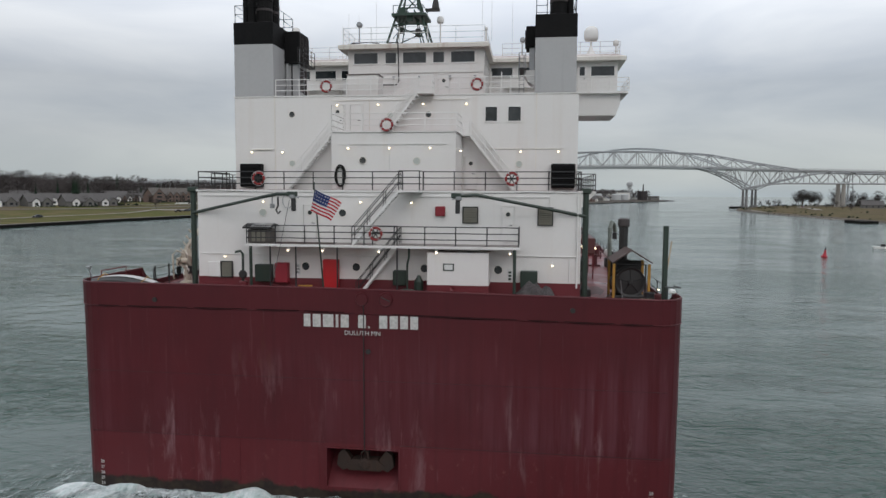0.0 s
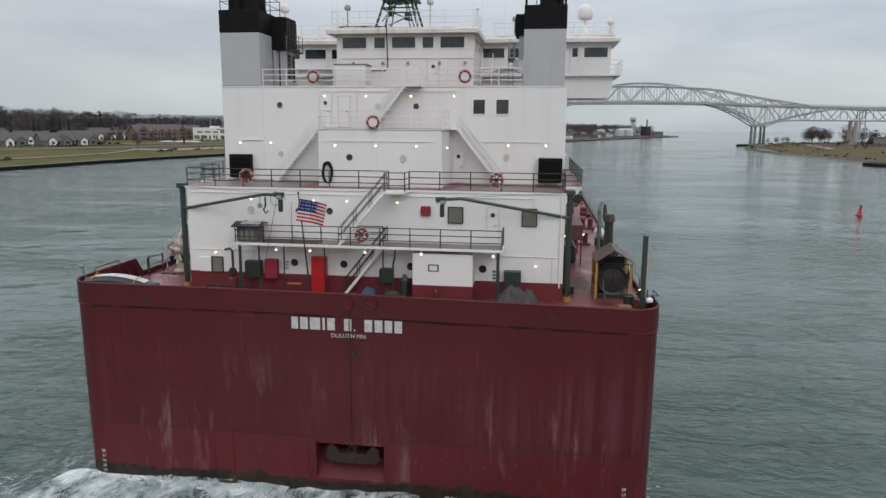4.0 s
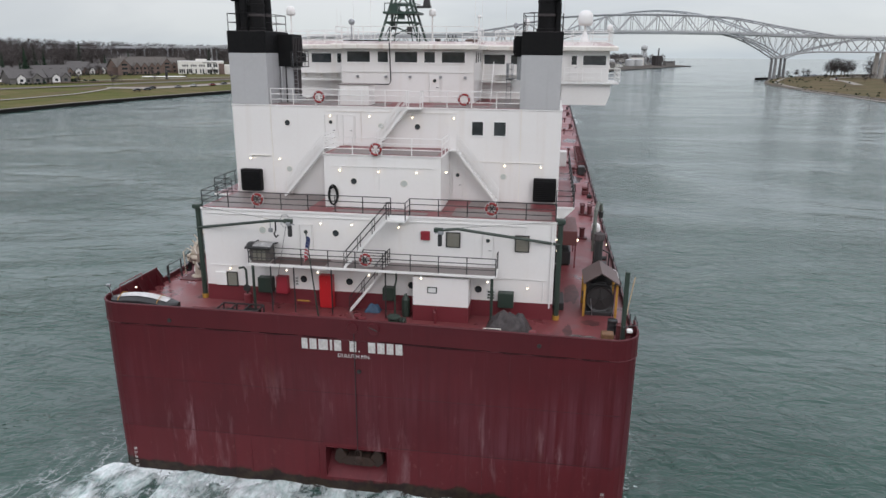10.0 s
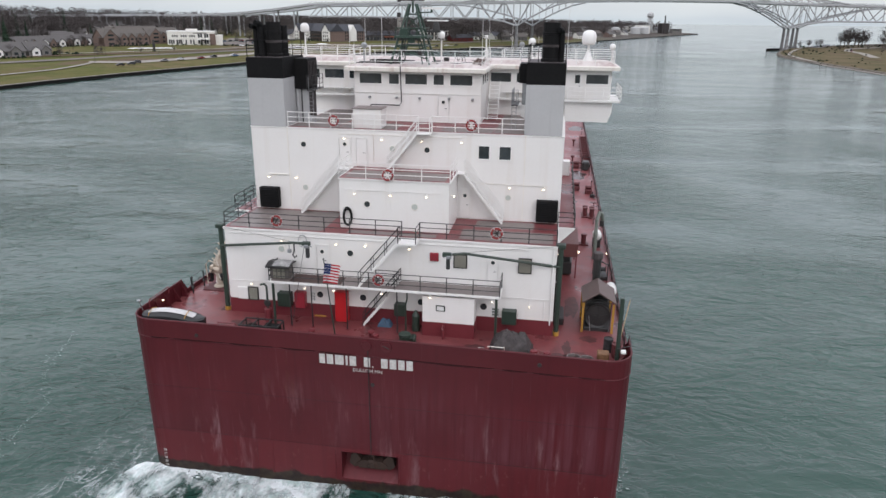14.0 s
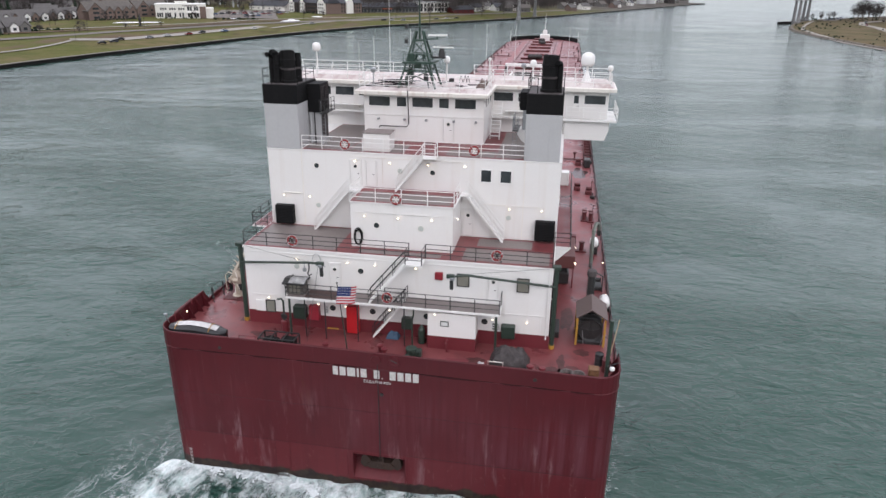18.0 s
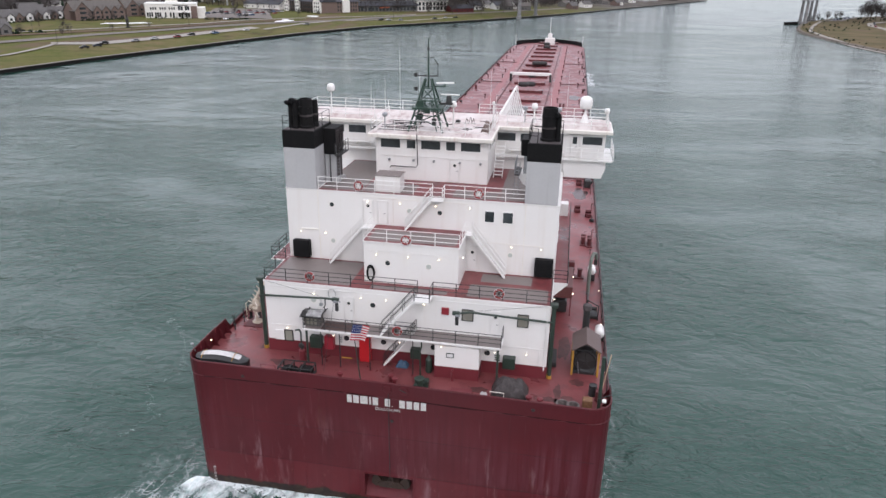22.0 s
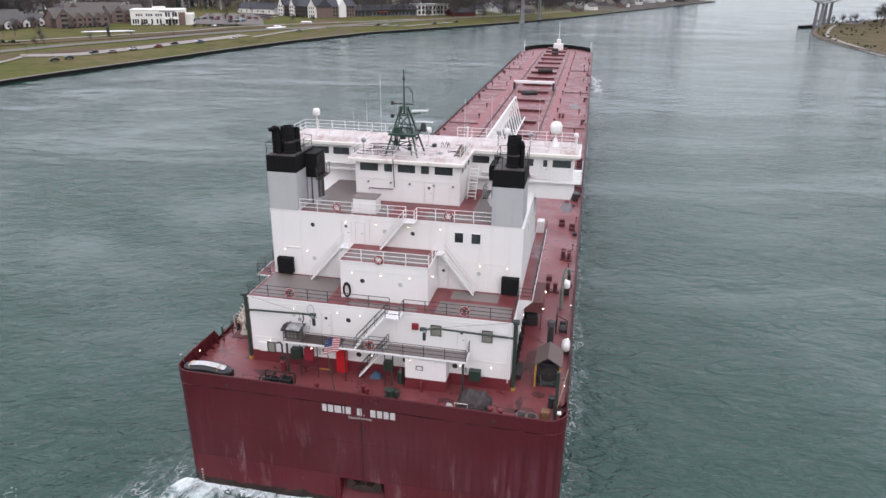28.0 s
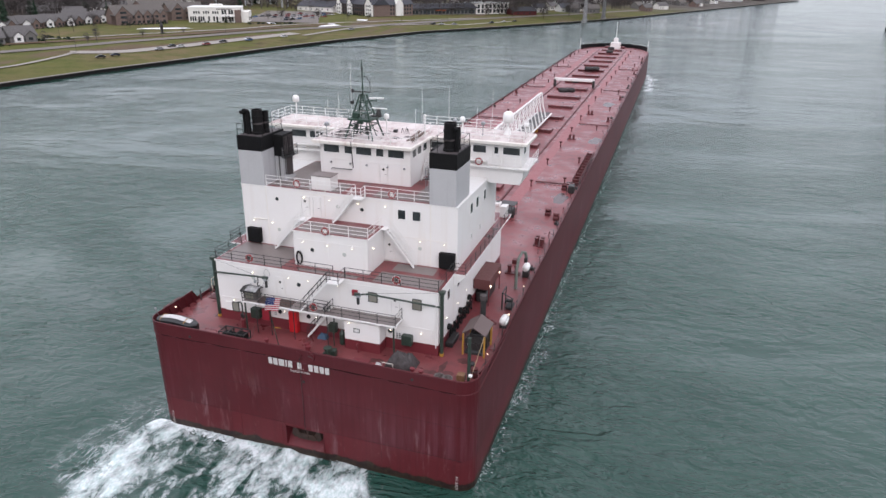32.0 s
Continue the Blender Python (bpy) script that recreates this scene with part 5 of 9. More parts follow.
# unloading boom
boom_y0, boom_y1 = 29.0, 112.0
ub = part("unloading_boom", Mesh().tube([(-0.2, boom_y0, 17.0), (-0.2, boom_y1 - 2, 17.0)], 0.2, 6), WHITE_TRIM, ship, "long white lattice unloading boom laid along the deck")
for x in (-1.9, 1.6):
    part("lower_chord", Mesh().tube([(x, boom_y0, 11.5), (x, boom_y1 + 4, 11.5)], 0.18, 6), WHITE_TRIM, ub)
for x in (-1.9, 1.6):
    for k in range(24):
        y = boom_y0 + 3.45 * k
        part("lattice_bar", Mesh().tube([(x, y, 11.5), (-0.2, y + 3.0, 17.0)], 0.1, 4).tube([(-0.2, y, 17.0), (x, y + 1.4, 11.5)], 0.07, 4), WHITE_TRIM, ub)
part("belt_trough", Mesh().box(-1.5, 1.2, boom_y0, boom_y1 + 4, 11.5, 11.75), DARK_STEEL, ub)
part("boom_rest", Mesh().box(-1.6, 1.4, 100, 101, A, 11.4, 0.05).box(-1.6, 1.4, 60, 61, A, 11.4, 0.05), YELLOW, ub)
# deck edge
edge = Mesh()
for s in (-1, 1):
    edge.box(*sorted((s * 15.86, s * 15.98)), 3.0 if s > 0 else 7.0, 279.0, A, A + 0.32)
part("sheer_plate", edge, HULL, ship)
for s, y0 in ((-1, 7.4), (1, 3.5)):
    m = Mesh()
    for h in (0.55, 1.05):
        m.tube([(s * 15.8, y0, A + h), (s * 15.8, 279, A + h)], 0.022, 4)
    wire = part("edge_wire", m, RAIL_BLACK, ship)
    for k in range(90):
        put("post", post_mesh(1.08, 0.035, RAIL_BLACK), wire, s * 15.8, y0 + 3.06 * k, A)
bitt_me = Mesh().lathe([(0.22, 0), (0.22, 0.75), (0.28, 0.78), (0.28, 0.88), (0.05, 0.9)], (-0.4, 0, 0.12), 10).lathe([(0.22, 0), (0.22, 0.75), (0.28, 0.78), (0.28, 0.88), (0.05, 0.9)], (0.4, 0, 0.12), 10).box(-0.85, 0.85, -0.35, 0.35, 0, 0.12).data("mooring_bitt", COAMING)
for x, y, rz in ((14.2, 34.5, 90), (14.9, 34.2, 90), (14.6, 60, 90), (14.6, 118, 90), (14.6, 150, 90), (14.6, 205, 90), (14.6, 252, 90), (-14.4, 40, 90), (-14.4, 95, 90), (-14.4, 150, 90), (-14.4, 205, 90), (-14.4, 252, 90), (9.4, 96, 0), (9.6, 125, 0), (13.4, 24.5, 0)):
    put("mooring_bitt", bitt_me, ship, x, y, A, rz)
vent_me = Mesh().tube([(0, 0, 0), (0, 0, 0.9)], 0.12, 7).lathe([(0.14, 0.8), (0.3, 0.95), (0.28, 1.1), (0.05, 1.18)], (0, 0, 0), 10).data("deck_vent", COAMING)
random.seed(8)
for k in range(18):
    for x in (8.9, -9.8, 13.5, -13.6):
        if x == 8.9:
            put("deck_vent", vent_me, ship, 8.35, 30.6 + 14.45 * k, A)
        elif random.random() < 0.42:
            put("deck_vent", vent_me, ship, x + random.uniform(-0.3, 0.3), 36 + 13.8 * k + random.uniform(-2, 2), A)
# gangway stowed along the starboard side
gang = part("gangway", Mesh().box(14.5, 15.6, 62, 82, A + 0.5, A + 0.6), COAMING, ship, "dark red gangway stowed along the side")
for x in (14.5, 15.54):
    part("gangway_side", Mesh().box(x, x + 0.06, 62, 82, A + 0.6, A + 1.2), COAMING, gang)
for k in range(11):
    part("gangway_rung", Mesh().box(14.56, 15.54, 62.5 + 1.85 * k, 62.75 + 1.85 * k, A + 0.6, A + 0.95), COAMING, gang)
for y in (64, 80):
    part("gangway_cradle", Mesh().box(14.6, 15.5, y, y + 0.4, A, A + 0.5), DARK_STEEL, gang)
part("gangway_winch", Mesh().box(14.5, 15.4, 57.6, 59.2, A, A + 1.2, 0.15), DARK_STEEL, ship, "dark gangway winch")
part("winch_davit", Mesh().tube([(14.4, 57, A), (14.4, 57, A + 2.0), (15.4, 56, A + 2.2)], 0.06, 6), DARK_STEEL, ship)
for x, y in ((13.7, 59.4), (14.9, 44.7), (13.5, 46.3)):
    part("mooring_winch", Mesh().box(x - 0.4, x + 0.4, y - 0.55, y + 0.55, A, A + 0.5, 0.08).lathe([(0.4, -0.36), (0.2, -0.32), (0.2, 0.32), (0.4, 0.36)], (x, y, A + 0.7), 12, "x"), COAMING, ship, "red mooring winch")
# small valves, sounding pipes and fairleads along the starboard edge
random.seed(29)
valve_me = [Mesh().tube([(0, 0, 0), (0, 0, 0.55)], 0.05, 5).lathe([(0.16, -0.02), (0.18, 0.0), (0.16, 0.02)], (0, 0, 0.58), 10).data("edge_valve", COAMING), Mesh().box(-0.2, 0.2, -0.25, 0.25, 0, 0.4, 0.04).tube([(0, 0, 0.4), (0, 0, 0.7)], 0.06, 5).data("edge_valve", DARK_STEEL),
            Mesh().tube([(0, 0, 0), (0, 0, 0.8), (0.15, 0, 0.9), (0.25, 0, 0.75)], 0.05, 5).data("edge_valve", COAMING)]
for k in range(44):
    y = 26 + 5.6 * k + random.uniform(-1.5, 1.5)
    if not 61 < y < 83:
        put("edge_valve", valve_me[random.randrange(3)], ship, random.uniform(14.9, 15.5), y, A, random.uniform(0, 360))
    put("edge_valve", valve_me[random.randrange(3)], ship, -random.uniform(14.9, 15.5), y, A, random.uniform(0, 360))
# bow
ring = [p for p in hull_ring(10.2) if p[1] > 284]
pts = [(x - 0.1, y - 0.1) for x, y in ring] + [(-x + 0.1, y - 0.1) for x, y in reversed(ring[:-1])]
v = [q for x, y in pts for q in ((x, y, A), (x, y, 11.9), (x * 0.98, y - 0.25, 11.9), (x * 0.98, y - 0.25, A))]
bow = Mesh().add(v, [(4 * i + k, 4 * i + k + 1, 4 * i + k + 5, 4 * i + k + 4) for i in range(len(pts) - 1) for k in range(3)])
part("bow_bulwark", bow, BLACK, ship, "black bulwark round the bow")
bh = part("bow_house", Mesh().box(-2.2, 2.2, 293.5, 297.5, A, 13.0, 0.1).box(-1.0, 1.0, 294.5, 296.5, 13.0, 15.0, 0.1), WHITE, ship, "small white bow lookout house")
part("bow_mast", Mesh().tube([(0, 295.5, 15.0), (0, 295.5, 22.0)], 0.14, 6, 0.05), WHITE_TRIM, bh)
for s in (-1, 1):
    part("bow_light_post", Mesh().tube([(s * 15.0, 286.0, A), (s * 15.0, 286.0, 15.0)], 0.1, 6).tube([(s * 15.0, 286.0, 13.0), (s * 8.0, 291, 12.6)], 0.03, 4), WHITE_TRIM, ship)

# ---- fittings on the after deck ----
# starboard pump shelter
hut = part("pump_shelter", Mesh().prism_y([(13.1, 12.35), (14.15, 13.05), (15.3, 12.35), (15.3, 12.42), (14.15, 13.13), (13.1, 12.42)], 5.3, 8.1), paint("brown_tin_roof", (0.095, 0.066, 0.062), 0.6, (0.09, 0.045, 0.03), 0.5, 2.0, 0.2), ship, "pitched roof shelter over a dark winch")
for x, y in ((13.2, 5.5), (15.15, 5.5), (13.2, 7.95), (15.15, 7.95)):
    part("shelter_post", Mesh().box(x - 0.07, x + 0.07, y - 0.07, y + 0.07, A, 12.3), YELLOW, hut, "worn yellow post")
DRUM_GREY = paint("oily_grey_steel", (0.032, 0.029, 0.030), 0.5, (0.05, 0.03, 0.02), 0.5, 3.0, 0.3)
reel = part("winch_drum", Mesh().lathe([(0.12, -0.5), (0.72, -0.46), (0.84, -0.52), (0.86, -0.5), (0.86, -0.42), (0.55, -0.4), (0.55, 0.4), (0.86, 0.42), (0.86, 0.5)], (14.2, 6.4, A + 1.0), 26, "y"), DARK_STEEL, hut, "oily grey winch drum")
part("drum_hub", Mesh().lathe([(0.0, -0.62), (0.11, -0.61), (0.14, -0.5)], (14.2, 6.4, A + 1.0), 10, "y"), DARK_STEEL, reel)
for k in range(5):
    q = math.radians(72 * k + 20)
    part("drum_spoke", Mesh().tube([(14.2 + 0.12 * math.cos(q), 5.9, A + 1.0 + 0.12 * math.sin(q)), (14.2 + 0.8 * math.cos(q), 5.9, A + 1.0 + 0.8 * math.sin(q))], 0.025, 4), DARK_STEEL, reel)
part("brake_drum", Mesh().lathe([(0.1, -0.45), (0.42, -0.42), (0.42, 0.4)], (13.55, 6.6, A + 0.95), 16, "y"), DRUM_GREY, hut)
part("winch_frame", Mesh().tube([(13.35, 5.75, A), (13.35, 5.75, A + 2.05), (15.0, 5.75, A + 2.05), (15.0, 5.75, A)], 0.05, 6).tube([(13.35, 5.75, A + 0.22), (15.0, 5.75, A + 0.22)], 0.05, 6), RAIL_BLACK, hut)
part("winch_lever", Mesh().tube([(13.75, 5.7, A), (13.6, 5.55, A + 1.15)], 0.03, 5), STEEL, hut)
part("winch_lever", Mesh().tube([(14.95, 5.7, A), (15.05, 5.5, A + 0.9)], 0.03, 5), STEEL, hut)
part("winch_engine", Mesh().box(13.4, 15.0, 6.95, 7.85, A, A + 1.5, 0.1).box(13.3, 15.05, 5.7, 7.85, A, A + 0.18), DARK_STEEL, hut)
part("shelter_wall", Mesh().box(13.28, 15.1, 7.9, 8.0, A + 0.3, 12.3), DARK_STEEL, hut)
exh = part("exhaust_funnel", Mesh().tube([(14.1, 8.75, A), (14.1, 8.75, 14.3)], 0.27, 12), DARK_STEEL, ship, "dark capped exhaust stack")
part("stack_cap", Mesh().lathe([(0.3, 14.25), (0.36, 14.35), (0.34, 14.72), (0.2, 14.78)], (14.1, 8.75, 0), 12), SOOT, exh)
part("corner_post", Mesh().box(15.0, 15.24, 0.65, 0.89, A, 14.7, 0.03), GREEN, ship, "square green post at the stern corner")
SWIVEL = paint("grey_green_machine", (0.13, 0.15, 0.13), 0.55, (0.08, 0.05, 0.04), 0.5, 2.0, 0.3)
part("swivel_davit", Mesh().tube([(14.6, 20.6, A), (14.6, 20.7, 12.4), (14.65, 21.2, 13.5), (14.85, 21.9, 14.0), (15.1, 22.4, 13.8), (15.2, 22.6, 13.2)], 0.17, 8), SWIVEL, ship, "grey-green curved davit")
part("davit_block", Mesh().box(15.0, 15.35, 22.4, 22.75, 12.6, 13.15, 0.05), DARK_STEEL, ship)
for x, y, z, hz in ((15.45, 11.8, A + 0.3, 0.55), (14.95, 24.3, A + 0.7, 0.5)):
    d = part("drum_cradle", Mesh().box(x - 0.35, x + 0.35, y - 0.5, y + 0.5, A, z, 0.04), DARK_STEEL, ship)
    part("life_raft_drum", Mesh().lathe([(0.2, -hz - 0.1), (0.38, -hz), (0.4, 0), (0.38, hz), (0.2, hz + 0.1)], (x, y, z + 0.4), 14, "y"), WHITE_TRIM, d, "white liferaft canister", smooth=True)
part("hose_winch", Mesh().box(14.7, 15.4, 15.3, 16.7, A, A + 0.35, 0.06).tube([(14.4, 15.2, A), (14.4, 15.2, A + 1.9), (14.4, 16.8, A + 1.9), (14.4, 16.8, A)], 0.08, 6).lathe([(0.36, -0.3), (0.18, -0.26), (0.18, 0.26), (0.36, 0.3)], (15.0, 16.0, A + 0.75), 12, "x").tube([(15.4, 15.2, A), (15.4, 15.2, A + 1.4), (14.4, 15.2, A + 1.9)], 0.06, 6), DARK_STEEL, ship, "black hose winch")
port_hut = part("lee_shelter", Mesh().box(11.3, 13.0, 15.4, 20.2, 12.0, 13.1, 0.03), paint("brown_red_shelter", (0.105, 0.034, 0.032), 0.55, (0.08, 0.03, 0.02), 0.4, 1.0, 0.2), ship, "brown-red shelter box against the deckhouse")
for y in (15.5, 20.0):
    part("shelter_leg", Mesh().box(12.85, 12.95, y, y + 0.1, A, 12.0), BAND, port_hut)
part("shelter_machinery", Mesh().box(11.4, 12.6, 16.0, 19.6, A, 11.4, 0.15), DARK_STEEL, port_hut)
for y in (17.2, 21.0):
    part("deck_lamp", Mesh().lathe([(0.05, 0), (0.1, 0.06), (0.05, 0.14)], (13.02, y - 1.5, 12.3), 8), LAMP, port_hut)
part("side_locker", Mesh().box(11.35, 12.1, 25.4, 26.5, B, B + 1.3, 0.05), WHITE, ship, "white locker on the side deck")
for k in range(8):
    part("platform_bracket", Mesh().prism_y([(11.26, B - 0.12), (12.4, B - 0.12), (11.26, B - (1.0 if k else 1.3))], 8.78 + 2.4 * k, 8.85 + 2.4 * k), WHITE_TRIM, house)
for y in (7.0, 10.5, 13.5):
    part("tyre_fender", Mesh().lathe([(0.1, 0), (0.3, 0.02), (0.3, 0.3), (0.1, 0.32)], (11.3, y, A + 1.7), 14, "x"), RUBBER, house)
random.seed(41)
for k in range(7):
    y = 7.6 + 1.1 * k
    r = random.uniform(0.28, 0.5)
    part("hanging_hose", Mesh().tube([(11.42 + 0.06 * math.sin(3 * a), y + r * math.cos(a), A + 0.75 + 0.55 * math.sin(a) + 0.1 * math.sin(5 * a + k)) for a in [q * math.pi / 8 for q in range(16)]], 0.09, 6, closed=True), RUBBER, house, "black hose hung along the deckhouse side")
part("side_shelf", Mesh().box(11.3, 12.0, 6.2, 8.4, A, A + 0.5, 0.05), DARK_STEEL, house)
for y in (6.2, 9.4, 12.4):
    put("lamp_bracket", lamp_base, house, 11.25, y, 13.3, 90)
    put("lamp_bulb", lamp_bulb, house, 11.25, y, 13.3, 90)
for y0 in (6.8, 9.8):
    window_side(house, 11.25, 1, y0, y0 + 0.7, 14.6, 15.5)
# port hand crane
CREAM = paint("cream_machine_paint", (0.50, 0.44, 0.36), 0.55, (0.25, 0.12, 0.07), 0.5, 3.0, 0.4)
pc = part("deck_crane", Mesh().lathe([(0.5, A), (0.46, A + 0.12), (0.26, A + 0.2), (0.22, A + 1.0), (0.34, A + 1.05), (0.34, A + 1.25)], (-14.1, 8.6, 0), 14), CREAM, ship, "cream jib crane on the port deck")
for dy in (-0.28, 0.22):
    part("crane_cheek", Mesh().prism_y([(-14.45, A + 1.2), (-13.75, A + 1.2), (-13.6, A + 1.9), (-13.85, A + 2.35), (-14.35, A + 2.1)], 8.6 + dy, 8.66 + dy), CREAM, pc)
part("crane_jib", Mesh().tube([(-14.35, 8.6, A + 1.9), (-13.85, 8.9, A + 2.9), (-13.2, 9.4, A + 4.1)], 0.17, 4, 0.1), CREAM, pc)
for k in range(5):
    part("jib_lacing", Mesh().tube([(-14.2 + 0.2 * k, 8.45, A + 2.0 + 0.42 * k), (-14.45 + 0.2 * k, 8.4, A + 2.35 + 0.42 * k)], 0.05, 4), CREAM, pc)
part("crane_guard", Mesh().tube([(-14.85, 8.2, A + 0.3), (-14.9, 8.2, A + 1.9), (-14.6, 8.2, A + 2.2), (-14.1, 8.2, A + 2.0), (-13.7, 8.2, A + 0.3)], 0.05, 5), CREAM, pc)
part("jib_ram", Mesh().tube([(-14.0, 8.6, A + 1.2), (-13.6, 9.0, A + 2.9)], 0.07, 6), STEEL, pc)
part("crane_drum", Mesh().lathe([(0.3, -0.3), (0.18, -0.26), (0.18, 0.26), (0.3, 0.3)], (-14.0, 8.15, A + 1.55), 12, "x"), CREAM, pc)
part("crane_motor", Mesh().box(-14.75, -14.35, 8.3, 8.8, A + 1.15, A + 1.7, 0.06), CREAM, pc)
part("crane_seat", Mesh().box(-14.7, -14.4, 8.0, 8.3, A + 0.55, A + 0.65, 0.03).box(-14.7, -14.4, 8.28, 8.34, A + 0.6, A + 1.1, 0.02), RUBBER, pc)
part("crane_valve", Mesh().box(-13.8, -13.55, 8.0, 8.3, A + 0.7, A + 1.2, 0.04), DARK_STEEL, pc)
for dx, dz in ((-0.45, 0.6), (0.35, 0.7), (-0.3, 1.5), (0.3, 1.7), (0.1, 0.4), (-0.15, 1.1)):
    part("crane_hose", Mesh().tube([(-14.1 + dx, 8.1, A + dz), (-14.1 + dx * 1.5, 7.8, A + dz + 0.25), (-14.1 + dx * 0.6, 8.05, A + dz + 0.55)], 0.035, 5), RUSTY_WHITE if dx > 0 else RUBBER, pc)
part("crane_mat", Mesh().box(-15.0, -13.0, 7.6, 9.6, A + 0.004, A + 0.05), COAMING, pc)
for x, y in ((-15.2, 10.5), (-15.3, 8.4), (-15.4, 6.9)):
    part("rail_post", Mesh().tube([(x, y, A), (x, y, A + 1.3)], 0.05, 6).lathe([(0.08, 0), (0.12, 0.08), (0.06, 0.18)], (x, y, A + 0.4), 8), RAIL_BLACK, ship)
# bollards and pumps on the stern
for x, y in ((0.2, 1.1), (-0.2, 1.5), (10.2, 0.7), (11.0, 0.6), (-4.0, 1.0)):
    part("bollard", Mesh().lathe([(0.2, A), (0.15, A + 0.1), (0.15, A + 0.55), (0.24, A + 0.6), (0.22, A + 0.72), (0.04, A + 0.75)], (x, y, 0), 12), BAND, ship, "red mooring bollard")
cap = part("capstan", Mesh().lathe([(0.5, A), (0.42, A + 0.15), (0.28, A + 0.3), (0.25, A + 0.75), (0.4, A + 0.85), (0.38, A + 0.95), (0.1, A + 1.0)], (2.1, 1.1, 0), 16).box(1.6, 2.7, 0.7, 1.6, A, A + 0.12).box(1.72, 2.0, 0.75, 1.05, A + 0.1, A + 0.55, 0.05).tube([(1.75, 1.4, A + 0.1), (1.7, 1.5, A + 0.75), (1.95, 1.2, A + 0.98)], 0.06, 6).tube([(2.5, 0.9, A + 0.6), (2.75, 0.8, A + 0.95)], 0.035, 5), GREEN, ship, "dark green capstan")
part("capstan_motor", Mesh().box(2.3, 2.75, 1.1, 1.7, A + 0.1, A + 0.7, 0.08), GREEN, cap)
part("green_locker", Mesh().box(0.75, 1.5, 3.85, Y1, 11.0, 11.85, 0.04), GREEN, house, "dark green equipment locker")
part("gas_bottle", Mesh().lathe([(0.24, A), (0.26, A + 0.1), (0.26, A + 1.1), (0.14, A + 1.3), (0.07, A + 1.45)], (2.3, 3.6, 0), 14), GREEN, ship, "green gas bottle")
part("deck_hatch", Mesh().box(4.4, 6.0, 0.6, 1.6, A, A + 0.18, 0.04), BAND, ship, "low red deck hatch")
part("air_pipe", Mesh().tube([(4.3, 2.7, A), (4.3, 2.7, A + 0.9), (4.3, 2.4, A + 1.0), (4.3, 2.4, A + 0.8)], 0.09, 7), BAND, ship)
part("hydrant", Mesh().lathe([(0.26, A), (0.26, A + 0.9), (0.2, A + 0.95)], (-7.9, 3.3, 0), 10), BAND, ship, "red hydrant pedestal")
part("standpipe", Mesh().tube([(-7.9, 3.3, A + 0.9), (-7.9, 3.3, A + 2.5), (-8.05, 3.3, A + 2.68), (-8.35, 3.3, A + 2.6)], 0.075, 7), GREEN, ship, "green standpipe with a valve wheel")
part("valve_wheel", Mesh().lathe([(0.2, -0.06), (0.26, 0), (0.2, 0.06)], (-7.85, 3.15, A + 1.35), 14, "y"), DARK_STEEL, ship)
part("yellow_barrier", Mesh().box(-4.5, -3.7, 3.0, 3.06, A + 0.75, A + 0.83), YELLOW, ship)
part("stay_wire", Mesh().tube([(-5.1, 0.5, A + 1.0), (-4.9, 2.8, 15.8)], 0.015, 4), DARK_STEEL, ship)
part("fore_and_aft_light", Mesh().tube([(-15.75, 1.05, 11.3), (-15.85, 0.9, 12.0)], 0.035, 6).box(-15.98, -15.72, 0.8, 1.0, 11.95, 12.1, 0.04), STEEL, ship, "small grey stern light on a bracket")
part("corner_rail", Mesh().tube([(15.0, 0.1, 11.1), (15.0, 0.1, 11.75), (15.95, 1.0, 11.6), (15.95, 2.6, 11.5), (15.95, 2.6, 11.0)], 0.03, 5), RAIL_BLACK, ship, "thin black rail round the stern corner")
part("stern_light", Mesh().box(15.25, 15.55, 0.1, 0.4, 11.42, 11.62, 0.05), WHITE_TRIM, ship, "small white stern light on the cap rail")
part("bulwark_lamp", Mesh().lathe([(0.03, 0), (0.06, 0.03), (0.03, 0.08)], (-15.7, 3.4, 11.0), 8), LAMP, ship)
for y in (5.0, 13.0, 20.0):
    part("bulwark_lamp", Mesh().lathe([(0.03, 0), (0.055, 0.03), (0.03, 0.07)], (15.6, y, 10.9), 8), LAMP, ship)
part("port_davit", Mesh().tube([(-15.7, 1.8, A + 0.4), (-15.7, 1.8, 11.75), (-15.7, 4.2, 11.75), (-15.7, 4.2, 11.3)], 0.035, 6), BAND, ship)
part("bent_pipe", Mesh().tube([(1.75, 3.0, A), (1.75, 3.0, 12.3), (1.85, 3.0, 12.7), (1.85, 3.0, BZ - 0.14)], 0.06, 7), GREEN, ship)
# the roofed locker at the port end of the balcony
gh = part("balcony_hut", Mesh().box(-7.55, -6.25, 3.2, 4.1, BZ + 0.01, BZ + 0.8, 0.03), paint("grey_hut_paint", (0.085, 0.075, 0.068), 0.7, (0.05, 0.04, 0.035), 0.5, 2.0, 0.3), ship, "weathered grey locker with a flat tin roof on the balcony end")
part("roof_plate", Mesh().prism_x([(2.95, BZ + 0.84), (2.95, BZ + 0.92), (3.6, BZ + 1.12), (4.25, BZ + 1.0), (4.25, BZ + 0.92), (3.6, BZ + 1.03)], -7.75, -6.05), DARK_STEEL, gh, "dark edged low roof")
part("tin_sheet", Mesh().prism_x([(3.05, BZ + 0.957), (3.6, BZ + 1.127), (4.1, BZ + 1.035), (4.1, BZ + 1.045), (3.6, BZ + 1.137), (3.05, BZ + 0.967)], -7.3, -6.12), plain("worn_tin", (0.30, 0.30, 0.30), 0.45, 0.3, 2.0, 0.5), gh, "worn silver roof sheet")
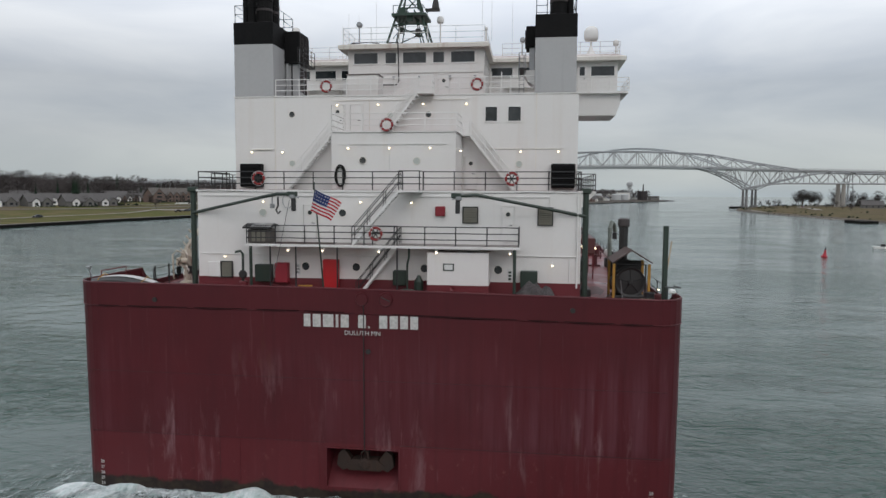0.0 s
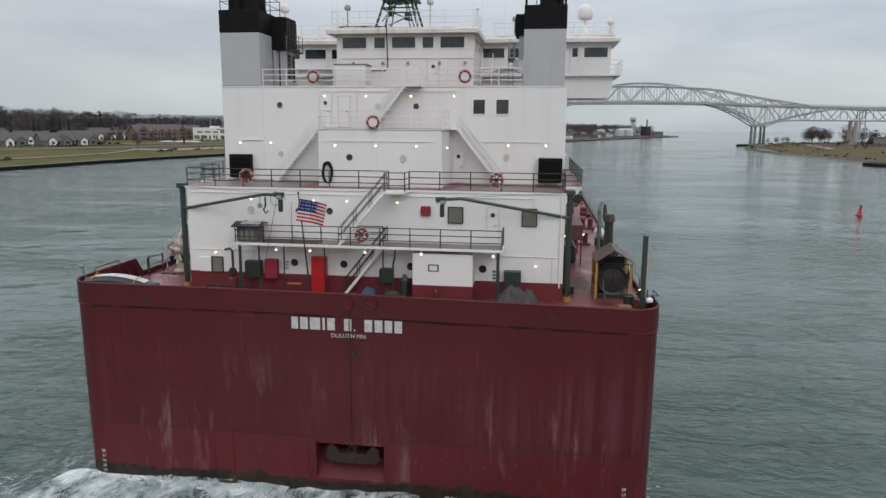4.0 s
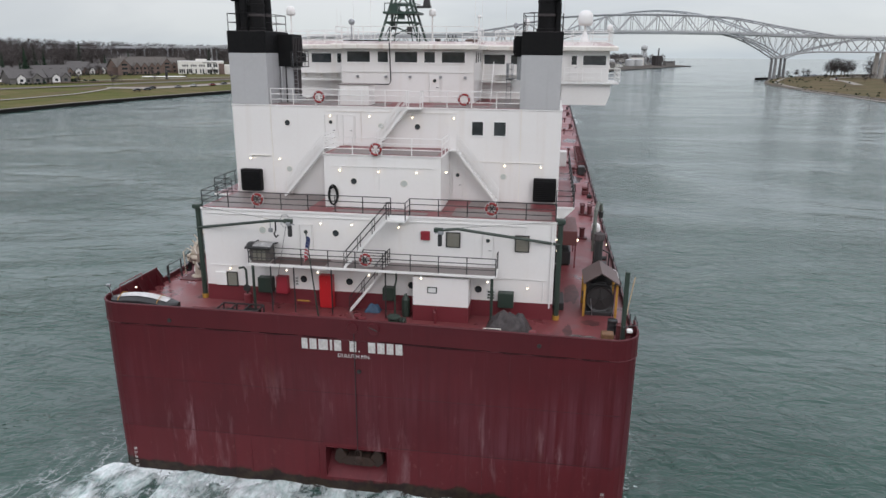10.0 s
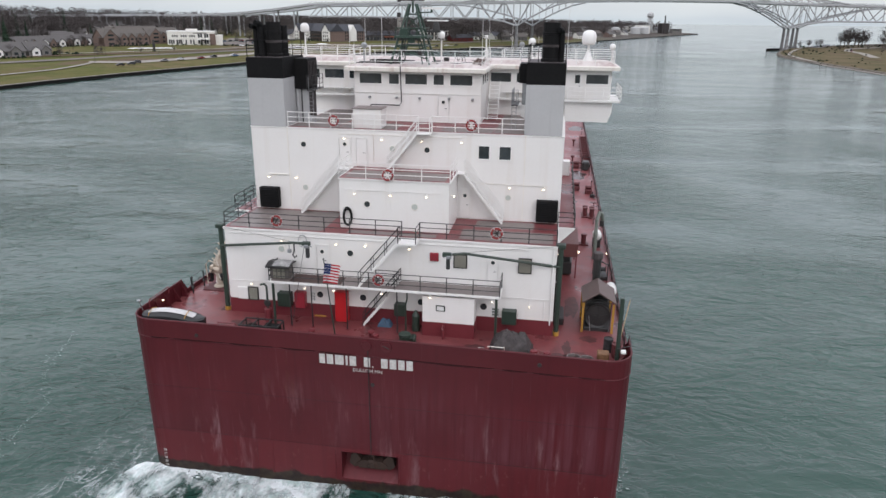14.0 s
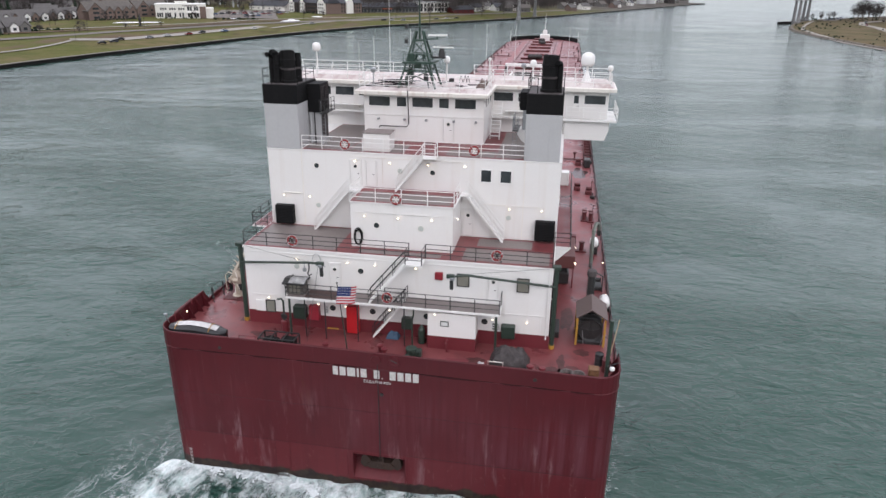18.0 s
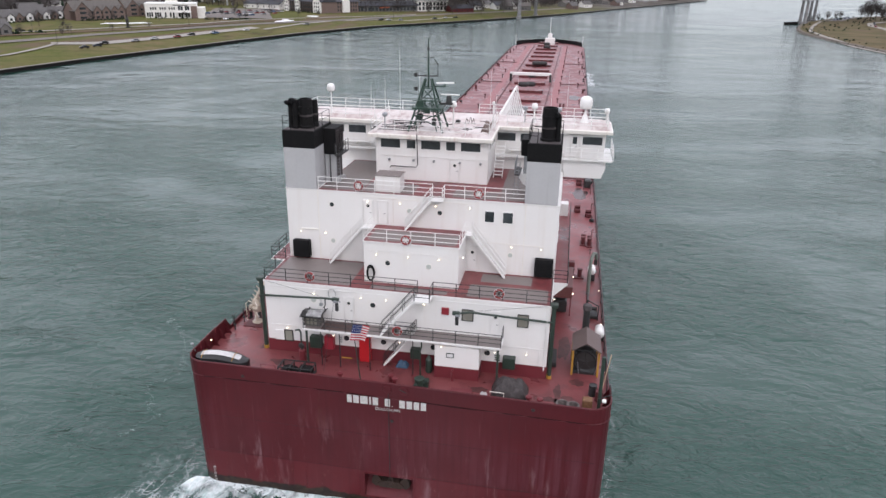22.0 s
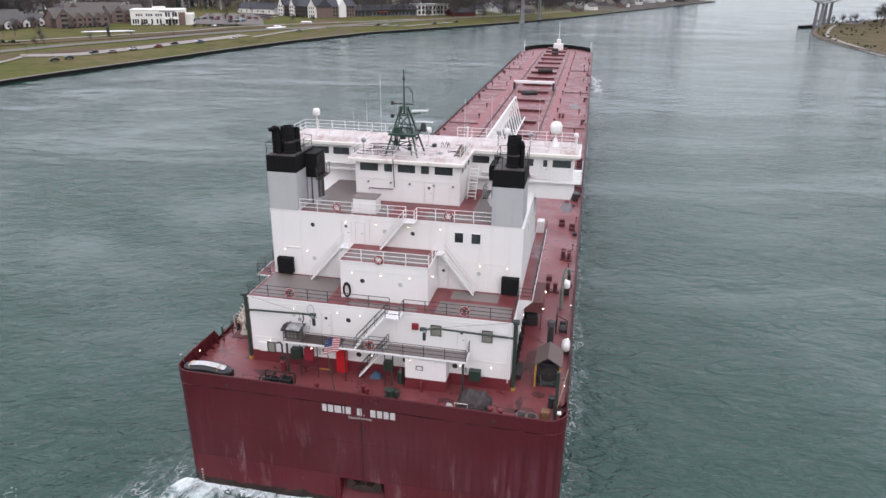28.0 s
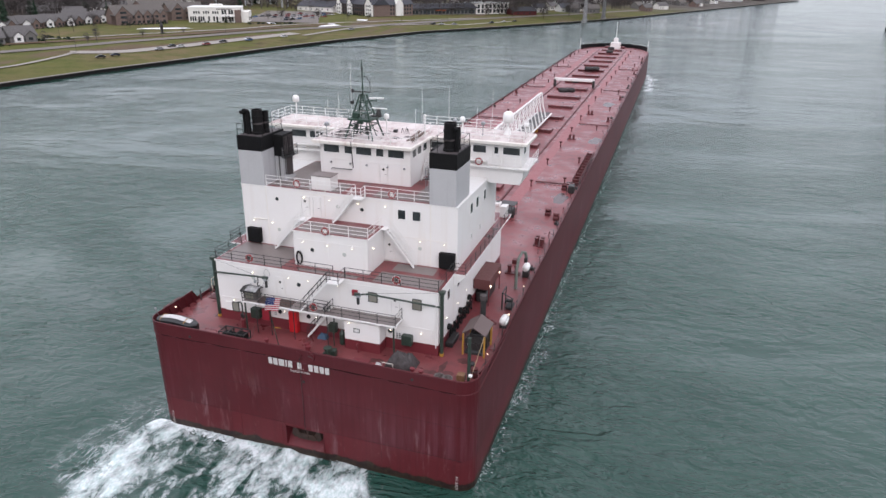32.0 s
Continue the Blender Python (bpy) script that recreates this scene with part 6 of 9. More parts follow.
for x in (-7.2, -6.9, -6.6):
    part("front_slat", Mesh().box(x - 0.1, x + 0.1, 3.17, 3.2, BZ + 0.1, BZ + 0.72), SHUTTER, gh)
part("gear_hook", Mesh().tube([(-5.6, 2.9, 16.0), (-5.6, 2.9, 15.5), (-5.72, 2.9, 15.25), (-5.6, 2.9, 15.05), (-5.45, 2.9, 15.2)], 0.05, 6), DARK_STEEL, ship, "dark lifting hook on a short fall")
part("gear_hook", Mesh().tube([(-5.95, 2.95, 16.0), (-5.95, 2.95, 15.6)], 0.03, 5).box(-6.08, -5.82, 2.85, 3.05, 15.35, 15.6, 0.04), STEEL, ship, "grey lifting block on a short fall")
part("balcony_mat", Mesh().box(-6.1, -2.6, 2.95, 4.3, BZ + 0.012, BZ + 0.02), paint("brown_balcony_mat", (0.06, 0.035, 0.03), 0.8, (0.03, 0.02, 0.02), 0.4, 1.0, 0.0), balcony)
part("balcony_hose", Mesh().tube([(-5.55 + 0.3 * math.cos(a), 4.3, 15.75 + 0.42 * math.sin(a)) for a in [k * math.pi / 8 for k in range(16)]], 0.022, 5, closed=True), STEEL, house, "thin wire loop on the wall")

# rain puddles lying on the red deck
PUDDLE = Nodes("rain_puddle").set(Roughness=0.22, IOR=1.33)
PUDDLE.colour(PUDDLE.mix(PUDDLE.span(PUDDLE.noise(2.0, 4), 0.35, 0.65), (0.040, 0.020, 0.020), (0.075, 0.038, 0.038)))
PUDDLE = PUDDLE.m
random.seed(17)
for k, (px, py, rx, ry) in enumerate(((13.9, 54.5, 1.0, 2.6), (14.2, 96.0, 1.2, 3.0), (12.4, 141.0, 1.4, 3.5))):
    rim = []
    for i in range(26):
        a = 2 * math.pi * i / 26
        r = 1 + 0.42 * noise.noise((k * 7 + 1.6 * math.cos(a), 1.6 * math.sin(a), 2))
        rim.append((px + rx * r * math.cos(a), py + ry * r * math.sin(a)))
    part("puddle", Mesh().prism(rim, A + 0.003, A + 0.006), PUDDLE, deck, "shallow grey rain puddle")

SPILL = Nodes("dark_deck_spill").set(Roughness=0.55)
SPILL.colour(SPILL.mix(SPILL.span(SPILL.noise(2.5, 5), 0.35, 0.65), (0.050, 0.014, 0.014), (0.095, 0.028, 0.028)))
SPILL = SPILL.m
for k, (px, py, rx, ry) in enumerate(((12.2, 2.6, 0.28, 1.3), (12.9, 2.0, 0.5, 0.35), (11.5, 1.7, 0.8, 0.3), (12.6, 9.5, 0.5, 1.8), (13.6, 4.4, 0.6, 0.5), (-9.4, 2.6, 0.9, 0.5), (-11.6, 5.4, 0.5, 1.1), (6.4, 1.9, 0.6, 0.4))):
    rim = []
    for i in range(26):
        a = 2 * math.pi * i / 26
        r = 1 + 0.55 * noise.noise((k * 5 + 1.9 * math.cos(a), 1.9 * math.sin(a), 6))
        rim.append((px + rx * r * math.cos(a), py + ry * r * math.sin(a)))
    part("deck_stain", Mesh().prism(rim, A + 0.003, A + 0.007), SPILL, deck, "dark wet stain on the deck")


# ---- land ----
LEFT_SHORE = [(-4300, -270), (-400, -232), (240, -219), (320, -212), (370, -204), (415, -193), (480, -179), (540, -164), (630, -132), (710, -81), (815, -20),
              (905, 25), (1085, 100), (1256, 173), (1480, 265), (1640, 338), (1668, 330), (1760, 240), (1950, 40), (2300, -400), (3200, -1500), (4950, -3000)]
RIGHT_SHORE = [(-4300, 260), (0, 222), (380, 213), (480, 210), (560, 207), (640, 208), (690, 213), (740, 226), (800, 248), (860, 275), (950, 335), (1100, 480),
               (1300, 800), (1600, 1500), (2200, 4890)]


def shore_x(table, y):
    return float(np.interp(y, [p[0] for p in table], [p[1] for p in table]))


def rise(d, side=1):
    """The ground's height at a distance from the water's edge; the west bank climbs to a wooded ridge, the east bank (side 0) stays low."""
    if side < 0 and d > 200:
        hill = float(np.interp(d, [200, 320, 500, 800, 1300, 5000], [7.0, 8.5, 14.0, 27.0, 42.0, 46.0]))
        return -side * hill + (1 + side) * rise(d)
    if side == 0:
        return float(np.interp(d, [0, 0.6, 12, 40, 120, 400, 1500, 5000], [0.85, 1.0, 1.7, 2.2, 2.6, 3.4, 6.0, 8.0]))
    return float(np.interp(d, [0, 0.6, 12, 30, 60, 100, 300, 1200, 5000], [1.4, 1.45, 2.0, 2.9, 4.6, 6.0, 8.0, 12.0, 14.0]))


def ridge(y):
    """-1 where the west bank backs on to the ridge, running out to 0 upstream."""
    return -float(np.interp(y, [750, 1350], [1.0, 0.02]))


def ground_z(x, y):
    d = shore_x(LEFT_SHORE, y) - x
    return rise(d, ridge(y)) if d > 0 else rise(x - shore_x(RIGHT_SHORE, y), 0) if x > shore_x(RIGHT_SHORE, y) else 0.0


def make_ground():
    m = Nodes("winter_grass").set(Roughness=0.95, Specular_IOR_Level=0.05)
    big = m.span(m.noise(0.02, 5), 0.4, 0.62)
    c = m.mix(big, (0.086, 0.092, 0.027), (0.128, 0.100, 0.052))
    c = m.mix(m.span(m.noise(0.11, 6, 0.6), 0.42, 0.68), c, (0.064, 0.077, 0.021))
    c = m.mix(m.times(m.span(m.noise(0.9, 6, 0.7), 0.5, 0.75), 0.6), c, (0.142, 0.116, 0.060))
    c = m.mix(m.span(m.axis(0), 150, 200), c, m.mix(m.span(m.noise(0.05, 6, 0.6), 0.4, 0.62), (0.120, 0.092, 0.054), (0.080, 0.074, 0.038)))
    c = m.mix(m.times(m.span(m.noise(0.035, 3, stretch=(1.0, 0.3, 1)), 0.58, 0.66), 0.8), c, (0.112, 0.080, 0.058))
    far = m.n.new("ShaderNodeMath")
    far.operation = "ABSOLUTE"
    m.link(m.axis(0), far.inputs[0])
    c = m.mix(m.span(far.outputs[0], 330, 420), c, (0.070, 0.058, 0.048))
    leaf = m.times(m.span(m.noise(0.045, 6, 0.66, distortion=0.6), 0.56, 0.64), m.span(m.noise(0.012, 3), 0.42, 0.58))
    c = m.mix(m.times(leaf, 0.75), c, (0.060, 0.040, 0.026))
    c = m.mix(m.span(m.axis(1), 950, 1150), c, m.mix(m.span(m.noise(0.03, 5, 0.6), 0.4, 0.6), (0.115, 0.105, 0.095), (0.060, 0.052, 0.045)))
    m.colour(c)
    m.normal(m.bump(m.noise(1.5, 5), 0.6, 0.15))
    return m.m


GRASS = make_ground()
ASPHALT = plain("asphalt", (0.155, 0.140, 0.128), 0.9, 0, 1.2, 0.2)
PALE_ROAD = plain("pale_concrete_road", (0.27, 0.25, 0.225), 0.9, 0, 0.8, 0.15)
CONCRETE = paint("bridge_concrete", (0.30, 0.285, 0.26), 0.85, (0.12, 0.10, 0.09), 0.4, 0.25, 0.35)
SEAWALL = paint("dark_wet_seawall", (0.009, 0.0085, 0.008), 0.8, (0.022, 0.020, 0.018), 0.5, 0.4, 0.2, spec=0.1)
ROCK = plain("grey_shore_rock", (0.135, 0.118, 0.102), 0.9, 0, 1.0, 0.45)
COPING = plain("worn_coping", (0.20, 0.185, 0.165), 0.9, 0, 1.0, 0.3)
SNOW = plain("old_snow", (0.80, 0.81, 0.83), 0.8, 0, 2.0, 0.06)
OFFSETS = [0, 0.7, 3, 8, 14, 22, 32, 45, 60, 80, 110, 150, 220, 320, 480, 800, 1400, 2600, 4400]


def bank(name, table, side, y_from, label):
    ys = [y for y in [-4300, -2500, -1200, -600, -200, 0, 100] + list(range(160, 1000, 12)) + list(range(1000, 1700, 25)) + [1760, 1850, 1950, 2100, 2300, 2700, 3200, 4000, 4950] if y >= y_from and y <= table[-1][0]]
    v, f, n = [], [], len(OFFSETS) + 1
    for y in ys:
        x0 = shore_x(table, y)
        v.append((x0, y, -1.5))
        for d in OFFSETS:
            x = max(-4890.0, min(4890.0, x0 + side * d))
            v.append((x, y, rise(d, ridge(y) if side < 0 else 0) + 0.25 * noise.noise((x * 0.02, y * 0.02, 0)) * min(1, d / 40)))
    for i in range(len(ys) - 1):
        f += [(i * n + k, i * n + k + 1, (i + 1) * n + k + 1, (i + 1) * n + k) for k in range(n - 1)]
    ob = part(name, Mesh().add(v, f), GRASS, smooth=False)
    return tagged(ob, label, "ground", kind="structure")


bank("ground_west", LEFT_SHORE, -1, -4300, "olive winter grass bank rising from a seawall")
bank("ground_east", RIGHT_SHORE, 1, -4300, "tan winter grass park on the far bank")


def seawall(name, table, side, y0, y1, mat, label, top=0.95, thick=0.9, jag=0.0):
    m, ys = Mesh(), np.arange(y0, y1, 6.0)
    for a, b in zip(ys, ys[1:]):
        xa, xb = shore_x(table, a), shore_x(table, b)
        j = random.uniform(-jag, jag)
        m.add([(xa - side * (thick * 0.5 + j), a, -1), (xb - side * (thick * 0.5 + j), b, -1), (xb + side * thick * 0.5, b, -1), (xa + side * thick * 0.5, a, -1),
               (xa - side * (0.3 + j * 0.4), a, top + j * 0.4), (xb - side * (0.3 + j * 0.4), b, top + j * 0.4), (xb + side * thick * 0.5, b, top), (xa + side * thick * 0.5, a, top)],
              [(0, 1, 5, 4), (4, 5, 6, 7), (0, 4, 7, 3), (1, 2, 6, 5), (2, 3, 7, 6)])
    return tagged(part(name, m, mat), label, "seawall", kind="structure")


seawall("seawall_west", LEFT_SHORE, -1, -200, 1650, SEAWALL, "dark steel sheet seawall along the river", 1.42)
seawall("seawall_east", RIGHT_SHORE, 1, 200, 960, ROCK, "grey broken rock along the shore", 1.2, 4.0, 0.6)
coping = Mesh()
for a, b in zip(range(-200, 1640, 8), range(-192, 1648, 8)):
    xa, xb = shore_x(LEFT_SHORE, a), shore_x(LEFT_SHORE, b)
    coping.add([(xa + 0.1, a, 1.62), (xb + 0.1, b, 1.62), (xb - 1.5, b, 1.66), (xa - 1.5, a, 1.66), (xa + 0.1, a, 1.40), (xb + 0.1, b, 1.40)], [(0, 1, 2, 3), (0, 4, 5, 1)])
tagged(part("coping", coping, COPING), "grey concrete walk on top of the seawall", "walkway", kind="structure")


def ribbon(name, line, width, mat, label, lift=0.07):
    pts, m = [], Mesh()
    for (x0, y0), (x1, y1) in zip(line, line[1:]):
        n = max(1, int(math.hypot(x1 - x0, y1 - y0) / 8))
        pts += [(x0 + (x1 - x0) * k / n, y0 + (y1 - y0) * k / n) for k in range(n)]
    pts.append(line[-1])
    v = []
    for i, (x, y) in enumerate(pts):
        a, b = pts[max(0, i - 1)], pts[min(len(pts) - 1, i + 1)]
        dx, dy = b[0] - a[0], b[1] - a[1]
        d = math.hypot(dx, dy)
        for s in (-0.5, 0, 0.5):
            px, py = x - dy / d * width * s, y + dx / d * width * s
            v.append((px, py, ground_z(px, py) + lift + 0.25))
    f = [(3 * i + k, 3 * i + k + 1, 3 * i + k + 4, 3 * i + k + 3) for i in range(len(pts) - 1) for k in range(2)]
    return tagged(part(name, m.add(v, f), mat), label, "road", kind="structure")


MULCH = plain("brown_verge_earth", (0.115, 0.080, 0.055), 0.95, 0, 0.7, 0.3)
ribbon("road_riverside", [(-246, 400), (-236, 409), (-228, 420), (-219, 455), (-210, 500), (-203, 532), (-199, 552)], 9, PALE_ROAD, "pale riverside road with parked cars")
ribbon("road_main", [(-320, 280), (-280, 352), (-263, 404), (-253, 446), (-239, 486), (-226, 530), (-212, 566), (-190, 610), (-164, 652), (-130, 718), (-88, 790), (-40, 870), (30, 1010)], 8, ASPHALT, "grey main road behind the grass")
ribbon("verge", [(-296, 392), (-279, 430), (-262, 470), (-247, 502), (-232, 546), (-220, 582), (-200, 620)], 6, MULCH, "brown earth verge beside the main road", 0.10)
ribbon("road_service", [(-330, 380), (-298, 425), (-290, 438), (-278, 463), (-271, 479), (-256, 514), (-238, 553), (-226, 596), (-200, 640), (-160, 690), (-118, 750)], 3.6, PALE_ROAD, "pale service road behind the verge", 0.12)
ribbon("verge_riverside", [(-246, 408), (-232, 432), (-226, 458), (-217, 500), (-208, 540)], 3, MULCH, "brown earth strip beside the riverside road", 0.04)
ribbon("footpath_riverside", [(-246, 200), (-241, 300), (-237, 357), (-239, 375), (-242, 392), (-245, 402)], 2.4, PALE_ROAD, "pale footpath leading to the riverside road")
ribbon("shore_walk", [(-190, 545), (-181, 606), (-168, 642), (-140, 676), (-115, 690), (-83, 751)], 3.5, PALE_ROAD, "pale walk along the top of the bank")
ribbon("park_road", [(270, 640), (292, 720), (300, 770), (320, 820), (345, 850), (372, 880), (420, 900), (480, 905)], 7, PALE_ROAD, "pale park road on the far bank")
ribbon("park_parking", [(300, 860), (324, 905), (350, 945)], 16, ASPHALT, "asphalt parking strip by the bridge pier", 0.12)
ribbon("shore_path", [(206, 420), (206, 500), (204, 560), (212, 640), (220, 690), (240, 745), (262, 800), (284, 850)], 3, PALE_ROAD, "pale path along the rocks")
ribbon("parking_lot", [(-238, 612), (-262, 670), (-285, 738)], 54, ASPHALT, "asphalt parking lot between buildings", 0.12)

for k, (x, y, w, l, turn) in enumerate(((-278.5, 522.5, 1.9, 16.6, -50), (-198.5, 610, 1.7, 11, -24), (-194, 667, 2.2, 5, -60), (-240, 599, 1.8, 4, -60), (-202, 622, 1.5, 3, -50))):
    ring = []
    for a in range(28):
        t = 2 * math.pi * a / 28
        r = 1 + 0.22 * noise.noise((k * 5 + 2 * math.cos(t), 2 * math.sin(t), 3))
        px, py = w * r * math.cos(t), l * r * math.sin(t)
        q = Matrix.Rotation(radians(turn), 2) @ Vector((px, py))
        ring.append((x + q.x, y + q.y))
    v = [(px, py, ground_z(px, py) + 0.2) for px, py in ring] + [(x + 0.8 * (px - x), y + 0.8 * (py - y), ground_z(px, py) + 0.62) for px, py in ring]
    f = [(i, (i + 1) % 28, 28 + (i + 1) % 28, 28 + i) for i in range(28)] + [tuple(range(28, 56))]
    thing("snow_patch", "low ridge of old white snow on the grass", "snow", Mesh().add(v, f), SNOW, "snow patches")


# ---- the two bridges ----
BRIDGE = paint("pale_grey_bridge_steel", (0.35, 0.365, 0.375), 0.55, (0.14, 0.13, 0.12), 0.3, 0.1, 0.2)
BRIDGE2 = paint("blue_grey_bridge_steel", (0.39, 0.415, 0.43), 0.55, (0.14, 0.13, 0.12), 0.3, 0.1, 0.2)


PIER_GREY = plain("weathered_pier_concrete", (0.20, 0.20, 0.20), 0.85, 0, 0.6, 0.35)


def bridge(name, label, x_left, x_right, y_left, y_right, top, arch, steel):
    """A through-arch truss over the river with truss spans to either side; s runs along it in metres from mid-river."""
    mid, half = (x_left + x_right) / 2, (x_right - x_left) / 2
    slope = (y_right - y_left) / (x_right - x_left)
    y_mid = (y_left + y_right) / 2
    b = tagged(new(name), label, "bridge", "bridges over the river")
    wide = 9.0

    def at(s, side, z):
        return (mid + s, y_mid + slope * s + side * wide, z)

    def deck_z(s):
        u = abs(s) / half
        return 50.0 - (2.8 * u * u if u < 1 else 2.8 + 2.8 * (u - 1))

    def upper(s):
        u = abs(s) / half
        if arch:
            return deck_z(s) + max(0.0, 23.5 * (1 - (u / 0.76) ** 2))
        return deck_z(s) + float(np.interp(u, [0, 0.3, 0.66, 1.04, 1.4], [16.8, 16.5, 14.8, 6.8, 0.0]))

    def lower(s):
        u = abs(s) / half
        if u < 0.6:
            return deck_z(s) - 2.0
        if u <= 1.0:
            return deck_z(s) - 2 - (deck_z(half) - 24) * ((u - 0.6) / 0.4) ** 1.5
        if arch:
            return 22.5 + (deck_z(s) - 24.5) * min(1.0, (u - 1.0) / 0.55) ** 0.75
        return 22.0 + 7.5 * min(1.0, (u - 1.0) / 0.26) ** 0.6

    step = half / 10
    ss = [(k - 26) * step for k in range(53)]
    rows = [at(a, side, deck_z(a) - low) for a in ss for side, low in ((-1, 0), (1, 0), (1, 1.9), (-1, 1.9))]
    deck = Mesh().add(rows, [(4 * i + k, 4 * i + (k + 1) % 4, 4 * i + 4 + (k + 1) % 4, 4 * i + 4 + k) for i in range(52) for k in range(4)] + [(0, 1, 2, 3), (208, 209, 210, 211)])
    part("bridge_deck", deck, steel, b)
    for side in (-1, 1):
        for z in (0.7, 1.3):
            part("parapet_rail", Mesh().tube([at(a, side, deck_z(a) + z) for a in ss], 0.09, 4), steel, b)
        reach = [a for a in ss if upper(a) > deck_z(a) + 0.3]
        reach = [reach[0] - step] + reach + [reach[-1] + step]
        part("top_chord", Mesh().tube([at(a, side, upper(a)) for a in reach], 0.8, 4), steel, b)
        for sgn in (-1, 1):
            part("bottom_chord", Mesh().tube([at(sgn * a, side, lower(a)) for a in ss if a >= half * 0.59], 0.74, 4), steel, b)
        for k, (a, c) in enumerate(zip(ss, ss[1:])):
            above = upper(a) > deck_z(a) + 0.3 or upper(c) > deck_z(c) + 0.3
            below = min(abs(a), abs(c)) >= half * 0.59
            for lo_of, hi_of, here in ((deck_z, upper, above), (lower, deck_z, below)):
                if not here:
                    continue
                e = (a + c) / 2
                if arch:
                    lines = [(at(q, side, lo_of(q)), at(q, side, hi_of(q)), 0.4) for q in (a, e)]
                elif k % 2:
                    lines = [(at(a, side, lo_of(a)), at(a, side, hi_of(a)), 0.65), (at(a, side, hi_of(a)), at(c, side, lo_of(c)), 0.8)]
                else:
                    lines = [(at(a, side, lo_of(a)), at(c, side, hi_of(c)), 0.8)]
                for p, q, w in lines:
                    if math.dist(p, q) > 0.4:
                        part("hanger" if arch else "truss_member", Mesh().tube([p, q], w * 0.62, 4), steel, b)
    for a in ss:
        if upper(a) > deck_z(a) + 7:
            part("cross_brace", Mesh().tube([at(a, -1, upper(a)), at(a, 1, upper(a))], 0.37, 4), steel, b)
        if abs(a) > half * 0.7:
            part("cross_brace", Mesh().tube([at(a, -1, lower(a)), at(a, 1, lower(a))], 0.37, 4), steel, b)
    for s in (-half, half):
        for side in (-1, 1):
            x, y, _ = at(s, side * 0.75, 0)
            part("pier", Mesh().lathe([(2.6, -2), (2.6, 2.5), (1.75, 2.8), (1.3, 21.2), (1.6, 21.5), (1.6, 22.4)], (x, y, 0), 8), PIER_GREY, b, "tapered concrete river pier")
    for s in (-1.9 * half, 1.78 * half):
        for side in (-0.8, 0.8):
            x, y, _ = at(s, side, 0)
            if not arch:
                part("approach_pier", Mesh().lathe([(3.0, 0), (2.2, lower(s) - 1), (2.6, lower(s) + 0.4)], (x, y, 0), 8), CONCRETE, b, "tapered concrete approach pier")
            else:
                part("bent_leg", Mesh().tube([at(s - 4, side, 2), at(s, side, lower(s))], 0.6, 4), steel, b)
                part("bent_leg", Mesh().tube([at(s + 6, side, 2), at(s + 2, side, lower(s))], 0.6, 4), steel, b)
                for z in (4, 13, 22):
                    part("bent_brace", Mesh().tube([at(s - 4, side, z), at(s + 6, side, z + 9)], 0.3, 4), steel, b)
                    part("bent_brace", Mesh().tube([at(s + 6, side, z), at(s - 4, side, z + 9)], 0.3, 4), steel, b)
    # approach viaduct inland to the west and east
    for sgn in (-1, 1):
        z0 = deck_z(2.6 * half)
        for k in range(9 if sgn < 0 else 4):
            v = Mesh()
            a, c = sgn * (2.6 * half + 40 * k), sgn * (2.6 * half + 40 * (k + 1))
            za, zc = (z0 - float(np.interp(q, [0, 1, 2, 3, 10], [0, 5.5, 9.5, 11.5, 15.0])) for q in (k, k + 1))
            v.add([at(a, -1, za), at(c, -1, zc), at(c, 1, zc), at(a, 1, za), at(a, -1, za - 2.2), at(c, -1, zc - 2.2), at(c, 1, zc - 2.2), at(a, 1, za - 2.2)],
                  [(0, 1, 2, 3), (4, 7, 6, 5), (0, 4, 5, 1), (2, 6, 7, 3), (0, 3, 7, 4), (1, 5, 6, 2)])
            part("viaduct_span", v, steel, b)
            for side in (-0.7, 0.7):
                x, y, _ = at(c, side, 0)
                part("viaduct_pier", Mesh().box(x - 0.7, x + 0.7, y - 0.7, y + 0.7, 0, zc - 2.2), steel, b)
    return b


bridge("truss_bridge", "grey steel truss bridge arching high over the river", -22, 258, 812, 826, 77.5, False, BRIDGE)
bridge("arch_bridge", "blue-grey steel tied-arch bridge close behind the first", -6, 284, 858, 878, 80.0, True, BRIDGE2)
fender = thing("pier_fender", "dark timber fender crib beside the river pier", "fender")
for k in range(4):
    part("crib_wall", Mesh().box(238 + 4 * k, 241.7 + 4 * k, 812 + 4 * k, 817 + 4 * k, -2, 2.2, 0.1), SEAWALL, fender)


# ---- buildings ----
BRICK = plain("brown_brick", (0.150, 0.110, 0.095), 0.9, 0, 1.5, 0.25)
PLASTER = plain("white_render", (0.66, 0.65, 0.61), 0.8, 0, 0.8, 0.08)
SIDING = plain("grey_siding", (0.15, 0.145, 0.138), 0.8, 0, 1.5, 0.2)
ROOF_GREY = plain("grey_shingle", (0.105, 0.10, 0.098), 0.9, 0, 2.0, 0.25)
ROOF_BROWN = plain("brown_shingle", (0.115, 0.105, 0.097), 0.9, 0, 2.0, 0.25)
ROOF_SLATE = plain("dark_slate_roof", (0.032, 0.034, 0.042), 0.7, 0, 2.0, 0.3)
ROOF_PALE = plain("pale_flat_roof", (0.42, 0.43, 0.43), 0.8, 0, 0.5, 0.1)
TRIM = plain("white_trim", (0.68, 0.68, 0.66), 0.7)
pane_mesh = memo(lambda w, h: Mesh().box(-w / 2, w / 2, -0.12, 0.05, 0, h).data("window", GLASS))


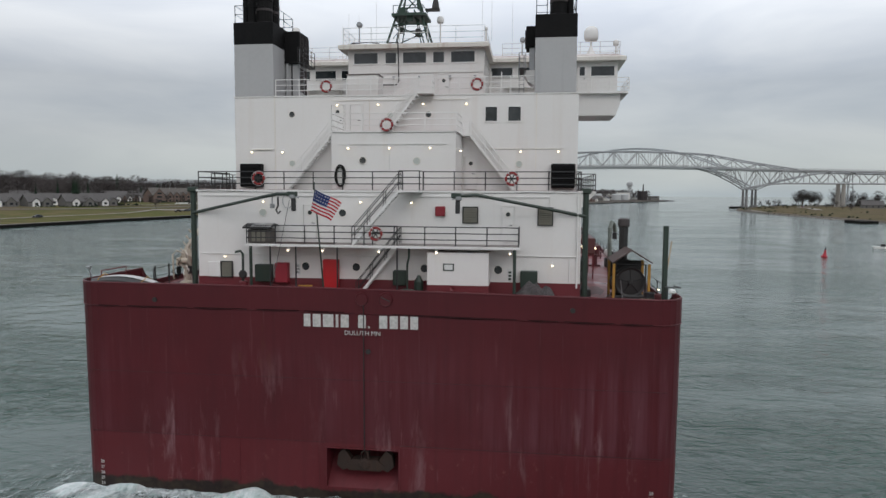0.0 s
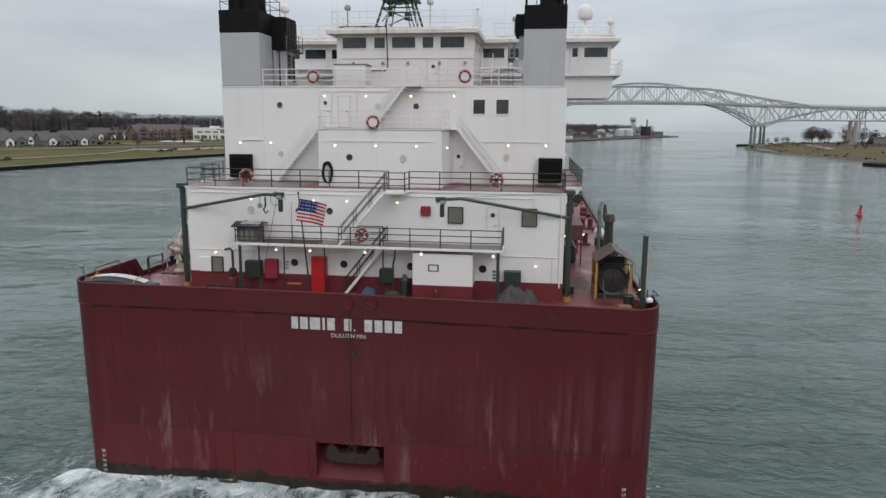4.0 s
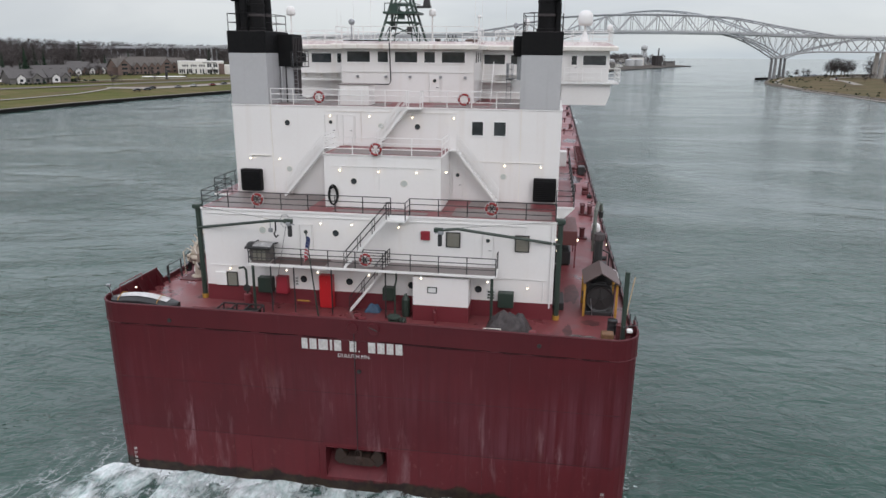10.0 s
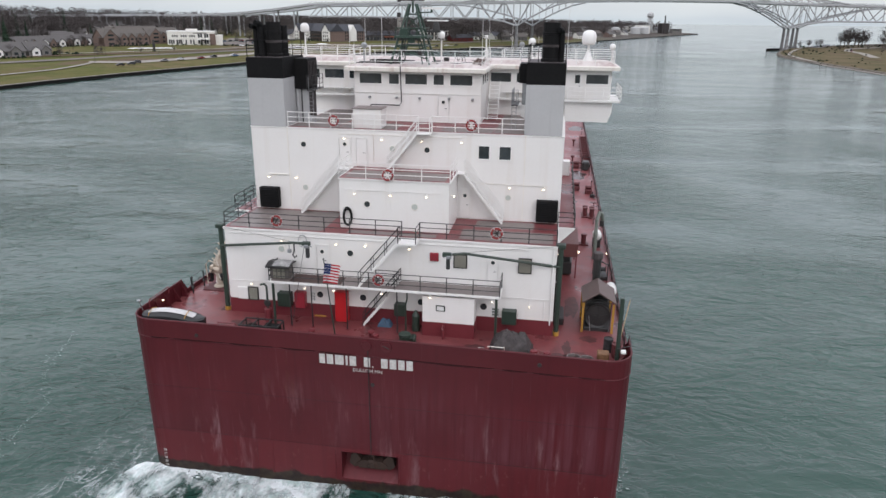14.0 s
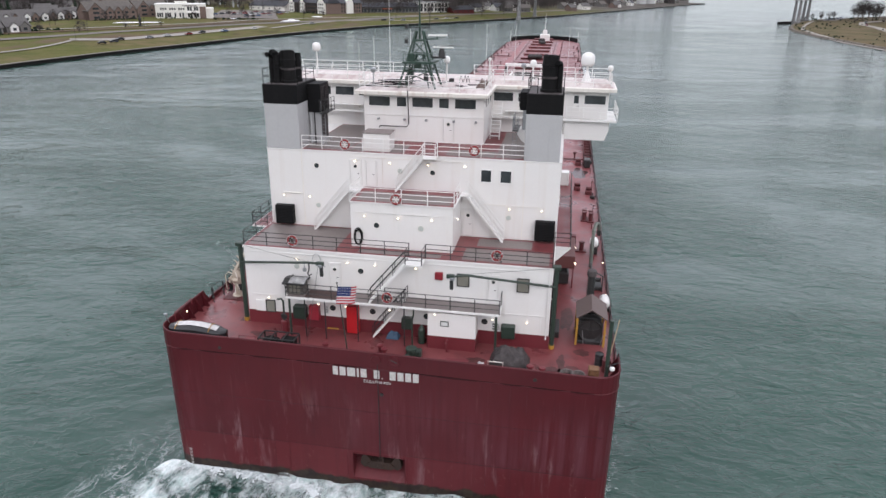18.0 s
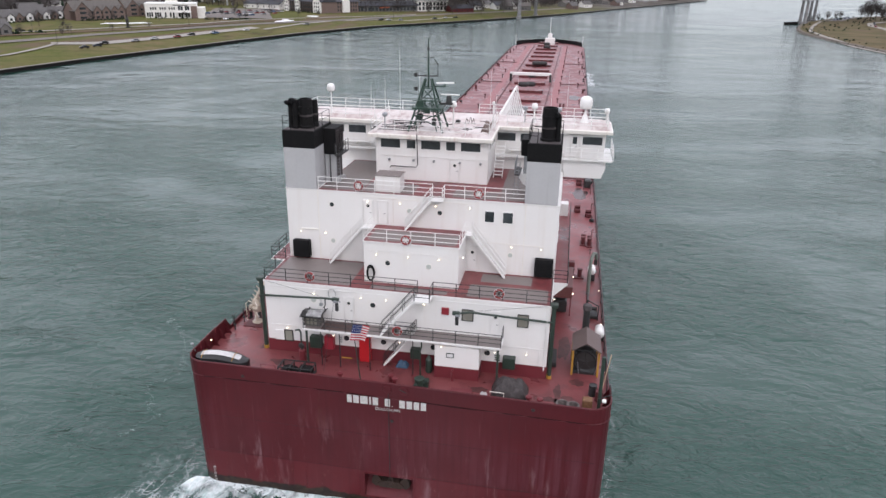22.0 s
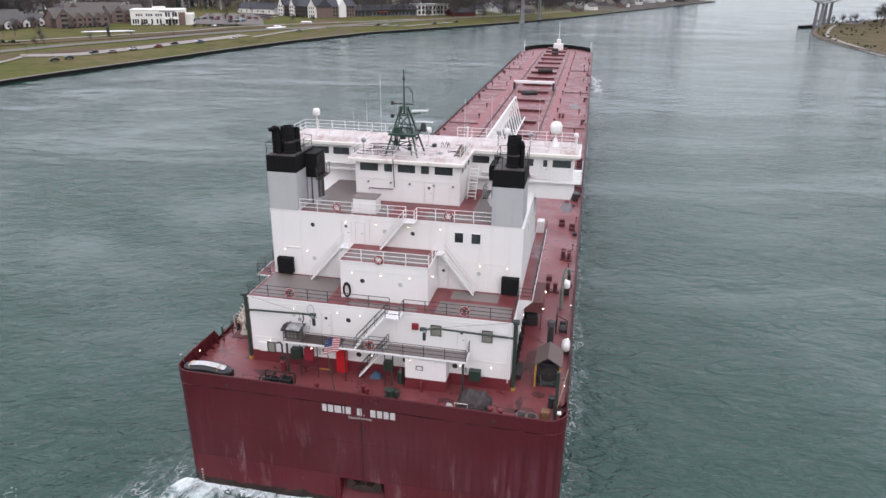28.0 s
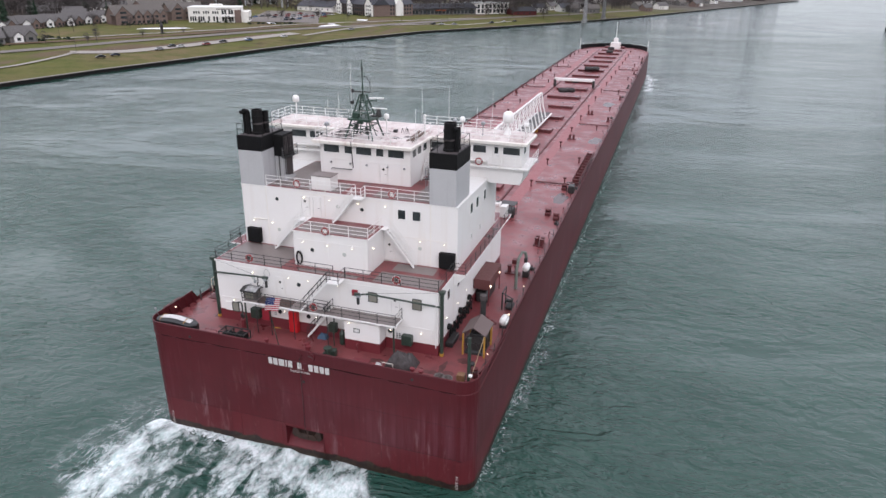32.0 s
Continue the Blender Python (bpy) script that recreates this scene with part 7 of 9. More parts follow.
def facing(x, y, turn):
    """The pose of a building whose front left corner is at x, y; its front runs along its own x axis."""
    return pose(x, y, ground_z(x, y) - 0.3, 0, 0, turn)


def panes(b, xs, zs, w, h, y=0.0, rz=0, x0=0.0):
    for z in zs:
        for x in xs:
            ob = part("window", pane_mesh(w, h), None, b)
            ob.matrix_basis = pose(x, y, z) if rz == 0 else pose(x0, x, z, 0, 0, rz)


def gable_house(name, label, category, x, y, turn, w, d, eave, ridge, wall, roof, group="", along="x", dormers=(), windows=()):
    b = tagged(new(name), label, category, group)
    b.matrix_basis = facing(x, y, turn)
    part("wall", Mesh().box(0, w, 0, d, -1, eave), wall, b)
    r = Mesh()
    o = 0.6
    if along == "x":
        r.prism_x([(-o, eave - 0.2), (d / 2, ridge), (d + o, eave - 0.2), (d + o, eave + 0.1), (d / 2, ridge + 0.35), (-o, eave + 0.1)], -o, w + o)
        part("gable", Mesh().prism_x([(0, eave), (d / 2, ridge - 0.1), (d, eave)], 0, w), wall, b)
    else:
        r.prism_y([(-o, eave - 0.2), (w / 2, ridge), (w + o, eave - 0.2), (w + o, eave + 0.1), (w / 2, ridge + 0.35), (-o, eave + 0.1)], -o, d + o)
        part("gable", Mesh().prism_y([(0, eave), (w / 2, ridge - 0.1), (w, eave)], 0, d), wall, b)
    part("roof", r, roof, b)
    for dx, dw, top, dmat in dormers:
        part("dormer", Mesh().prism_y([(dx - dw / 2, -0.5), (dx + dw / 2, -0.5), (dx + dw / 2, eave + 0.3), (dx, top), (dx - dw / 2, eave + 0.3)], -1.0, d * 0.45), dmat, b)
        part("dormer_roof", Mesh().prism_y([(dx - dw / 2 - 0.4, eave), (dx, top + 0.1), (dx + dw / 2 + 0.4, eave), (dx + dw / 2 + 0.4, eave + 0.3), (dx, top + 0.4), (dx - dw / 2 - 0.4, eave + 0.3)], -1.4, d * 0.48), roof, b)
        for z in [q for q in (1.4, 4.6, 7.6) if q + 1.5 < top - 1]:
            panes(b, [dx], [z], dw * 0.4, 1.5, -1.0)
    panes(b, [q[0] for q in windows], [1.2], 1.3, 1.5)
    if eave > 5.5:
        panes(b, [q[0] for q in windows], [4.5], 1.3, 1.5)
    return b


# bungalows near the road
for x, y, turn, w, d in ((-326, 352, 58, 17, 14), (-313, 370, 58, 15, 14), (-301, 390, 56, 20, 15), (-292, 412, 62, 13, 12), (-346, 352, 40, 18, 13), (-344, 384, 58, 17, 13), (-330, 408, 50, 18, 13)):
    gable_house("bungalow", "low grey-sided bungalow with a broad shingle roof and white gable", "house", x, y, turn, w, d, 3.4, 8.2, SIDING, ROOF_GREY, "bungalows",
                dormers=((w * 0.3, 4.4, 5.5, TRIM), (w * 0.74, 5.0, 6.0, SIDING)), windows=[(w * 0.5,), (w * 0.78,), (w * 0.92,)])
for x, y in ((-352, 462), (-350, 479), (-348, 496), (-347, 513), (-347, 530), (-349, 547), (-362, 430), (-358, 446)):
    gable_house("cottage", "small brown cottage with a white porch gable under a grey roof", "house", x, y, 64, 13, 11, 3.6, 8.0, BRICK, ROOF_GREY, "cottages",
                dormers=((4.0, 4.2, 5.6, TRIM), (9.6, 3.6, 6.2, BRICK)), windows=[(1.2,), (6.8,), (12.0,)])
# brick apartments
for x, y, turn, w in ((-322, 532, 60, 36), (-317, 588, 60, 28), (-362, 600, 40, 40)):
    gable_house("brick_apartments", "long brown brick apartment block with steep gables", "apartment block", x, y, turn, w, 16, 6.4, 12.8, BRICK, ROOF_BROWN, "apartments",
                dormers=[(5.5, 11.0, 12.4, BRICK)] + [(w * q, 5.0, 9.6, BRICK) for q in (0.44, 0.62, 0.80, 0.94)], windows=[(w * q,) for q in (0.35, 0.53, 0.71, 0.87)])


def white_building():
    b = tagged(new("office_building"), "white two-storey office with small dark windows and a glazed corner", "office building")
    b.matrix_basis = facing(-297, 580, 24)
    part("wall", Mesh().box(0, 37, 0, 26, -1, 10.4), PLASTER, b)
    part("wing", Mesh().box(37, 43, 1.5, 25, -1, 7.8), PLASTER, b)
    part("corner_tower", Mesh().box(33, 37.5, -0.8, 3, -1, 9.0), BRICK, b)
    part("parapet", Mesh().box(-0.3, 37.3, -0.3, 26.3, 10.4, 11.0), TRIM, b)
    part("roof_unit", Mesh().box(14, 23, 12, 18, 11.0, 12.6, 0.2), PLASTER, b)
    part("name_board", Mesh().box(20, 31, -0.1, 0, 9.2, 9.9), SIDING, b)
    panes(b, (4.2, 5.9, 7.6, 11.0, 12.7, 14.4, 17.6, 19.3, 21.0), (6.4,), 1.1, 1.7)
    panes(b, (1.6, 3.2, 4.8, 7.4, 9.0, 10.6, 14.4, 18.0, 20.2), (1.2,), 1.2, 3.2)
    panes(b, (24.5, 26.4, 29.4, 31.2), (1.0, 6.0), 1.5, 3.0)
    panes(b, (4, 8, 12, 16, 20, 23), (1.4,), 1.8, 2.6, 0, 90, 43.0)
    part("canopy", Mesh().box(23, 33, -3.2, 0, 4.4, 4.9), TRIM, b)
    for x in (23.5, 28, 32.5):
        part("canopy_post", Mesh().box(x - 0.2, x + 0.2, -3.0, -2.6, -0.5, 4.4), TRIM, b)
    return b


def hotel():
    b = tagged(new("hotel"), "white-gabled hotel under a dark slate roof with balconies", "hotel")
    b.matrix_basis = facing(-244, 738, -34)
    part("wall", Mesh().box(0, 56, 0, 16, -1, 9.5), BRICK, b)
    part("roof", Mesh().prism_x([(-0.8, 9.3), (8, 16.5), (16.8, 9.3)], -0.8, 56.8), ROOF_SLATE, b)
    part("wing", Mesh().box(40, 56, 16, 44, -1, 9.5), BRICK, b)
    part("wing_roof", Mesh().prism_y([(39.2, 9.3), (48, 16.0), (56.8, 9.3)], 6, 44.8), ROOF_SLATE, b)
    for dx, dw in ((4, 3.2), (21, 3.2), (50, 5.2)):
        part("gable", Mesh().prism_y([(dx - dw, 0), (dx + dw, 0), (dx + dw, 9.8), (dx, 15.8), (dx - dw, 9.8)], -1.6, 7), PLASTER, b)
        part("gable_roof", Mesh().prism_y([(dx - dw - 0.6, 9.4), (dx, 16.0), (dx + dw + 0.6, 9.4), (dx + dw + 0.6, 9.8), (dx, 16.4), (dx - dw - 0.6, 9.8)], -2.0, 8), ROOF_SLATE, b)
        for z in (1, 4.2, 7.4):
            panes(b, (dx - dw * 0.55, dx, dx + dw * 0.55) if dw > 4 else (dx - 1.5, dx + 1.5), (z,), 1.3, 1.8, -1.6)
    for q in (9.5, 12.5, 15.5, 26, 29, 32, 35, 38, 41):
        panes(b, (q,), (1, 4.2, 7.2), 1.8, 1.9)
        for z in (3.6, 6.7):
            part("balcony", Mesh().box(q - 1.4, q + 1.4, -1.3, 0, z, z + 0.9), DARK_STEEL, b)
    part("side_gable", Mesh().prism_x([(24, 0), (32, 0), (32, 9.8), (28, 15.4), (24, 9.8)], 50, 57.4), PLASTER, b)
    panes(b, (19, 22, 26.2, 29.8, 35, 38, 41), (1, 4.2, 7.2), 1.6, 1.9, 0, 90, 56.0)
    return b


white_building()
hotel()
gable_house("low_hall", "low pale hall with a dark slate roof", "hall", -296, 762, -20, 46, 18, 4.2, 9.0, PLASTER, ROOF_SLATE, windows=[(q,) for q in (5, 12, 19, 26, 33, 40)])
mall = tagged(new("visitor_centre"), "long blue-grey glazed centre with a pale curved roof", "public building")
mall.matrix_basis = facing(-181, 749, 41)
part("wall", Mesh().box(0, 74, 0, 20, -1, 5.5), SIDING, mall)
part("roof", Mesh().prism_x([(-2, 5.3), (6, 8.5), (14, 9.4), (22, 8.8), (22, 9.2), (14, 9.8), (6, 8.9), (-2, 5.7)], -1, 75), ROOF_SLATE, mall)
part("hall", Mesh().box(74, 112, 2, 22, -1, 9.6), PLASTER, mall)
part("hall_roof", Mesh().box(73, 113, 1, 23, 9.6, 10.3), ROOF_PALE, mall)
panes(mall, [3 + 4 * k for k in range(18)], (0.8,), 3.0, 3.4)
panes(mall, [78 + 4.4 * k for k in range(8)], (0.8, 5.2), 2.6, 3.4, 2.0)
part("canopy", Mesh().box(30, 40, -3, 0, 3.6, 4.3), plain("orange_canopy", (0.32, 0.08, 0.03), 0.7), mall)
gable_house("red_shed", "low dark red shed with a black roof", "shed", -91, 811, 43, 28, 12, 4.0, 7.5, plain("dark_red_boards", (0.085, 0.024, 0.024), 0.8), ROOF_SLATE, windows=[(6,), (13,), (20,)])
random.seed(11)
for k in range(34):
    y = random.uniform(860, 1560)
    d = random.uniform(26, 150)
    x = shore_x(LEFT_SHORE, y) - d
    wall, roofing = random.choice(((PLASTER, ROOF_GREY), (SIDING, ROOF_BROWN), (BRICK, ROOF_GREY), (TRIM, ROOF_SLATE)))
    label = {"white_render": "small white shore house with a grey roof", "grey_siding": "small grey shore house with a brown roof", "brown_brick": "small brick shore house with a grey roof", "white_trim": "small white shore house with a black roof"}[wall.name]
    gable_house("shore_house", label, "house", x, y, random.uniform(30, 70), random.uniform(11, 18), 10, 4.5, 8.5, wall, roofing, "shore houses", windows=[(3,), (7,)])
for k in range(48):
    x, y = random.uniform(-620, -350), random.uniform(420, 820)
    gable_house("town_house", "house among bare trees with a grey shingle roof", "house", x, y, random.uniform(20, 60), random.uniform(12, 18), 11, 5.5, 9.5, (PLASTER, SIDING, BRICK)[k % 3], ROOF_GREY, "houses among the trees", windows=[(3,), (8,)])
for k, (x, y) in enumerate(((420, 905), (455, 880), (510, 930), (560, 900), (400, 700), (352, 742))):
    gable_house("park_house", "low grey house in the park on the far bank", "house", x, y, -15, 20, 11, 3.5, 8.0, SIDING, ROOF_GREY, "houses on the far bank", windows=[(4,), (10,), (15,)])

# the works on the point
STACK = plain("dark_stack", (0.05, 0.045, 0.045), 0.8)
tower = tagged(new("water_tower"), "grey water tower on legs above the point", "water tower")
for a in range(6):
    part("leg", Mesh().tube([(215 + 6.4 * math.cos(a * 1.047), 1500 + 6.4 * math.sin(a * 1.047), 3), (215 + 4.6 * math.cos(a * 1.047), 1500 + 4.6 * math.sin(a * 1.047), 34)], 0.5, 5), ROOF_PALE, tower)
part("riser", Mesh().tube([(215, 1500, 3), (215, 1500, 33)], 1.1, 8), ROOF_PALE, tower)
part("tank", Mesh().lathe([(1.5, 31.5), (4.6, 33), (6.2, 35), (6.2, 40), (4.4, 42.2), (0.5, 43.6)], (215, 1500, 0), 16), ROOF_PALE, tower)
part("tank_walk", Mesh().lathe([(6.2, 35.0), (7.2, 35.0), (7.2, 35.4), (6.2, 35.4)], (215, 1500, 0), 16), DARK_STEEL, tower)
for k, (x, y, w, d, h, mat, nm, lb) in enumerate(((244, 1512, 16, 14, 17, STACK, "boiler_house", "dark boiler house on the point"), (190, 1455, 34, 20, 14, PLASTER, "mill_building", "pale mill building on the point"),
                                                (150, 1420, 44, 24, 12, PLASTER, "mill_building", "white mill building on the point"), (105, 1330, 40, 26, 11, SIDING, "mill_building", "grey mill building on the point"),
                                                (60, 1290, 36, 26, 12, ROOF_PALE, "mill_building", "pale mill building on the point"), (276, 1560, 22, 12, 6, SIDING, "mill_building", "brick mill building on the point"), (30, 1400, 50, 30, 14, BRICK, "mill_building", "brick mill building on the point"))):
    b = tagged(new(nm), lb, "factory", "mill buildings")
    b.matrix_basis = pose(x, y, 5, 0, 0, 24)
    part("wall", Mesh().box(-w / 2, w / 2, -d / 2, d / 2, -3, h, 0.2), mat, b)
    part("roof", Mesh().box(-w / 2 - 0.4, w / 2 + 0.4, -d / 2 - 0.4, d / 2 + 0.4, h, h + 0.8), ROOF_GREY, b)
    panes(b, [-w / 2 + 4 + 5 * q for q in range(int(w / 5) - 1)], (3.0,), 3.0, 2.5, -d / 2)
thing("chimney", "tall dark chimney on the point", "chimney", Mesh().lathe([(1.9, 4), (1.2, 36), (1.3, 37)], (243, 1495, 0), 10), STACK)
for x, y, r in ((175, 1390, 9), (130, 1300, 8), (195, 1420, 8)):
    thing("storage_tank", "round pale storage tank on the point", "tank", Mesh().lathe([(r, 4), (r, 15), (r * 0.5, 16.5), (0.3, 17)], (x, y, 0), 20), ROOF_PALE, None, "storage tanks")

# ---- parked cars ----
TYRE = RUBBER
paints = [plain("car_paint", c, 0.3, 0.3, 30, 0.05) for c in ((0.02, 0.02, 0.022), (0.03, 0.035, 0.05), (0.25, 0.25, 0.26), (0.55, 0.55, 0.55), (0.20, 0.02, 0.02), (0.05, 0.10, 0.20))]
names = ("black", "dark blue-grey", "silver", "white", "red", "blue")


def build_car(k):
    car = tagged(new("parked_car"), names[k] + " car parked beside the riverside road", "car", "parked cars")
    part("body", Mesh().prism_y([(-2.25, 0.35), (-2.3, 0.8), (-1.3, 0.95), (1.9, 0.98), (2.2, 0.85), (2.25, 0.35)], -0.9, 0.9), paints[k], car)
    part("cabin", Mesh().prism_y([(-1.25, 0.94), (-0.6, 1.45), (1.0, 1.48), (1.75, 0.97)], -0.78, 0.78), GLASS, car)
    part("roof", Mesh().box(-0.55, 0.98, -0.74, 0.74, 1.46, 1.52), paints[k], car)
    for x in (-1.4, 1.4):
        for y in (-0.86, 0.86):
            part("wheel", Mesh().lathe([(0.33, -0.1), (0.35, 0), (0.33, 0.1)], (x, y, 0.34), 12, "y"), TYRE, car)
    return car


cars = [build_car(k) for k in range(6)]
lots = [(-224, 394, 0, 48), (-223, 403, 1, 48), (-219, 432, 2, 58), (-217, 448, 3, 60), (-212, 465, 4, 62), (-211, 481, 0, 64), (-203, 497, 5, 64), (-205.5, 500, 3, 64), (-195, 527, 3, 66), (-239, 283, 1, 75), (-176, 596, 2, 60),
        (-136, 676, 0, 45), (-130, 680, 3, 45), (-121, 687, 2, 45), (-96, 722, 1, 50), (-88, 736, 3, 50), (-80, 748, 0, 55), (-252, 716, 3, 10), (-256, 719, 0, 10), (-260, 722, 2, 10), (-246, 711, 5, 10), (-241, 708, 4, 10), (-236, 705, 3, 10), (-268, 607, 3, 20), (-276, 604, 0, 20)]
lot_rnd = random.Random(8)
for k in range(14):
    lots.append((302 + 3.2 * k + lot_rnd.uniform(-1, 1), 868 + 5.4 * k, lot_rnd.choice((0, 2, 3, 3, 1, 5)), 150))
for k in range(6):
    lots.append((296 + 5 * k, 752 + 13 * k, lot_rnd.choice((0, 2, 3, 4)), 66))
for row in range(4):
    for k in range(11):
        if lot_rnd.random() < 0.55:
            lots.append((-282 + 13 * row + 2.0 * k, 640 + 8.0 * k - 4 * row, lot_rnd.randrange(6), 62 + lot_rnd.uniform(-4, 4)))
moving_car = build_car(0)
tagged(moving_car, "dark car driving slowly along the riverside road")
used = set()
for x, y, k, turn in lots:
    m = pose(x, y, ground_z(x, y) + 0.3, 0, 0, turn)
    if k in used:
        copy_thing(cars[k], m)
    else:
        cars[k].matrix_basis = m
        used.add(k)

# ---- lamp posts and the statue on the grass ----
for k, (x, y) in enumerate(((-258, 434), (-246, 474), (-232, 520), (-216, 566), (-190, 618), (-160, 668), (-283, 436), (-130, 700), (-244, 402))):
    z = ground_z(x, y)
    p = thing("street_lamp", "thin dark street lamp by the road", "street lamp", None, None, "street lamps")
    part("pole", Mesh().tube([(x, y, z), (x, y, z + 7)], 0.1, 6, 0.06), DARK_STEEL, p)
    part("head", Mesh().box(x - 0.15, x + 0.9, y - 0.15, y + 0.15, z + 6.9, z + 7.1, 0.04), DARK_STEEL, p)
z = ground_z(-262, 497)
thing("monument", "dark slender monument standing on the grass", "monument", Mesh().lathe([(1.4, -0.5), (1.4, 0.6), (0.7, 0.8), (0.9, 3.5), (1.1, 5.0), (0.6, 6.0), (0.5, 7.4), (0.1, 8.0)], (-262, 497, z), 10), DARK_STEEL)


# ---- trees ----
BARK = plain("grey_brown_bark", (0.085, 0.068, 0.055), 0.95, 0, 6.0, 0.3)
TWIG = plain("bare_twigs", (0.068, 0.060, 0.058), 0.95, 0, 0.05, 0.35)
NEEDLE = plain("dark_conifer_needles", (0.018, 0.032, 0.020), 0.9, 0, 0.6, 0.4)


def sticks(seed, height, twigs):
    """A bare crown: trunk, limbs and twigs as three-sided bars; gives the trunk's mesh and the crown's."""
    rnd = random.Random(seed)
    trunk, crown = Mesh(), Mesh()
    trunk.tube([(0, 0, -0.5), (0.1, 0, height * 0.2), (0.0, 0.15, height * 0.42)], height * 0.022, 6, height * 0.014)

    def grow(p, d, length, r, depth):
        q = p + d * length
        crown.tube([p, q], r, 3, r * 0.55, cap=False)
        if depth == 0:
            return
        for _ in range(twigs if depth > 1 else twigs + 1):
            turn = Vector((rnd.uniform(-1, 1), rnd.uniform(-1, 1), rnd.uniform(-0.15, 0.9))).normalized()
            grow(p.lerp(q, rnd.uniform(0.45, 1)), (d * 0.75 + turn * 0.8).normalized(), length * rnd.uniform(0.5, 0.75), r * 0.6, depth - 1)
    for k in range(9):
        a = 2 * math.pi * k / 9 + rnd.uniform(-0.3, 0.3)
        d = Vector((math.cos(a) * rnd.uniform(0.4, 1.0), math.sin(a) * rnd.uniform(0.4, 1.0), rnd.uniform(0.5, 1.3))).normalized()
        grow(Vector((0, 0, height * rnd.uniform(0.25, 0.44))), d, height * rnd.uniform(0.2, 0.3), height * 0.010, 2)
    # the haze of fine twigs that fills the crown
    for k in range(620):
        a, u = rnd.uniform(0, 6.28), rnd.uniform(-1, 1)
        q = height * 0.36 * math.sqrt(max(0.02, 1 - u * u)) * rnd.random() ** 0.4 * (1 + 0.25 * math.sin(3 * a + seed))
        p = Vector((q * math.cos(a), q * math.sin(a), height * (0.62 + 0.36 * u)))
        d = Vector((p.x * 0.15 + rnd.uniform(-1, 1), p.y * 0.15 + rnd.uniform(-1, 1), rnd.uniform(-0.1, 1.4))).normalized() * rnd.uniform(0.8, 1.9)
        side = d.orthogonal().normalized() * rnd.uniform(0.03, 0.075)
        crown.add([p - side, p + side, p + d + side * 0.6, p + d - side * 0.6], [(0, 1, 2, 3)])
    return trunk, crown


def conifer(seed, height):
    rnd = random.Random(seed)
    m = Mesh()
    for k in range(16):
        z = height * (0.1 + 0.88 * k / 16)
        r = height * 0.2 * (1 - k / 16.5) * rnd.uniform(0.75, 1.2)
        n = 9
        for i in range(n):
            a = 2 * math.pi * (i + rnd.random()) / n
            rr = r * rnd.uniform(0.6, 1.15)
            tip = Vector((rr * math.cos(a), rr * math.sin(a), z - rr * rnd.uniform(0.2, 0.5)))
            side = Vector((-math.sin(a), math.cos(a), 0)) * rr * 0.35
            top = Vector((0, 0, z + height * 0.05))
            m.add([top, tip * 0.7 + Vector((0, 0, z * 0.3)) + side, tip, tip * 0.7 + Vector((0, 0, z * 0.3)) - side], [(0, 1, 2, 3)])
    return m


bare = [sticks(s, 16.0, 4) for s in (1, 2, 3)]
bare_data = [(t.data("trunk", BARK), c.data("crown", TWIG)) for t, c in bare]
conifers = [conifer(s, 15.0) for s in (5, 6)]
conifer_data = [c.data("crown", NEEDLE) for c in conifers]
stem = Mesh().tube([(0, 0, -0.5), (0, 0, 12)], 0.28, 6, 0.08).data("trunk", BARK)


def tree(x, y, size, k, evergreen=False, turn=0):
    t = tagged(new("tree"), "dark conifer standing by the houses" if evergreen else "leafless winter tree with a spreading crown", "tree", "conifers" if evergreen else "bare trees")
    t.matrix_basis = pose(x, y, ground_z(x, y), 0, 0, turn) @ Matrix.Diagonal((size, size, size, 1))
    part("trunk", stem if evergreen else bare_data[k % 3][0], None, t)
    part("crown", conifer_data[k % 2] if evergreen else bare_data[k % 3][1], None, t)
    return t


random.seed(4)
for k, (x, y, s) in enumerate(((362, 932, 1.25), (374, 942, 1.2), (352, 926, 0.9), (368, 955, 1.1), (392, 905, 0.7), (402, 898, 0.6), (318, 905, 0.55), (325, 912, 0.5), (305, 892, 0.5), (378, 950, 0.9), (395, 962, 0.8), (420, 960, 0.85), (440, 900, 1.2), (430, 915, 1.0), (470, 940, 1.0),
                               (350, 800, 0.45), (330, 760, 0.45), (300, 700, 0.4), (290, 640, 0.4), (276, 590, 0.4), (500, 900, 1.1), (520, 960, 1.0), (545, 930, 0.9), (400, 880, 0.8), (460, 990, 0.9), (300, 905, 0.5), (322, 938, 0.55), (340, 950, 0.5), (384, 938, 1.15), (398, 925, 0.9), (412, 935, 1.1), (428, 945, 1.0), (446, 952, 1.1), (452, 925, 0.9), (338, 726, 0.4), (322, 700, 0.35), (360, 760, 0.5), (374, 800, 0.6), (330, 800, 0.35), (300, 790, 0.3), (334, 868, 1.15), (341, 876, 1.3), (350, 872, 1.2), (346, 886, 1.25), (357, 880, 1.1), (388, 894, 1.45), (396, 902, 1.3), (362, 900, 1.0), (412, 905, 1.2))):
    tree(x, y, s, k, False, 40 * k)
for k, (x, y, s) in enumerate(((530, 905, 0.8), (548, 915, 0.75), (515, 915, 0.7), (406, 878, 0.62), (412, 884, 0.7), (419, 880, 0.66), (425, 888, 0.6), (432, 884, 0.64), (416, 892, 0.6))):
    tree(x, y, s, k, True, 30 * k)
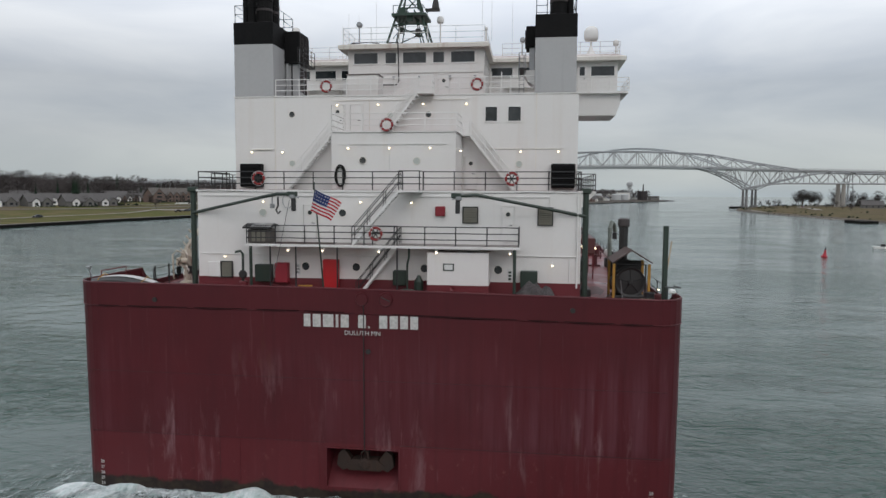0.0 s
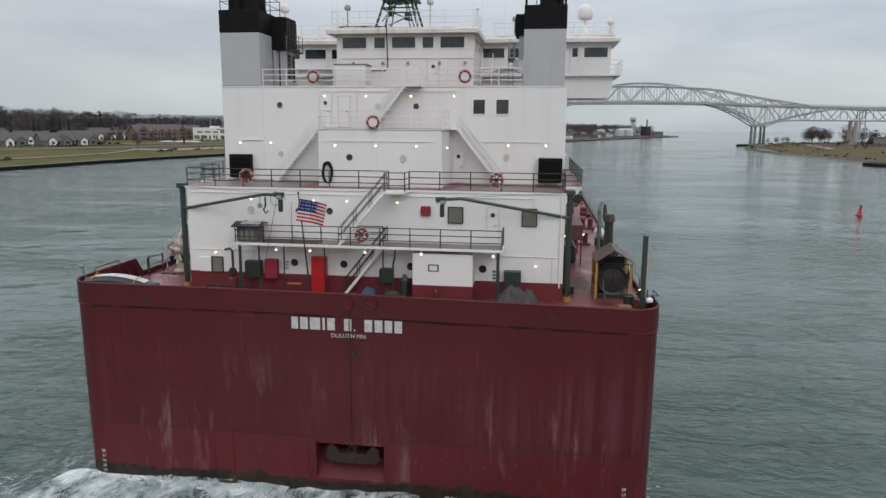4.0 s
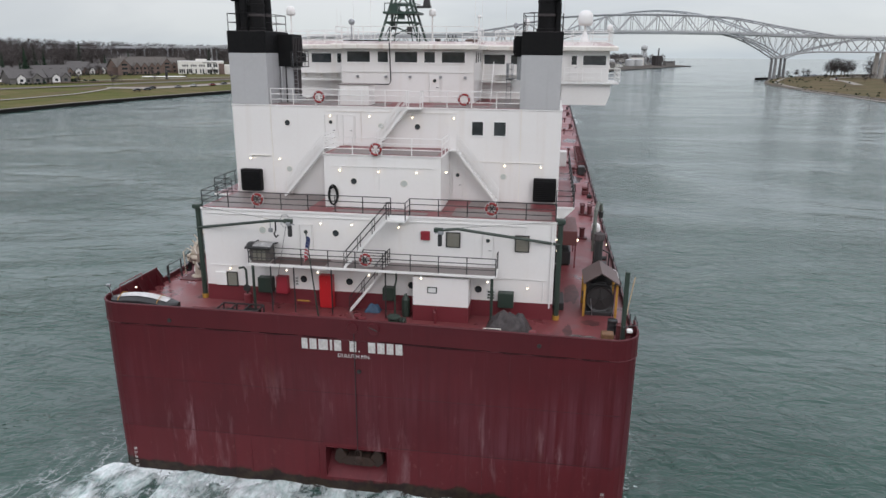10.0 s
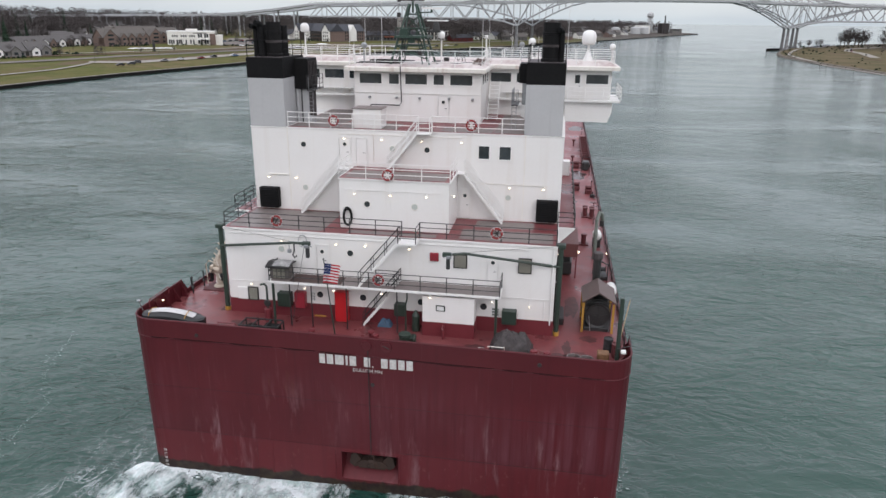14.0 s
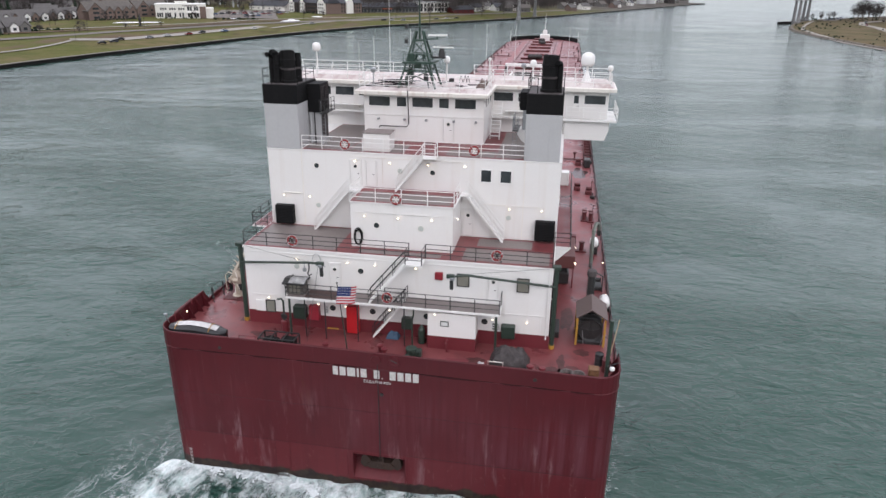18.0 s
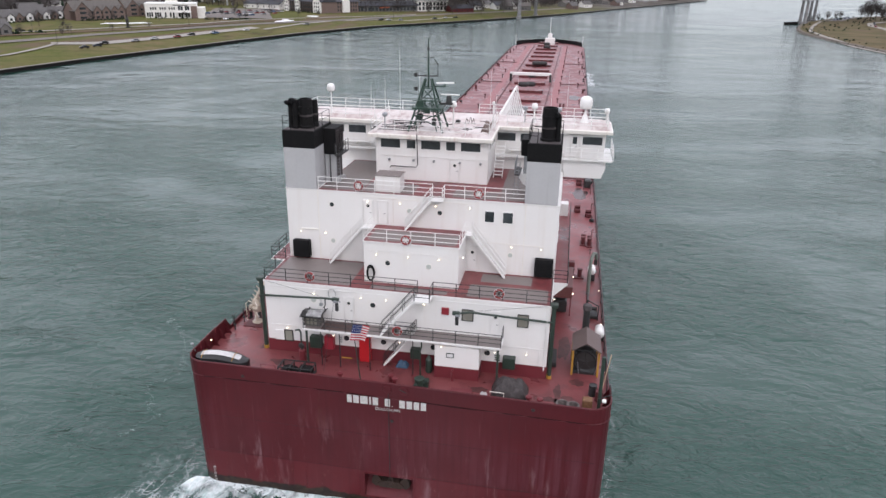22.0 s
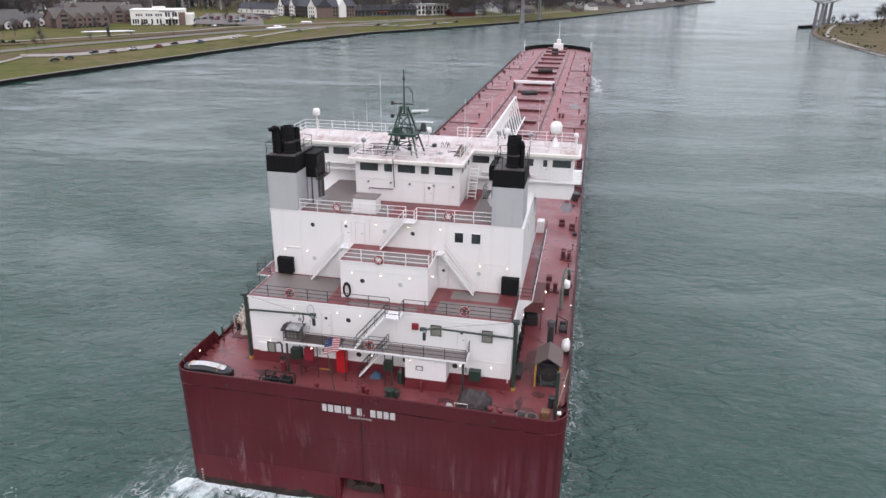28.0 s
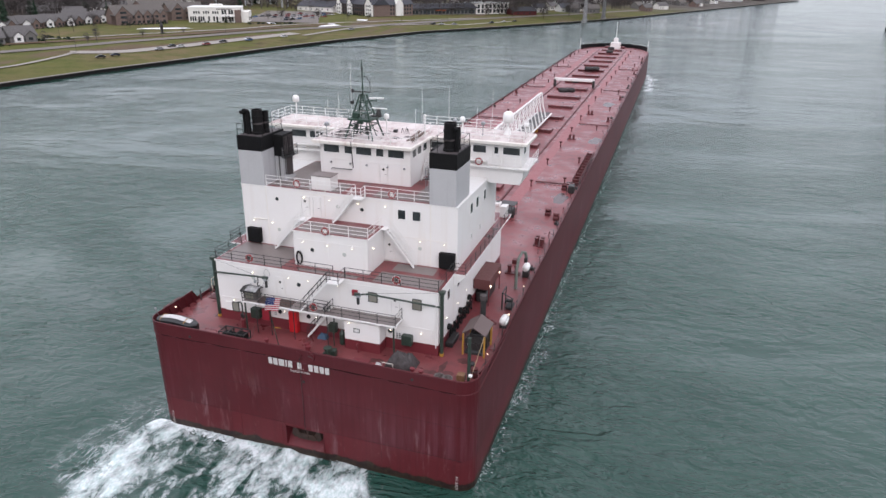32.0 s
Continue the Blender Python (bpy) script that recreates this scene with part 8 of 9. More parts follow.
for k, (x, y, s) in enumerate(((-336, 429, 1.25), (-328, 439, 1.3), (-350, 560, 1.1), (-390, 586, 1.75), (-352, 470, 1.5), (-362, 482, 1.3), (-345, 418, 1.0), (-372, 404, 1.5), (-375, 520, 1.3), (-320, 424, 0.9), (-398, 540, 1.5))):
    tree(x, y, s, k, True, 50 * k)
for k, (x, y, s) in enumerate(((-262, 432, 0.35), (-268, 446, 0.35), (-256, 470, 0.35), (-249, 500, 0.3), (-302, 520, 0.5), (-297, 538, 0.45), (-252, 640, 0.6), (-268, 700, 0.7), (-140, 760, 0.7), (-60, 800, 0.8), (-40, 850, 0.9), (-30, 900, 0.9), (-275, 560, 0.35), (-268, 585, 0.4), (-258, 628, 0.45), (-225, 650, 0.55), (-205, 664, 0.4), (-190, 672, 0.4), (-230, 610, 0.3), (-310, 478, 0.6), (-288, 470, 0.35), (-278, 420, 0.4), (-296, 402, 0.45), (-330, 520, 0.7), (-110, 770, 0.7), (-88, 790, 0.8), (-20, 940, 0.9), (10, 980, 0.8), (40, 1040, 0.9))):
    tree(x, y, s, k, False, 35 * k)


r3 = random.Random(33)
for k in range(46):
    x, y = r3.uniform(-480, -374), r3.uniform(345, 640)
    tree(x, y, r3.uniform(1.1, 1.65), k, False, 37 * k)


def scatter(name, label, templates, spots, mat):
    vs, fs, base = [], [], 0
    packs = []
    for m in templates:
        v = np.array(m.v, np.float32)
        f = np.array([(*q, q[-1])[:4] if len(q) == 3 else q for q in m.f if len(q) in (3, 4)], np.int32)
        packs.append((v, f))
    rnd = random.Random(9)
    for x, y, s in spots:
        v, f = packs[rnd.randrange(len(packs))]
        a = rnd.uniform(0, 6.28)
        c, q = math.cos(a), math.sin(a)
        w = np.empty_like(v)
        w[:, 0], w[:, 1], w[:, 2] = (v[:, 0] * c - v[:, 1] * q) * s + x, (v[:, 0] * q + v[:, 1] * c) * s + y, v[:, 2] * s + ground_z(x, y)
        vs.append(w)
        fs.append(f + base)
        base += len(v)
    ob = bulk(name, np.concatenate(vs), np.concatenate(fs), mat)
    return tagged(ob, label, "woods", kind="stuff")


def light_tree(seed):
    """A far bare tree: a trunk and a loose crown of thin slivers."""
    rnd = random.Random(seed)
    m = Mesh()
    m.tube([(0, 0, -1), (0, 0, 8)], 0.32, 4, 0.15, cap=False)
    for k in range(120):
        a, u = rnd.uniform(0, 6.28), rnd.uniform(-1, 1)
        q = 4.6 * math.sqrt(max(0.02, 1 - u * u)) * math.sqrt(rnd.random())
        p = Vector((q * math.cos(a), q * math.sin(a), 7.6 + 5.2 * u))
        d = Vector((p.x * 0.2 + rnd.uniform(-1, 1), p.y * 0.2 + rnd.uniform(-1, 1), rnd.uniform(-0.2, 1.3))).normalized() * rnd.uniform(0.9, 2.0)
        side = d.orthogonal().normalized() * rnd.uniform(0.07, 0.16)
        m.add([p - side, p + side, p + d + side * 0.7, p + d - side * 0.7], [(0, 1, 2, 3)])
    return m


rnd = random.Random(21)
spots = []
while len(spots) < 4800:
    y = rnd.uniform(250, 2000)
    d = rnd.uniform(0, 1) ** 1.3
    x = (-378 if y < 640 else shore_x(LEFT_SHORE, y) - (95 if y < 800 else 60)) - 900 * d
    if y > 640 and y < 745 and x > -330:
        continue
    spots.append((x, y, rnd.uniform(1.0, 1.6)))
for k in range(500):
    y = rnd.uniform(600, 1500)
    spots.append((shore_x(RIGHT_SHORE, min(y, 1100)) + rnd.uniform(190, 900), y, rnd.uniform(0.7, 1.2)))
scatter("far_woods", "grey-brown leafless woods behind the houses", [light_tree(k) for k in range(4)], spots, TWIG)
spots = [(rnd.uniform(-900, -350), rnd.uniform(300, 1100), rnd.uniform(0.9, 1.4)) for _ in range(70)]
scatter("far_conifers", "dark conifers dotted through the woods", conifers, spots, NEEDLE)

# low clipped shrubs along the house fronts
def shrub_mesh(seed):
    r2 = random.Random(seed)
    m = Mesh()
    for k in range(60):
        a, e, q = r2.uniform(0, 6.28), r2.uniform(0.05, 1.5), r2.uniform(0.5, 1.0)
        c = Vector((math.cos(a) * math.cos(e), math.sin(a) * math.cos(e), 1.1 * math.sin(e))) * q
        u = Vector((r2.uniform(-1, 1), r2.uniform(-1, 1), r2.uniform(-1, 1))).normalized() * 0.25
        w = u.orthogonal().normalized() * 0.16
        m.add([c - u, c + w, c + u, c - w], [(0, 1, 2, 3)])
    return m


line = []
for (x0, y0), (x1, y1), n in (((-318, 530), (-302, 560), 16), ((-294, 578), (-262, 592), 9), ((-342, 470), (-338, 550), 26), ((-306, 366), (-284, 404), 16), ((-238, 732), (-200, 706), 16), ((-252, 584), (-224, 606), 18), ((-304, 432), (-284, 426), 12), ((-300, 442), (-276, 440), 10)):
    line += [(x0 + (x1 - x0) * (k + rnd.random()) / n, y0 + (y1 - y0) * (k + rnd.random()) / n, rnd.uniform(0.7, 1.6)) for k in range(n)]
for k in range(90):
    line.append((rnd.uniform(395, 560), rnd.uniform(790, 930), rnd.uniform(1.2, 2.8)))
for k in range(70):
    y = rnd.uniform(420, 800)
    line.append((shore_x(RIGHT_SHORE, y) + rnd.uniform(3, 9) + (rnd.uniform(0, 60) if k % 3 == 0 else 0), y, rnd.uniform(0.4, 1.2)))
for k in range(60):
    line.append((rnd.uniform(300, 470), rnd.uniform(880, 990), rnd.uniform(0.9, 2.2)))
for k in range(60):
    y = rnd.uniform(700, 930)
    line.append((shore_x(RIGHT_SHORE, y) + rnd.uniform(8, 60), y, rnd.uniform(0.4, 1.1)))
scatter("shrubs", "dark shrubs and hedges along the house fronts and in the park", [shrub_mesh(k) for k in range(3)], line, NEEDLE)

# ---- the buoy ----
BUOY = paint("red_buoy_paint", (0.42, 0.012, 0.03), 0.5, (0.1, 0.02, 0.02), 0.3, 1.0, 0.2)
buoy = thing("channel_buoy", "red conical channel buoy leaning in the current", "buoy")
buoy.matrix_basis = pose(84.8, 157.5, 0, 0, 6, 0) @ Matrix.Diagonal((0.62, 0.62, 0.62, 1))
part("float", Mesh().lathe([(0.6, -0.6), (1.25, -0.2), (1.3, 0.35), (0.75, 0.55)], (0, 0, 0), 18), BUOY, buoy)
part("tower", Mesh().lathe([(0.85, 0.5), (0.5, 1.9), (0.36, 2.9), (0.3, 3.0)], (0, 0, 0), 12), BUOY, buoy)
part("top_mark", Mesh().lathe([(0.3, 3.0), (0.36, 3.1), (0.36, 3.7), (0.05, 4.2)], (0, 0, 0), 10), DARK_STEEL, buoy)


# ---- broken water astern and alongside ----
def make_foam():
    m = Nodes("wake_foam").set(Roughness=0.75)
    x = m.axis(0)
    side = m.n.new("ShaderNodeMath")
    side.operation = "ABSOLUTE"
    shift = m.n.new("ShaderNodeMath")
    shift.operation = "ADD"
    shift.inputs[1].default_value = 5.2
    m.link(x, shift.inputs[0])
    m.link(shift.outputs[0], side.inputs[0])
    thick = m.span(side.outputs[0], 17.5, 12.0, -2.2, 1.0)
    a = m.noise(0.62, 12, 0.72, stretch=(1.15, 0.62, 1), distortion=0.35, turn=12)
    b = m.noise(0.13, 4, 0.5, stretch=(1.2, 0.6, 1), distortion=0.6)
    mixed = m.n.new("ShaderNodeMath")
    mixed.operation = "MULTIPLY_ADD"
    m.link(b, mixed.inputs[0])
    mixed.inputs[1].default_value = 0.7
    m.link(a, mixed.inputs[2])
    lift = m.n.new("ShaderNodeMath")
    lift.operation = "MULTIPLY_ADD"
    m.link(thick, lift.inputs[0])
    lift.inputs[1].default_value = 0.20
    m.link(mixed.outputs[0], lift.inputs[2])
    m.link(m.span(lift.outputs[0], 0.93, 1.17), m.out.inputs["Alpha"])
    churn = m.span(m.noise(1.9, 10, 0.74, stretch=(1.1, 0.7, 1), distortion=0.25), 0.36, 0.62)
    m.colour(m.mix(churn, (0.82, 0.85, 0.86), (0.40, 0.53, 0.51)))
    m.normal(m.bump(a, 0.9, 0.35))
    return m.m


FOAM = make_foam()
FOAM_WHITE = plain("foam_flecks", (0.70, 0.75, 0.76), 0.8, 0, 3.0, 0.12)
FOAM_FAINT = plain("spent_foam", (0.30, 0.375, 0.36), 0.6, 0, 2.0, 0.25)
nx, ny = 62, 520
gx, gy = np.meshgrid(np.linspace(0, 1, nx), np.linspace(-70, 172, ny))
left = -15.4 + 0.0646 * np.maximum(gy, 0)  # always under the hull until the stern has passed
gx = left + gx * (13.5 - left)
h = np.zeros_like(gx)
rs = np.random.RandomState(5)
for k in range(46):
    ang, wl, ph = rs.uniform(0, 6.28), rs.uniform(1.2, 7.0), rs.uniform(0, 6.28)
    h += 0.018 * wl ** 0.6 * np.sin((gx * math.cos(ang) + gy * math.sin(ang)) * 6.28 / wl + ph)
edge_fade = np.clip(np.minimum(gx - left, 13.5 - gx) / 2, 0.2, 1)
gz = 0.03 + np.clip(h + 0.10, 0, 0.6) * edge_fade
idx = np.arange(nx * ny).reshape(ny, nx)
quads = np.stack([idx[:-1, :-1], idx[:-1, 1:], idx[1:, 1:], idx[1:, :-1]], -1).reshape(-1, 4)
wake = bulk("wake_foam", np.stack([gx, gy, gz], -1).reshape(-1, 3), quads, FOAM, True)
wake.matrix_basis = pose(0, 0, 0, 0, 0, 3.7)
tagged(wake, "white churned wake foam on the water astern", "foam", kind="stuff")


# the same foam spreading from the port corner, carried along with the stern
fx, fy = np.meshgrid(np.linspace(0, 1, 44), np.linspace(-17, -0.1, 40))
fx = -3.5 + fx * (-12.9 + 0.62 * np.minimum(fy, 0))
fz = 0.05 + 0.10 * np.abs(np.sin(fx * 1.7 + 2 * np.sin(fy * 0.9))) + 0.06 * np.sin(fy * 2.3 + fx)
idx = np.arange(44 * 40).reshape(40, 44)
quads = np.stack([idx[:-1, :-1], idx[1:, :-1], idx[1:, 1:], idx[:-1, 1:]], -1).reshape(-1, 4)
wake_edge = tagged(bulk("wake_foam", np.stack([fx, fy, np.maximum(fz, 0.04)], -1).reshape(-1, 3), quads, FOAM, True), "white foam spreading from the stern's corner", "foam", kind="stuff")


def make_lace():
    """Thin filaments of foam with clear water between them."""
    m = Nodes("lacy_foam").set(Roughness=0.7)

    def thread(scale, detail, stretch, warp, turn, lo, hi):
        q = m.span(m.noise(scale, detail, 0.6, stretch=stretch, distortion=warp, turn=turn), 0.2, 0.8, -1.0, 1.0)
        fold = m.n.new("ShaderNodeMath")
        fold.operation = "ABSOLUTE"
        m.link(q, fold.inputs[0])
        return m.span(fold.outputs[0], hi, lo)

    wide = m.times(thread(0.42, 7, (1.0, 0.6, 1), 1.2, 20, 0.01, 0.11), m.span(m.noise(0.22, 4), 0.40, 0.62))
    thin = m.times(thread(1.1, 7, (1.0, 0.7, 1), 1.0, -15, 0.0, 0.10), m.span(m.noise(0.35, 4, turn=40), 0.42, 0.62))
    most = m.n.new("ShaderNodeMath")
    most.operation = "MAXIMUM"
    m.link(wide, most.inputs[0])
    m.link(thin, most.inputs[1])
    fade = m.n.new("ShaderNodeAttribute")
    fade.attribute_name = "strength"
    m.link(m.times(m.times(most.outputs[0], 0.85), fade.outputs["Fac"]), m.out.inputs["Alpha"])
    m.colour(m.mix(m.span(m.noise(2.0, 6), 0.35, 0.65), (0.66, 0.71, 0.72), (0.40, 0.48, 0.47)))
    return m.m


LACE = make_lace()


def lace(name, label, x0, x1, y0, y1, edge, fade_to, most=1.0):
    """A sheet of lacy foam, dense at the line x = edge and spent at x = fade_to and towards its ends."""
    nx, ny = 14, 60
    v = [(x0 + (x1 - x0) * i / (nx - 1), y0 + (y1 - y0) * j / (ny - 1), 0.06) for j in range(ny) for i in range(nx)]
    f = [(j * nx + i, j * nx + i + 1, (j + 1) * nx + i + 1, (j + 1) * nx + i) for j in range(ny - 1) for i in range(nx - 1)]
    ob = bulk(name, v, f, LACE)
    attr = ob.data.attributes.new("strength", "FLOAT", "POINT")
    for k, (x, y, z) in enumerate(v):
        along = (y - y0) / (y1 - y0)
        reach = max(0.0, 1 - (x - edge) / (fade_to - edge))
        attr.data[k].value = most * min(1.0, 1.6 * reach) * min(1.0, along / 0.08, (1 - along) / 0.5)
    return tagged(ob, label, "foam", kind="stuff")


def flecks(name, label, line, width, count, seed, size=(0.04, 0.15), mat=None):
    """Curling lines of foam: many small flat shreds strewn along a path on the water."""
    rnd = random.Random(seed)
    v, f = [], []
    seg = [math.dist(a, b) for a, b in zip(line, line[1:])]
    for _ in range(count):
        u = rnd.random() * sum(seg)
        i = 0
        while u > seg[i]:
            u -= seg[i]
            i += 1
        (x0, y0), (x1, y1) = line[i], line[i + 1]
        t = u / seg[i]
        n = noise.noise((u * 0.35 + i * 9, seed, 0.5))
        x = x0 + (x1 - x0) * t + rnd.gauss(0, width) * (0.4 + abs(n)) + n * width * 1.5
        y = y0 + (y1 - y0) * t + rnd.gauss(0, width) * (0.4 + abs(n)) + noise.noise((u * 0.4, seed + 3, i)) * width * 1.5
        s, a = rnd.uniform(*size) * (0.5 + abs(n)), rnd.uniform(0, 6.28)
        c, q = math.cos(a) * s, math.sin(a) * s
        z = 0.05 + rnd.random() * 0.04
        k = len(v)
        v += [(x - c - q * 0.4, y - q + c * 0.4, z), (x + c - q * 0.25, y + q + c * 0.3, z), (x + c * 0.8 + q * 0.4, y + q * 0.8 - c * 0.45, z + 0.03), (x - c * 0.6 + q * 0.5, y - q * 0.7 - c * 0.4, z)]
        f.append((k, k + 1, k + 2, k + 3))
    return tagged(bulk(name, v, f, mat or FOAM_FAINT), label, "foam", kind="stuff")


def in_world(t, pts):
    return [tuple((ship_at(t) @ Vector((x, y, 0)))[:2]) for x, y in pts]


flecks("foam_streak", "thin curling foam lines on the green water", in_world(23, [(-25.4, -1.3), (-23.9, 2.0), (-26.5, 5.0), (-27.6, 6.4), (-25.6, 9.0), (-26.9, 12.0), (-28.7, 15.5), (-33, 20)]), 0.3, 420, 1, (0.02, 0.08))
flecks("foam_streak", "thin curling foam lines on the green water", in_world(13, [(-27.4, 3.4), (-28.5, 7.0), (-29.2, 10.8), (-32.4, 14.4), (-35.7, 22.7)]), 0.35, 260, 2, (0.02, 0.08))
lip_foam = flecks("waterline_foam", "ragged foam along the ship's side", [(16.35, 1.5), (16.5, 60), (16.4, 160), (16.5, 276)], 0.30, 1800, 9, (0.04, 0.15))
side_foam = lace("waterline_foam", "lacy foam washing along the ship's side", 16.0, 18.8, -5.0, 80.0, 16.1, 18.7, 0.5)
corner_foam = lace("corner_foam", "lacy foam curling from the stern corner", -23.0, -15.8, -11.0, 6.0, -16.0, -22.5)
stern_foam = flecks("stern_foam", "foam boiling out from the foot of the stern", [(-15.4, -0.25), (-11, -0.5), (-7, -0.9), (-4, -1.6)], 0.4, 900, 12, (0.06, 0.3), FOAM_WHITE)
bow_foam = flecks("bow_foam", "white bow wave beside the far end of the hull", [(15.9, 286), (17.0, 278), (18.0, 266), (18.6, 250), (19.4, 236)], 1.1, 1500, 13, (0.12, 0.5), FOAM_WHITE)


# ---- things that lie on the ship and travel with it ----
LOOSE = []


def loose(name, label, category, mesh, mat, group="", smooth=False):
    ob = thing(name, label, category, mesh, mat, group, smooth=smooth)
    LOOSE.append(ob)
    return ob


RING_RED = plain("faded_red_ring", (0.24, 0.018, 0.018), 0.6, 0, 8.0, 0.25)
ring_seg = {}
for q in range(8):
    m = Mesh()
    pts = [(0.33 * math.cos(a), 0, 0.33 * math.sin(a)) for a in [2 * math.pi * (q // 2 + (0.9 * k / 4 if q % 2 else 0.9 + 0.1 * k / 4)) / 4 + 0.6 for k in range(5)]]
    ring_seg[q] = m.tube(pts, 0.068, 8)
first_ring = None
for x, y, z, label in ((-7.3, 4.42, 17.05, "red and white life ring hung on the boat deck rail"), (7.4, 4.42, 17.05, "red and white life ring hung on the boat deck rail"), (0.05, YB - 0.08, 20.2, "red and white life ring hung on the house roof rail"),
                       (0.05, 2.74, 14.0, "red life ring hung on the balcony rail"), (-4.75, 9.5, 23.05, "red and white life ring on the bridge deck rail"), (5.0, 9.5, 23.05, "red and white life ring on the bridge deck rail"), (10.45, 19.2, 24.3, "red and white life ring on the bridge wing")):
    r = tagged(new("life_ring"), label, "life ring", "life rings")
    if first_ring is None:
        first_ring = {q: ring_seg[q].data("ring_segment", RING_RED if q % 2 else STAR, True) for q in range(8)}
        rope_me = Mesh().tube([(0.43 * math.cos(a), -0.01, 0.43 * math.sin(a)) for a in [2 * math.pi * k / 16 for k in range(16)]], 0.015, 4, closed=True).data("grab_line", STAR)
        strap_me = Mesh().box(-0.03, 0.03, -0.1, -0.08, -0.34, 0.34).data("bracket", DARK_STEEL)
        strap_pale = Mesh().box(-0.03, 0.03, -0.1, -0.08, -0.34, 0.34).data("bracket", WHITE_TRIM)
    for q in range(8):
        part("ring_segment", first_ring[q], None, r)
    part("grab_line", rope_me, None, r)
    for a in (30, 90, 150):
        b = part("bracket", strap_pale if z > 19 else strap_me, None, r)
        b.matrix_basis = pose(0, 0.08, 0, 0, a, 0)
    r.matrix_basis = pose(x, y - 0.1, z)
    LOOSE.append(r)

# tarpaulin over a heap
TARP = plain("grey_brown_tarpaulin", (0.036, 0.029, 0.029), 0.6, 0, 3.0, 0.4)


def tarp_heap():
    m, n = Mesh(), 34
    v = []
    for j in range(n):
        for i in range(n):
            u, w = i / (n - 1) * 2 - 1, j / (n - 1) * 2 - 1
            r = max(abs(u), abs(w)) ** 2.6
            h = 1.45 * (1 - r) * (0.85 + 0.3 * noise.noise((u * 1.6, w * 1.6, 2)))
            fold = 0.34 * abs(noise.noise((u * 3.6, w * 3.6, 7))) - 0.12 + 0.16 * abs(noise.noise((u * 8, w * 8, 3)))
            v.append((u * 1.35 * (1 + 0.12 * noise.noise((w * 3, 1, 5))), w * 0.95 * (1 + 0.12 * noise.noise((u * 3, 4, 9))), max(0.01, h + fold * (1 - r))))
    f = [(j * n + i, j * n + i + 1, (j + 1) * n + i + 1, (j + 1) * n + i) for j in range(n - 1) for i in range(n - 1)]
    return m.add(v, f)


heap = loose("covered_machine", "machinery under a crumpled grey-brown tarpaulin", "tarpaulin", tarp_heap(), TARP)
heap.matrix_basis = pose(8.75, 1.95, A)
loose("pipe_frame", "low white pipe frame in front of the tarpaulin", "frame", Mesh().tube([(7.4, 0.75, A), (7.4, 0.75, A + 0.7), (8.4, 0.75, A + 0.7), (8.4, 0.75, A)], 0.035, 6), RUSTY_WHITE)
loose("pipe_frame", "low white pipe frame by the bulwark", "frame", Mesh().tube([(-10.2, 0.6, A), (-10.2, 0.6, A + 0.9), (-9.0, 0.6, A + 0.9), (-9.0, 0.6, A)], 0.04, 6), BAND)

# workboat turned over in the port quarter
WB_BLACK = plain("black_boat_cover", (0.012, 0.012, 0.013), 0.45, 0, 3.0, 0.3)
boat = tagged(new("workboat"), "low black workboat with a pale stripe along its top", "boat")
v, f, n = [], [], 15
for i in range(n):
    u = i / (n - 1)
    half = 0.85 * (1 - max(0, (u - 0.75) / 0.25) ** 2 * 0.75) * (1 - max(0, (0.2 - u) / 0.2) ** 2 * 0.55)
    top = 1.15 * (0.72 + 0.28 * math.sin(math.pi * min(1, u * 1.15)))
    for q in range(7):
        a = math.pi * q / 6
        v.append((-2.15 + 4.3 * u, -half * math.cos(a), 0.05 + top * math.sin(a) ** 0.3))
for i in range(n - 1):
    f += [(i * 7 + q, i * 7 + q + 1, (i + 1) * 7 + q + 1, (i + 1) * 7 + q) for q in range(6)]
part("boat_shell", Mesh().add(v, f + [tuple(range(7)), tuple(range((n - 1) * 7, n * 7))]), WB_BLACK, boat)
PALE_BOAT = plain("pale_boat_bottom", (0.50, 0.49, 0.49), 0.5, 0, 4.0, 0.2)
for y, w in ((0.0, 0.34),):
    run, n = [], 12
    for i in range(n):
        u = 0.10 + 0.74 * i / (n - 1)
        top = 1.15 * (0.72 + 0.28 * math.sin(math.pi * min(1, u * 1.15)))
        z = 0.05 + top
        run += [(-2.15 + 4.3 * u, y - w, z), (-2.15 + 4.3 * u, y + w, z), (-2.15 + 4.3 * u, y + w, z + 0.02), (-2.15 + 4.3 * u, y - w, z + 0.02)]
    f = [(4 * i + k, 4 * i + (k + 1) % 4, 4 * i + 4 + (k + 1) % 4, 4 * i + 4 + k) for i in range(n - 1) for k in range(4)]
    part("boat_stripe", Mesh().add(run, f + [(0, 1, 2, 3), (4 * n - 4, 4 * n - 3, 4 * n - 2, 4 * n - 1)]), PALE_BOAT, boat, "pale grey strip along the boat's top")
for x in (-1.5, 1.0):
    part("boat_strap", Mesh().tube([(x - 0.08, -0.88, 0.1), (x - 0.04, -0.6, 1.0), (x, 0, 1.27), (x - 0.04, 0.6, 1.0), (x - 0.08, 0.88, 0.1)], 0.03, 5), YELLOW, boat, "yellow lashing")
boat.matrix_basis = pose(-13.35, 0.75, A + 0.45, 0, 4, 6) @ Matrix.Diagonal((0.95, 0.95, 0.8, 1))
LOOSE.append(boat)
for x, z in ((-1.25, -0.42), (1.05, -0.55)):
    part("boat_chock", Mesh().box(x - 0.15, x + 0.15, -0.7, 0.7, z, 0.2), COAMING, boat)

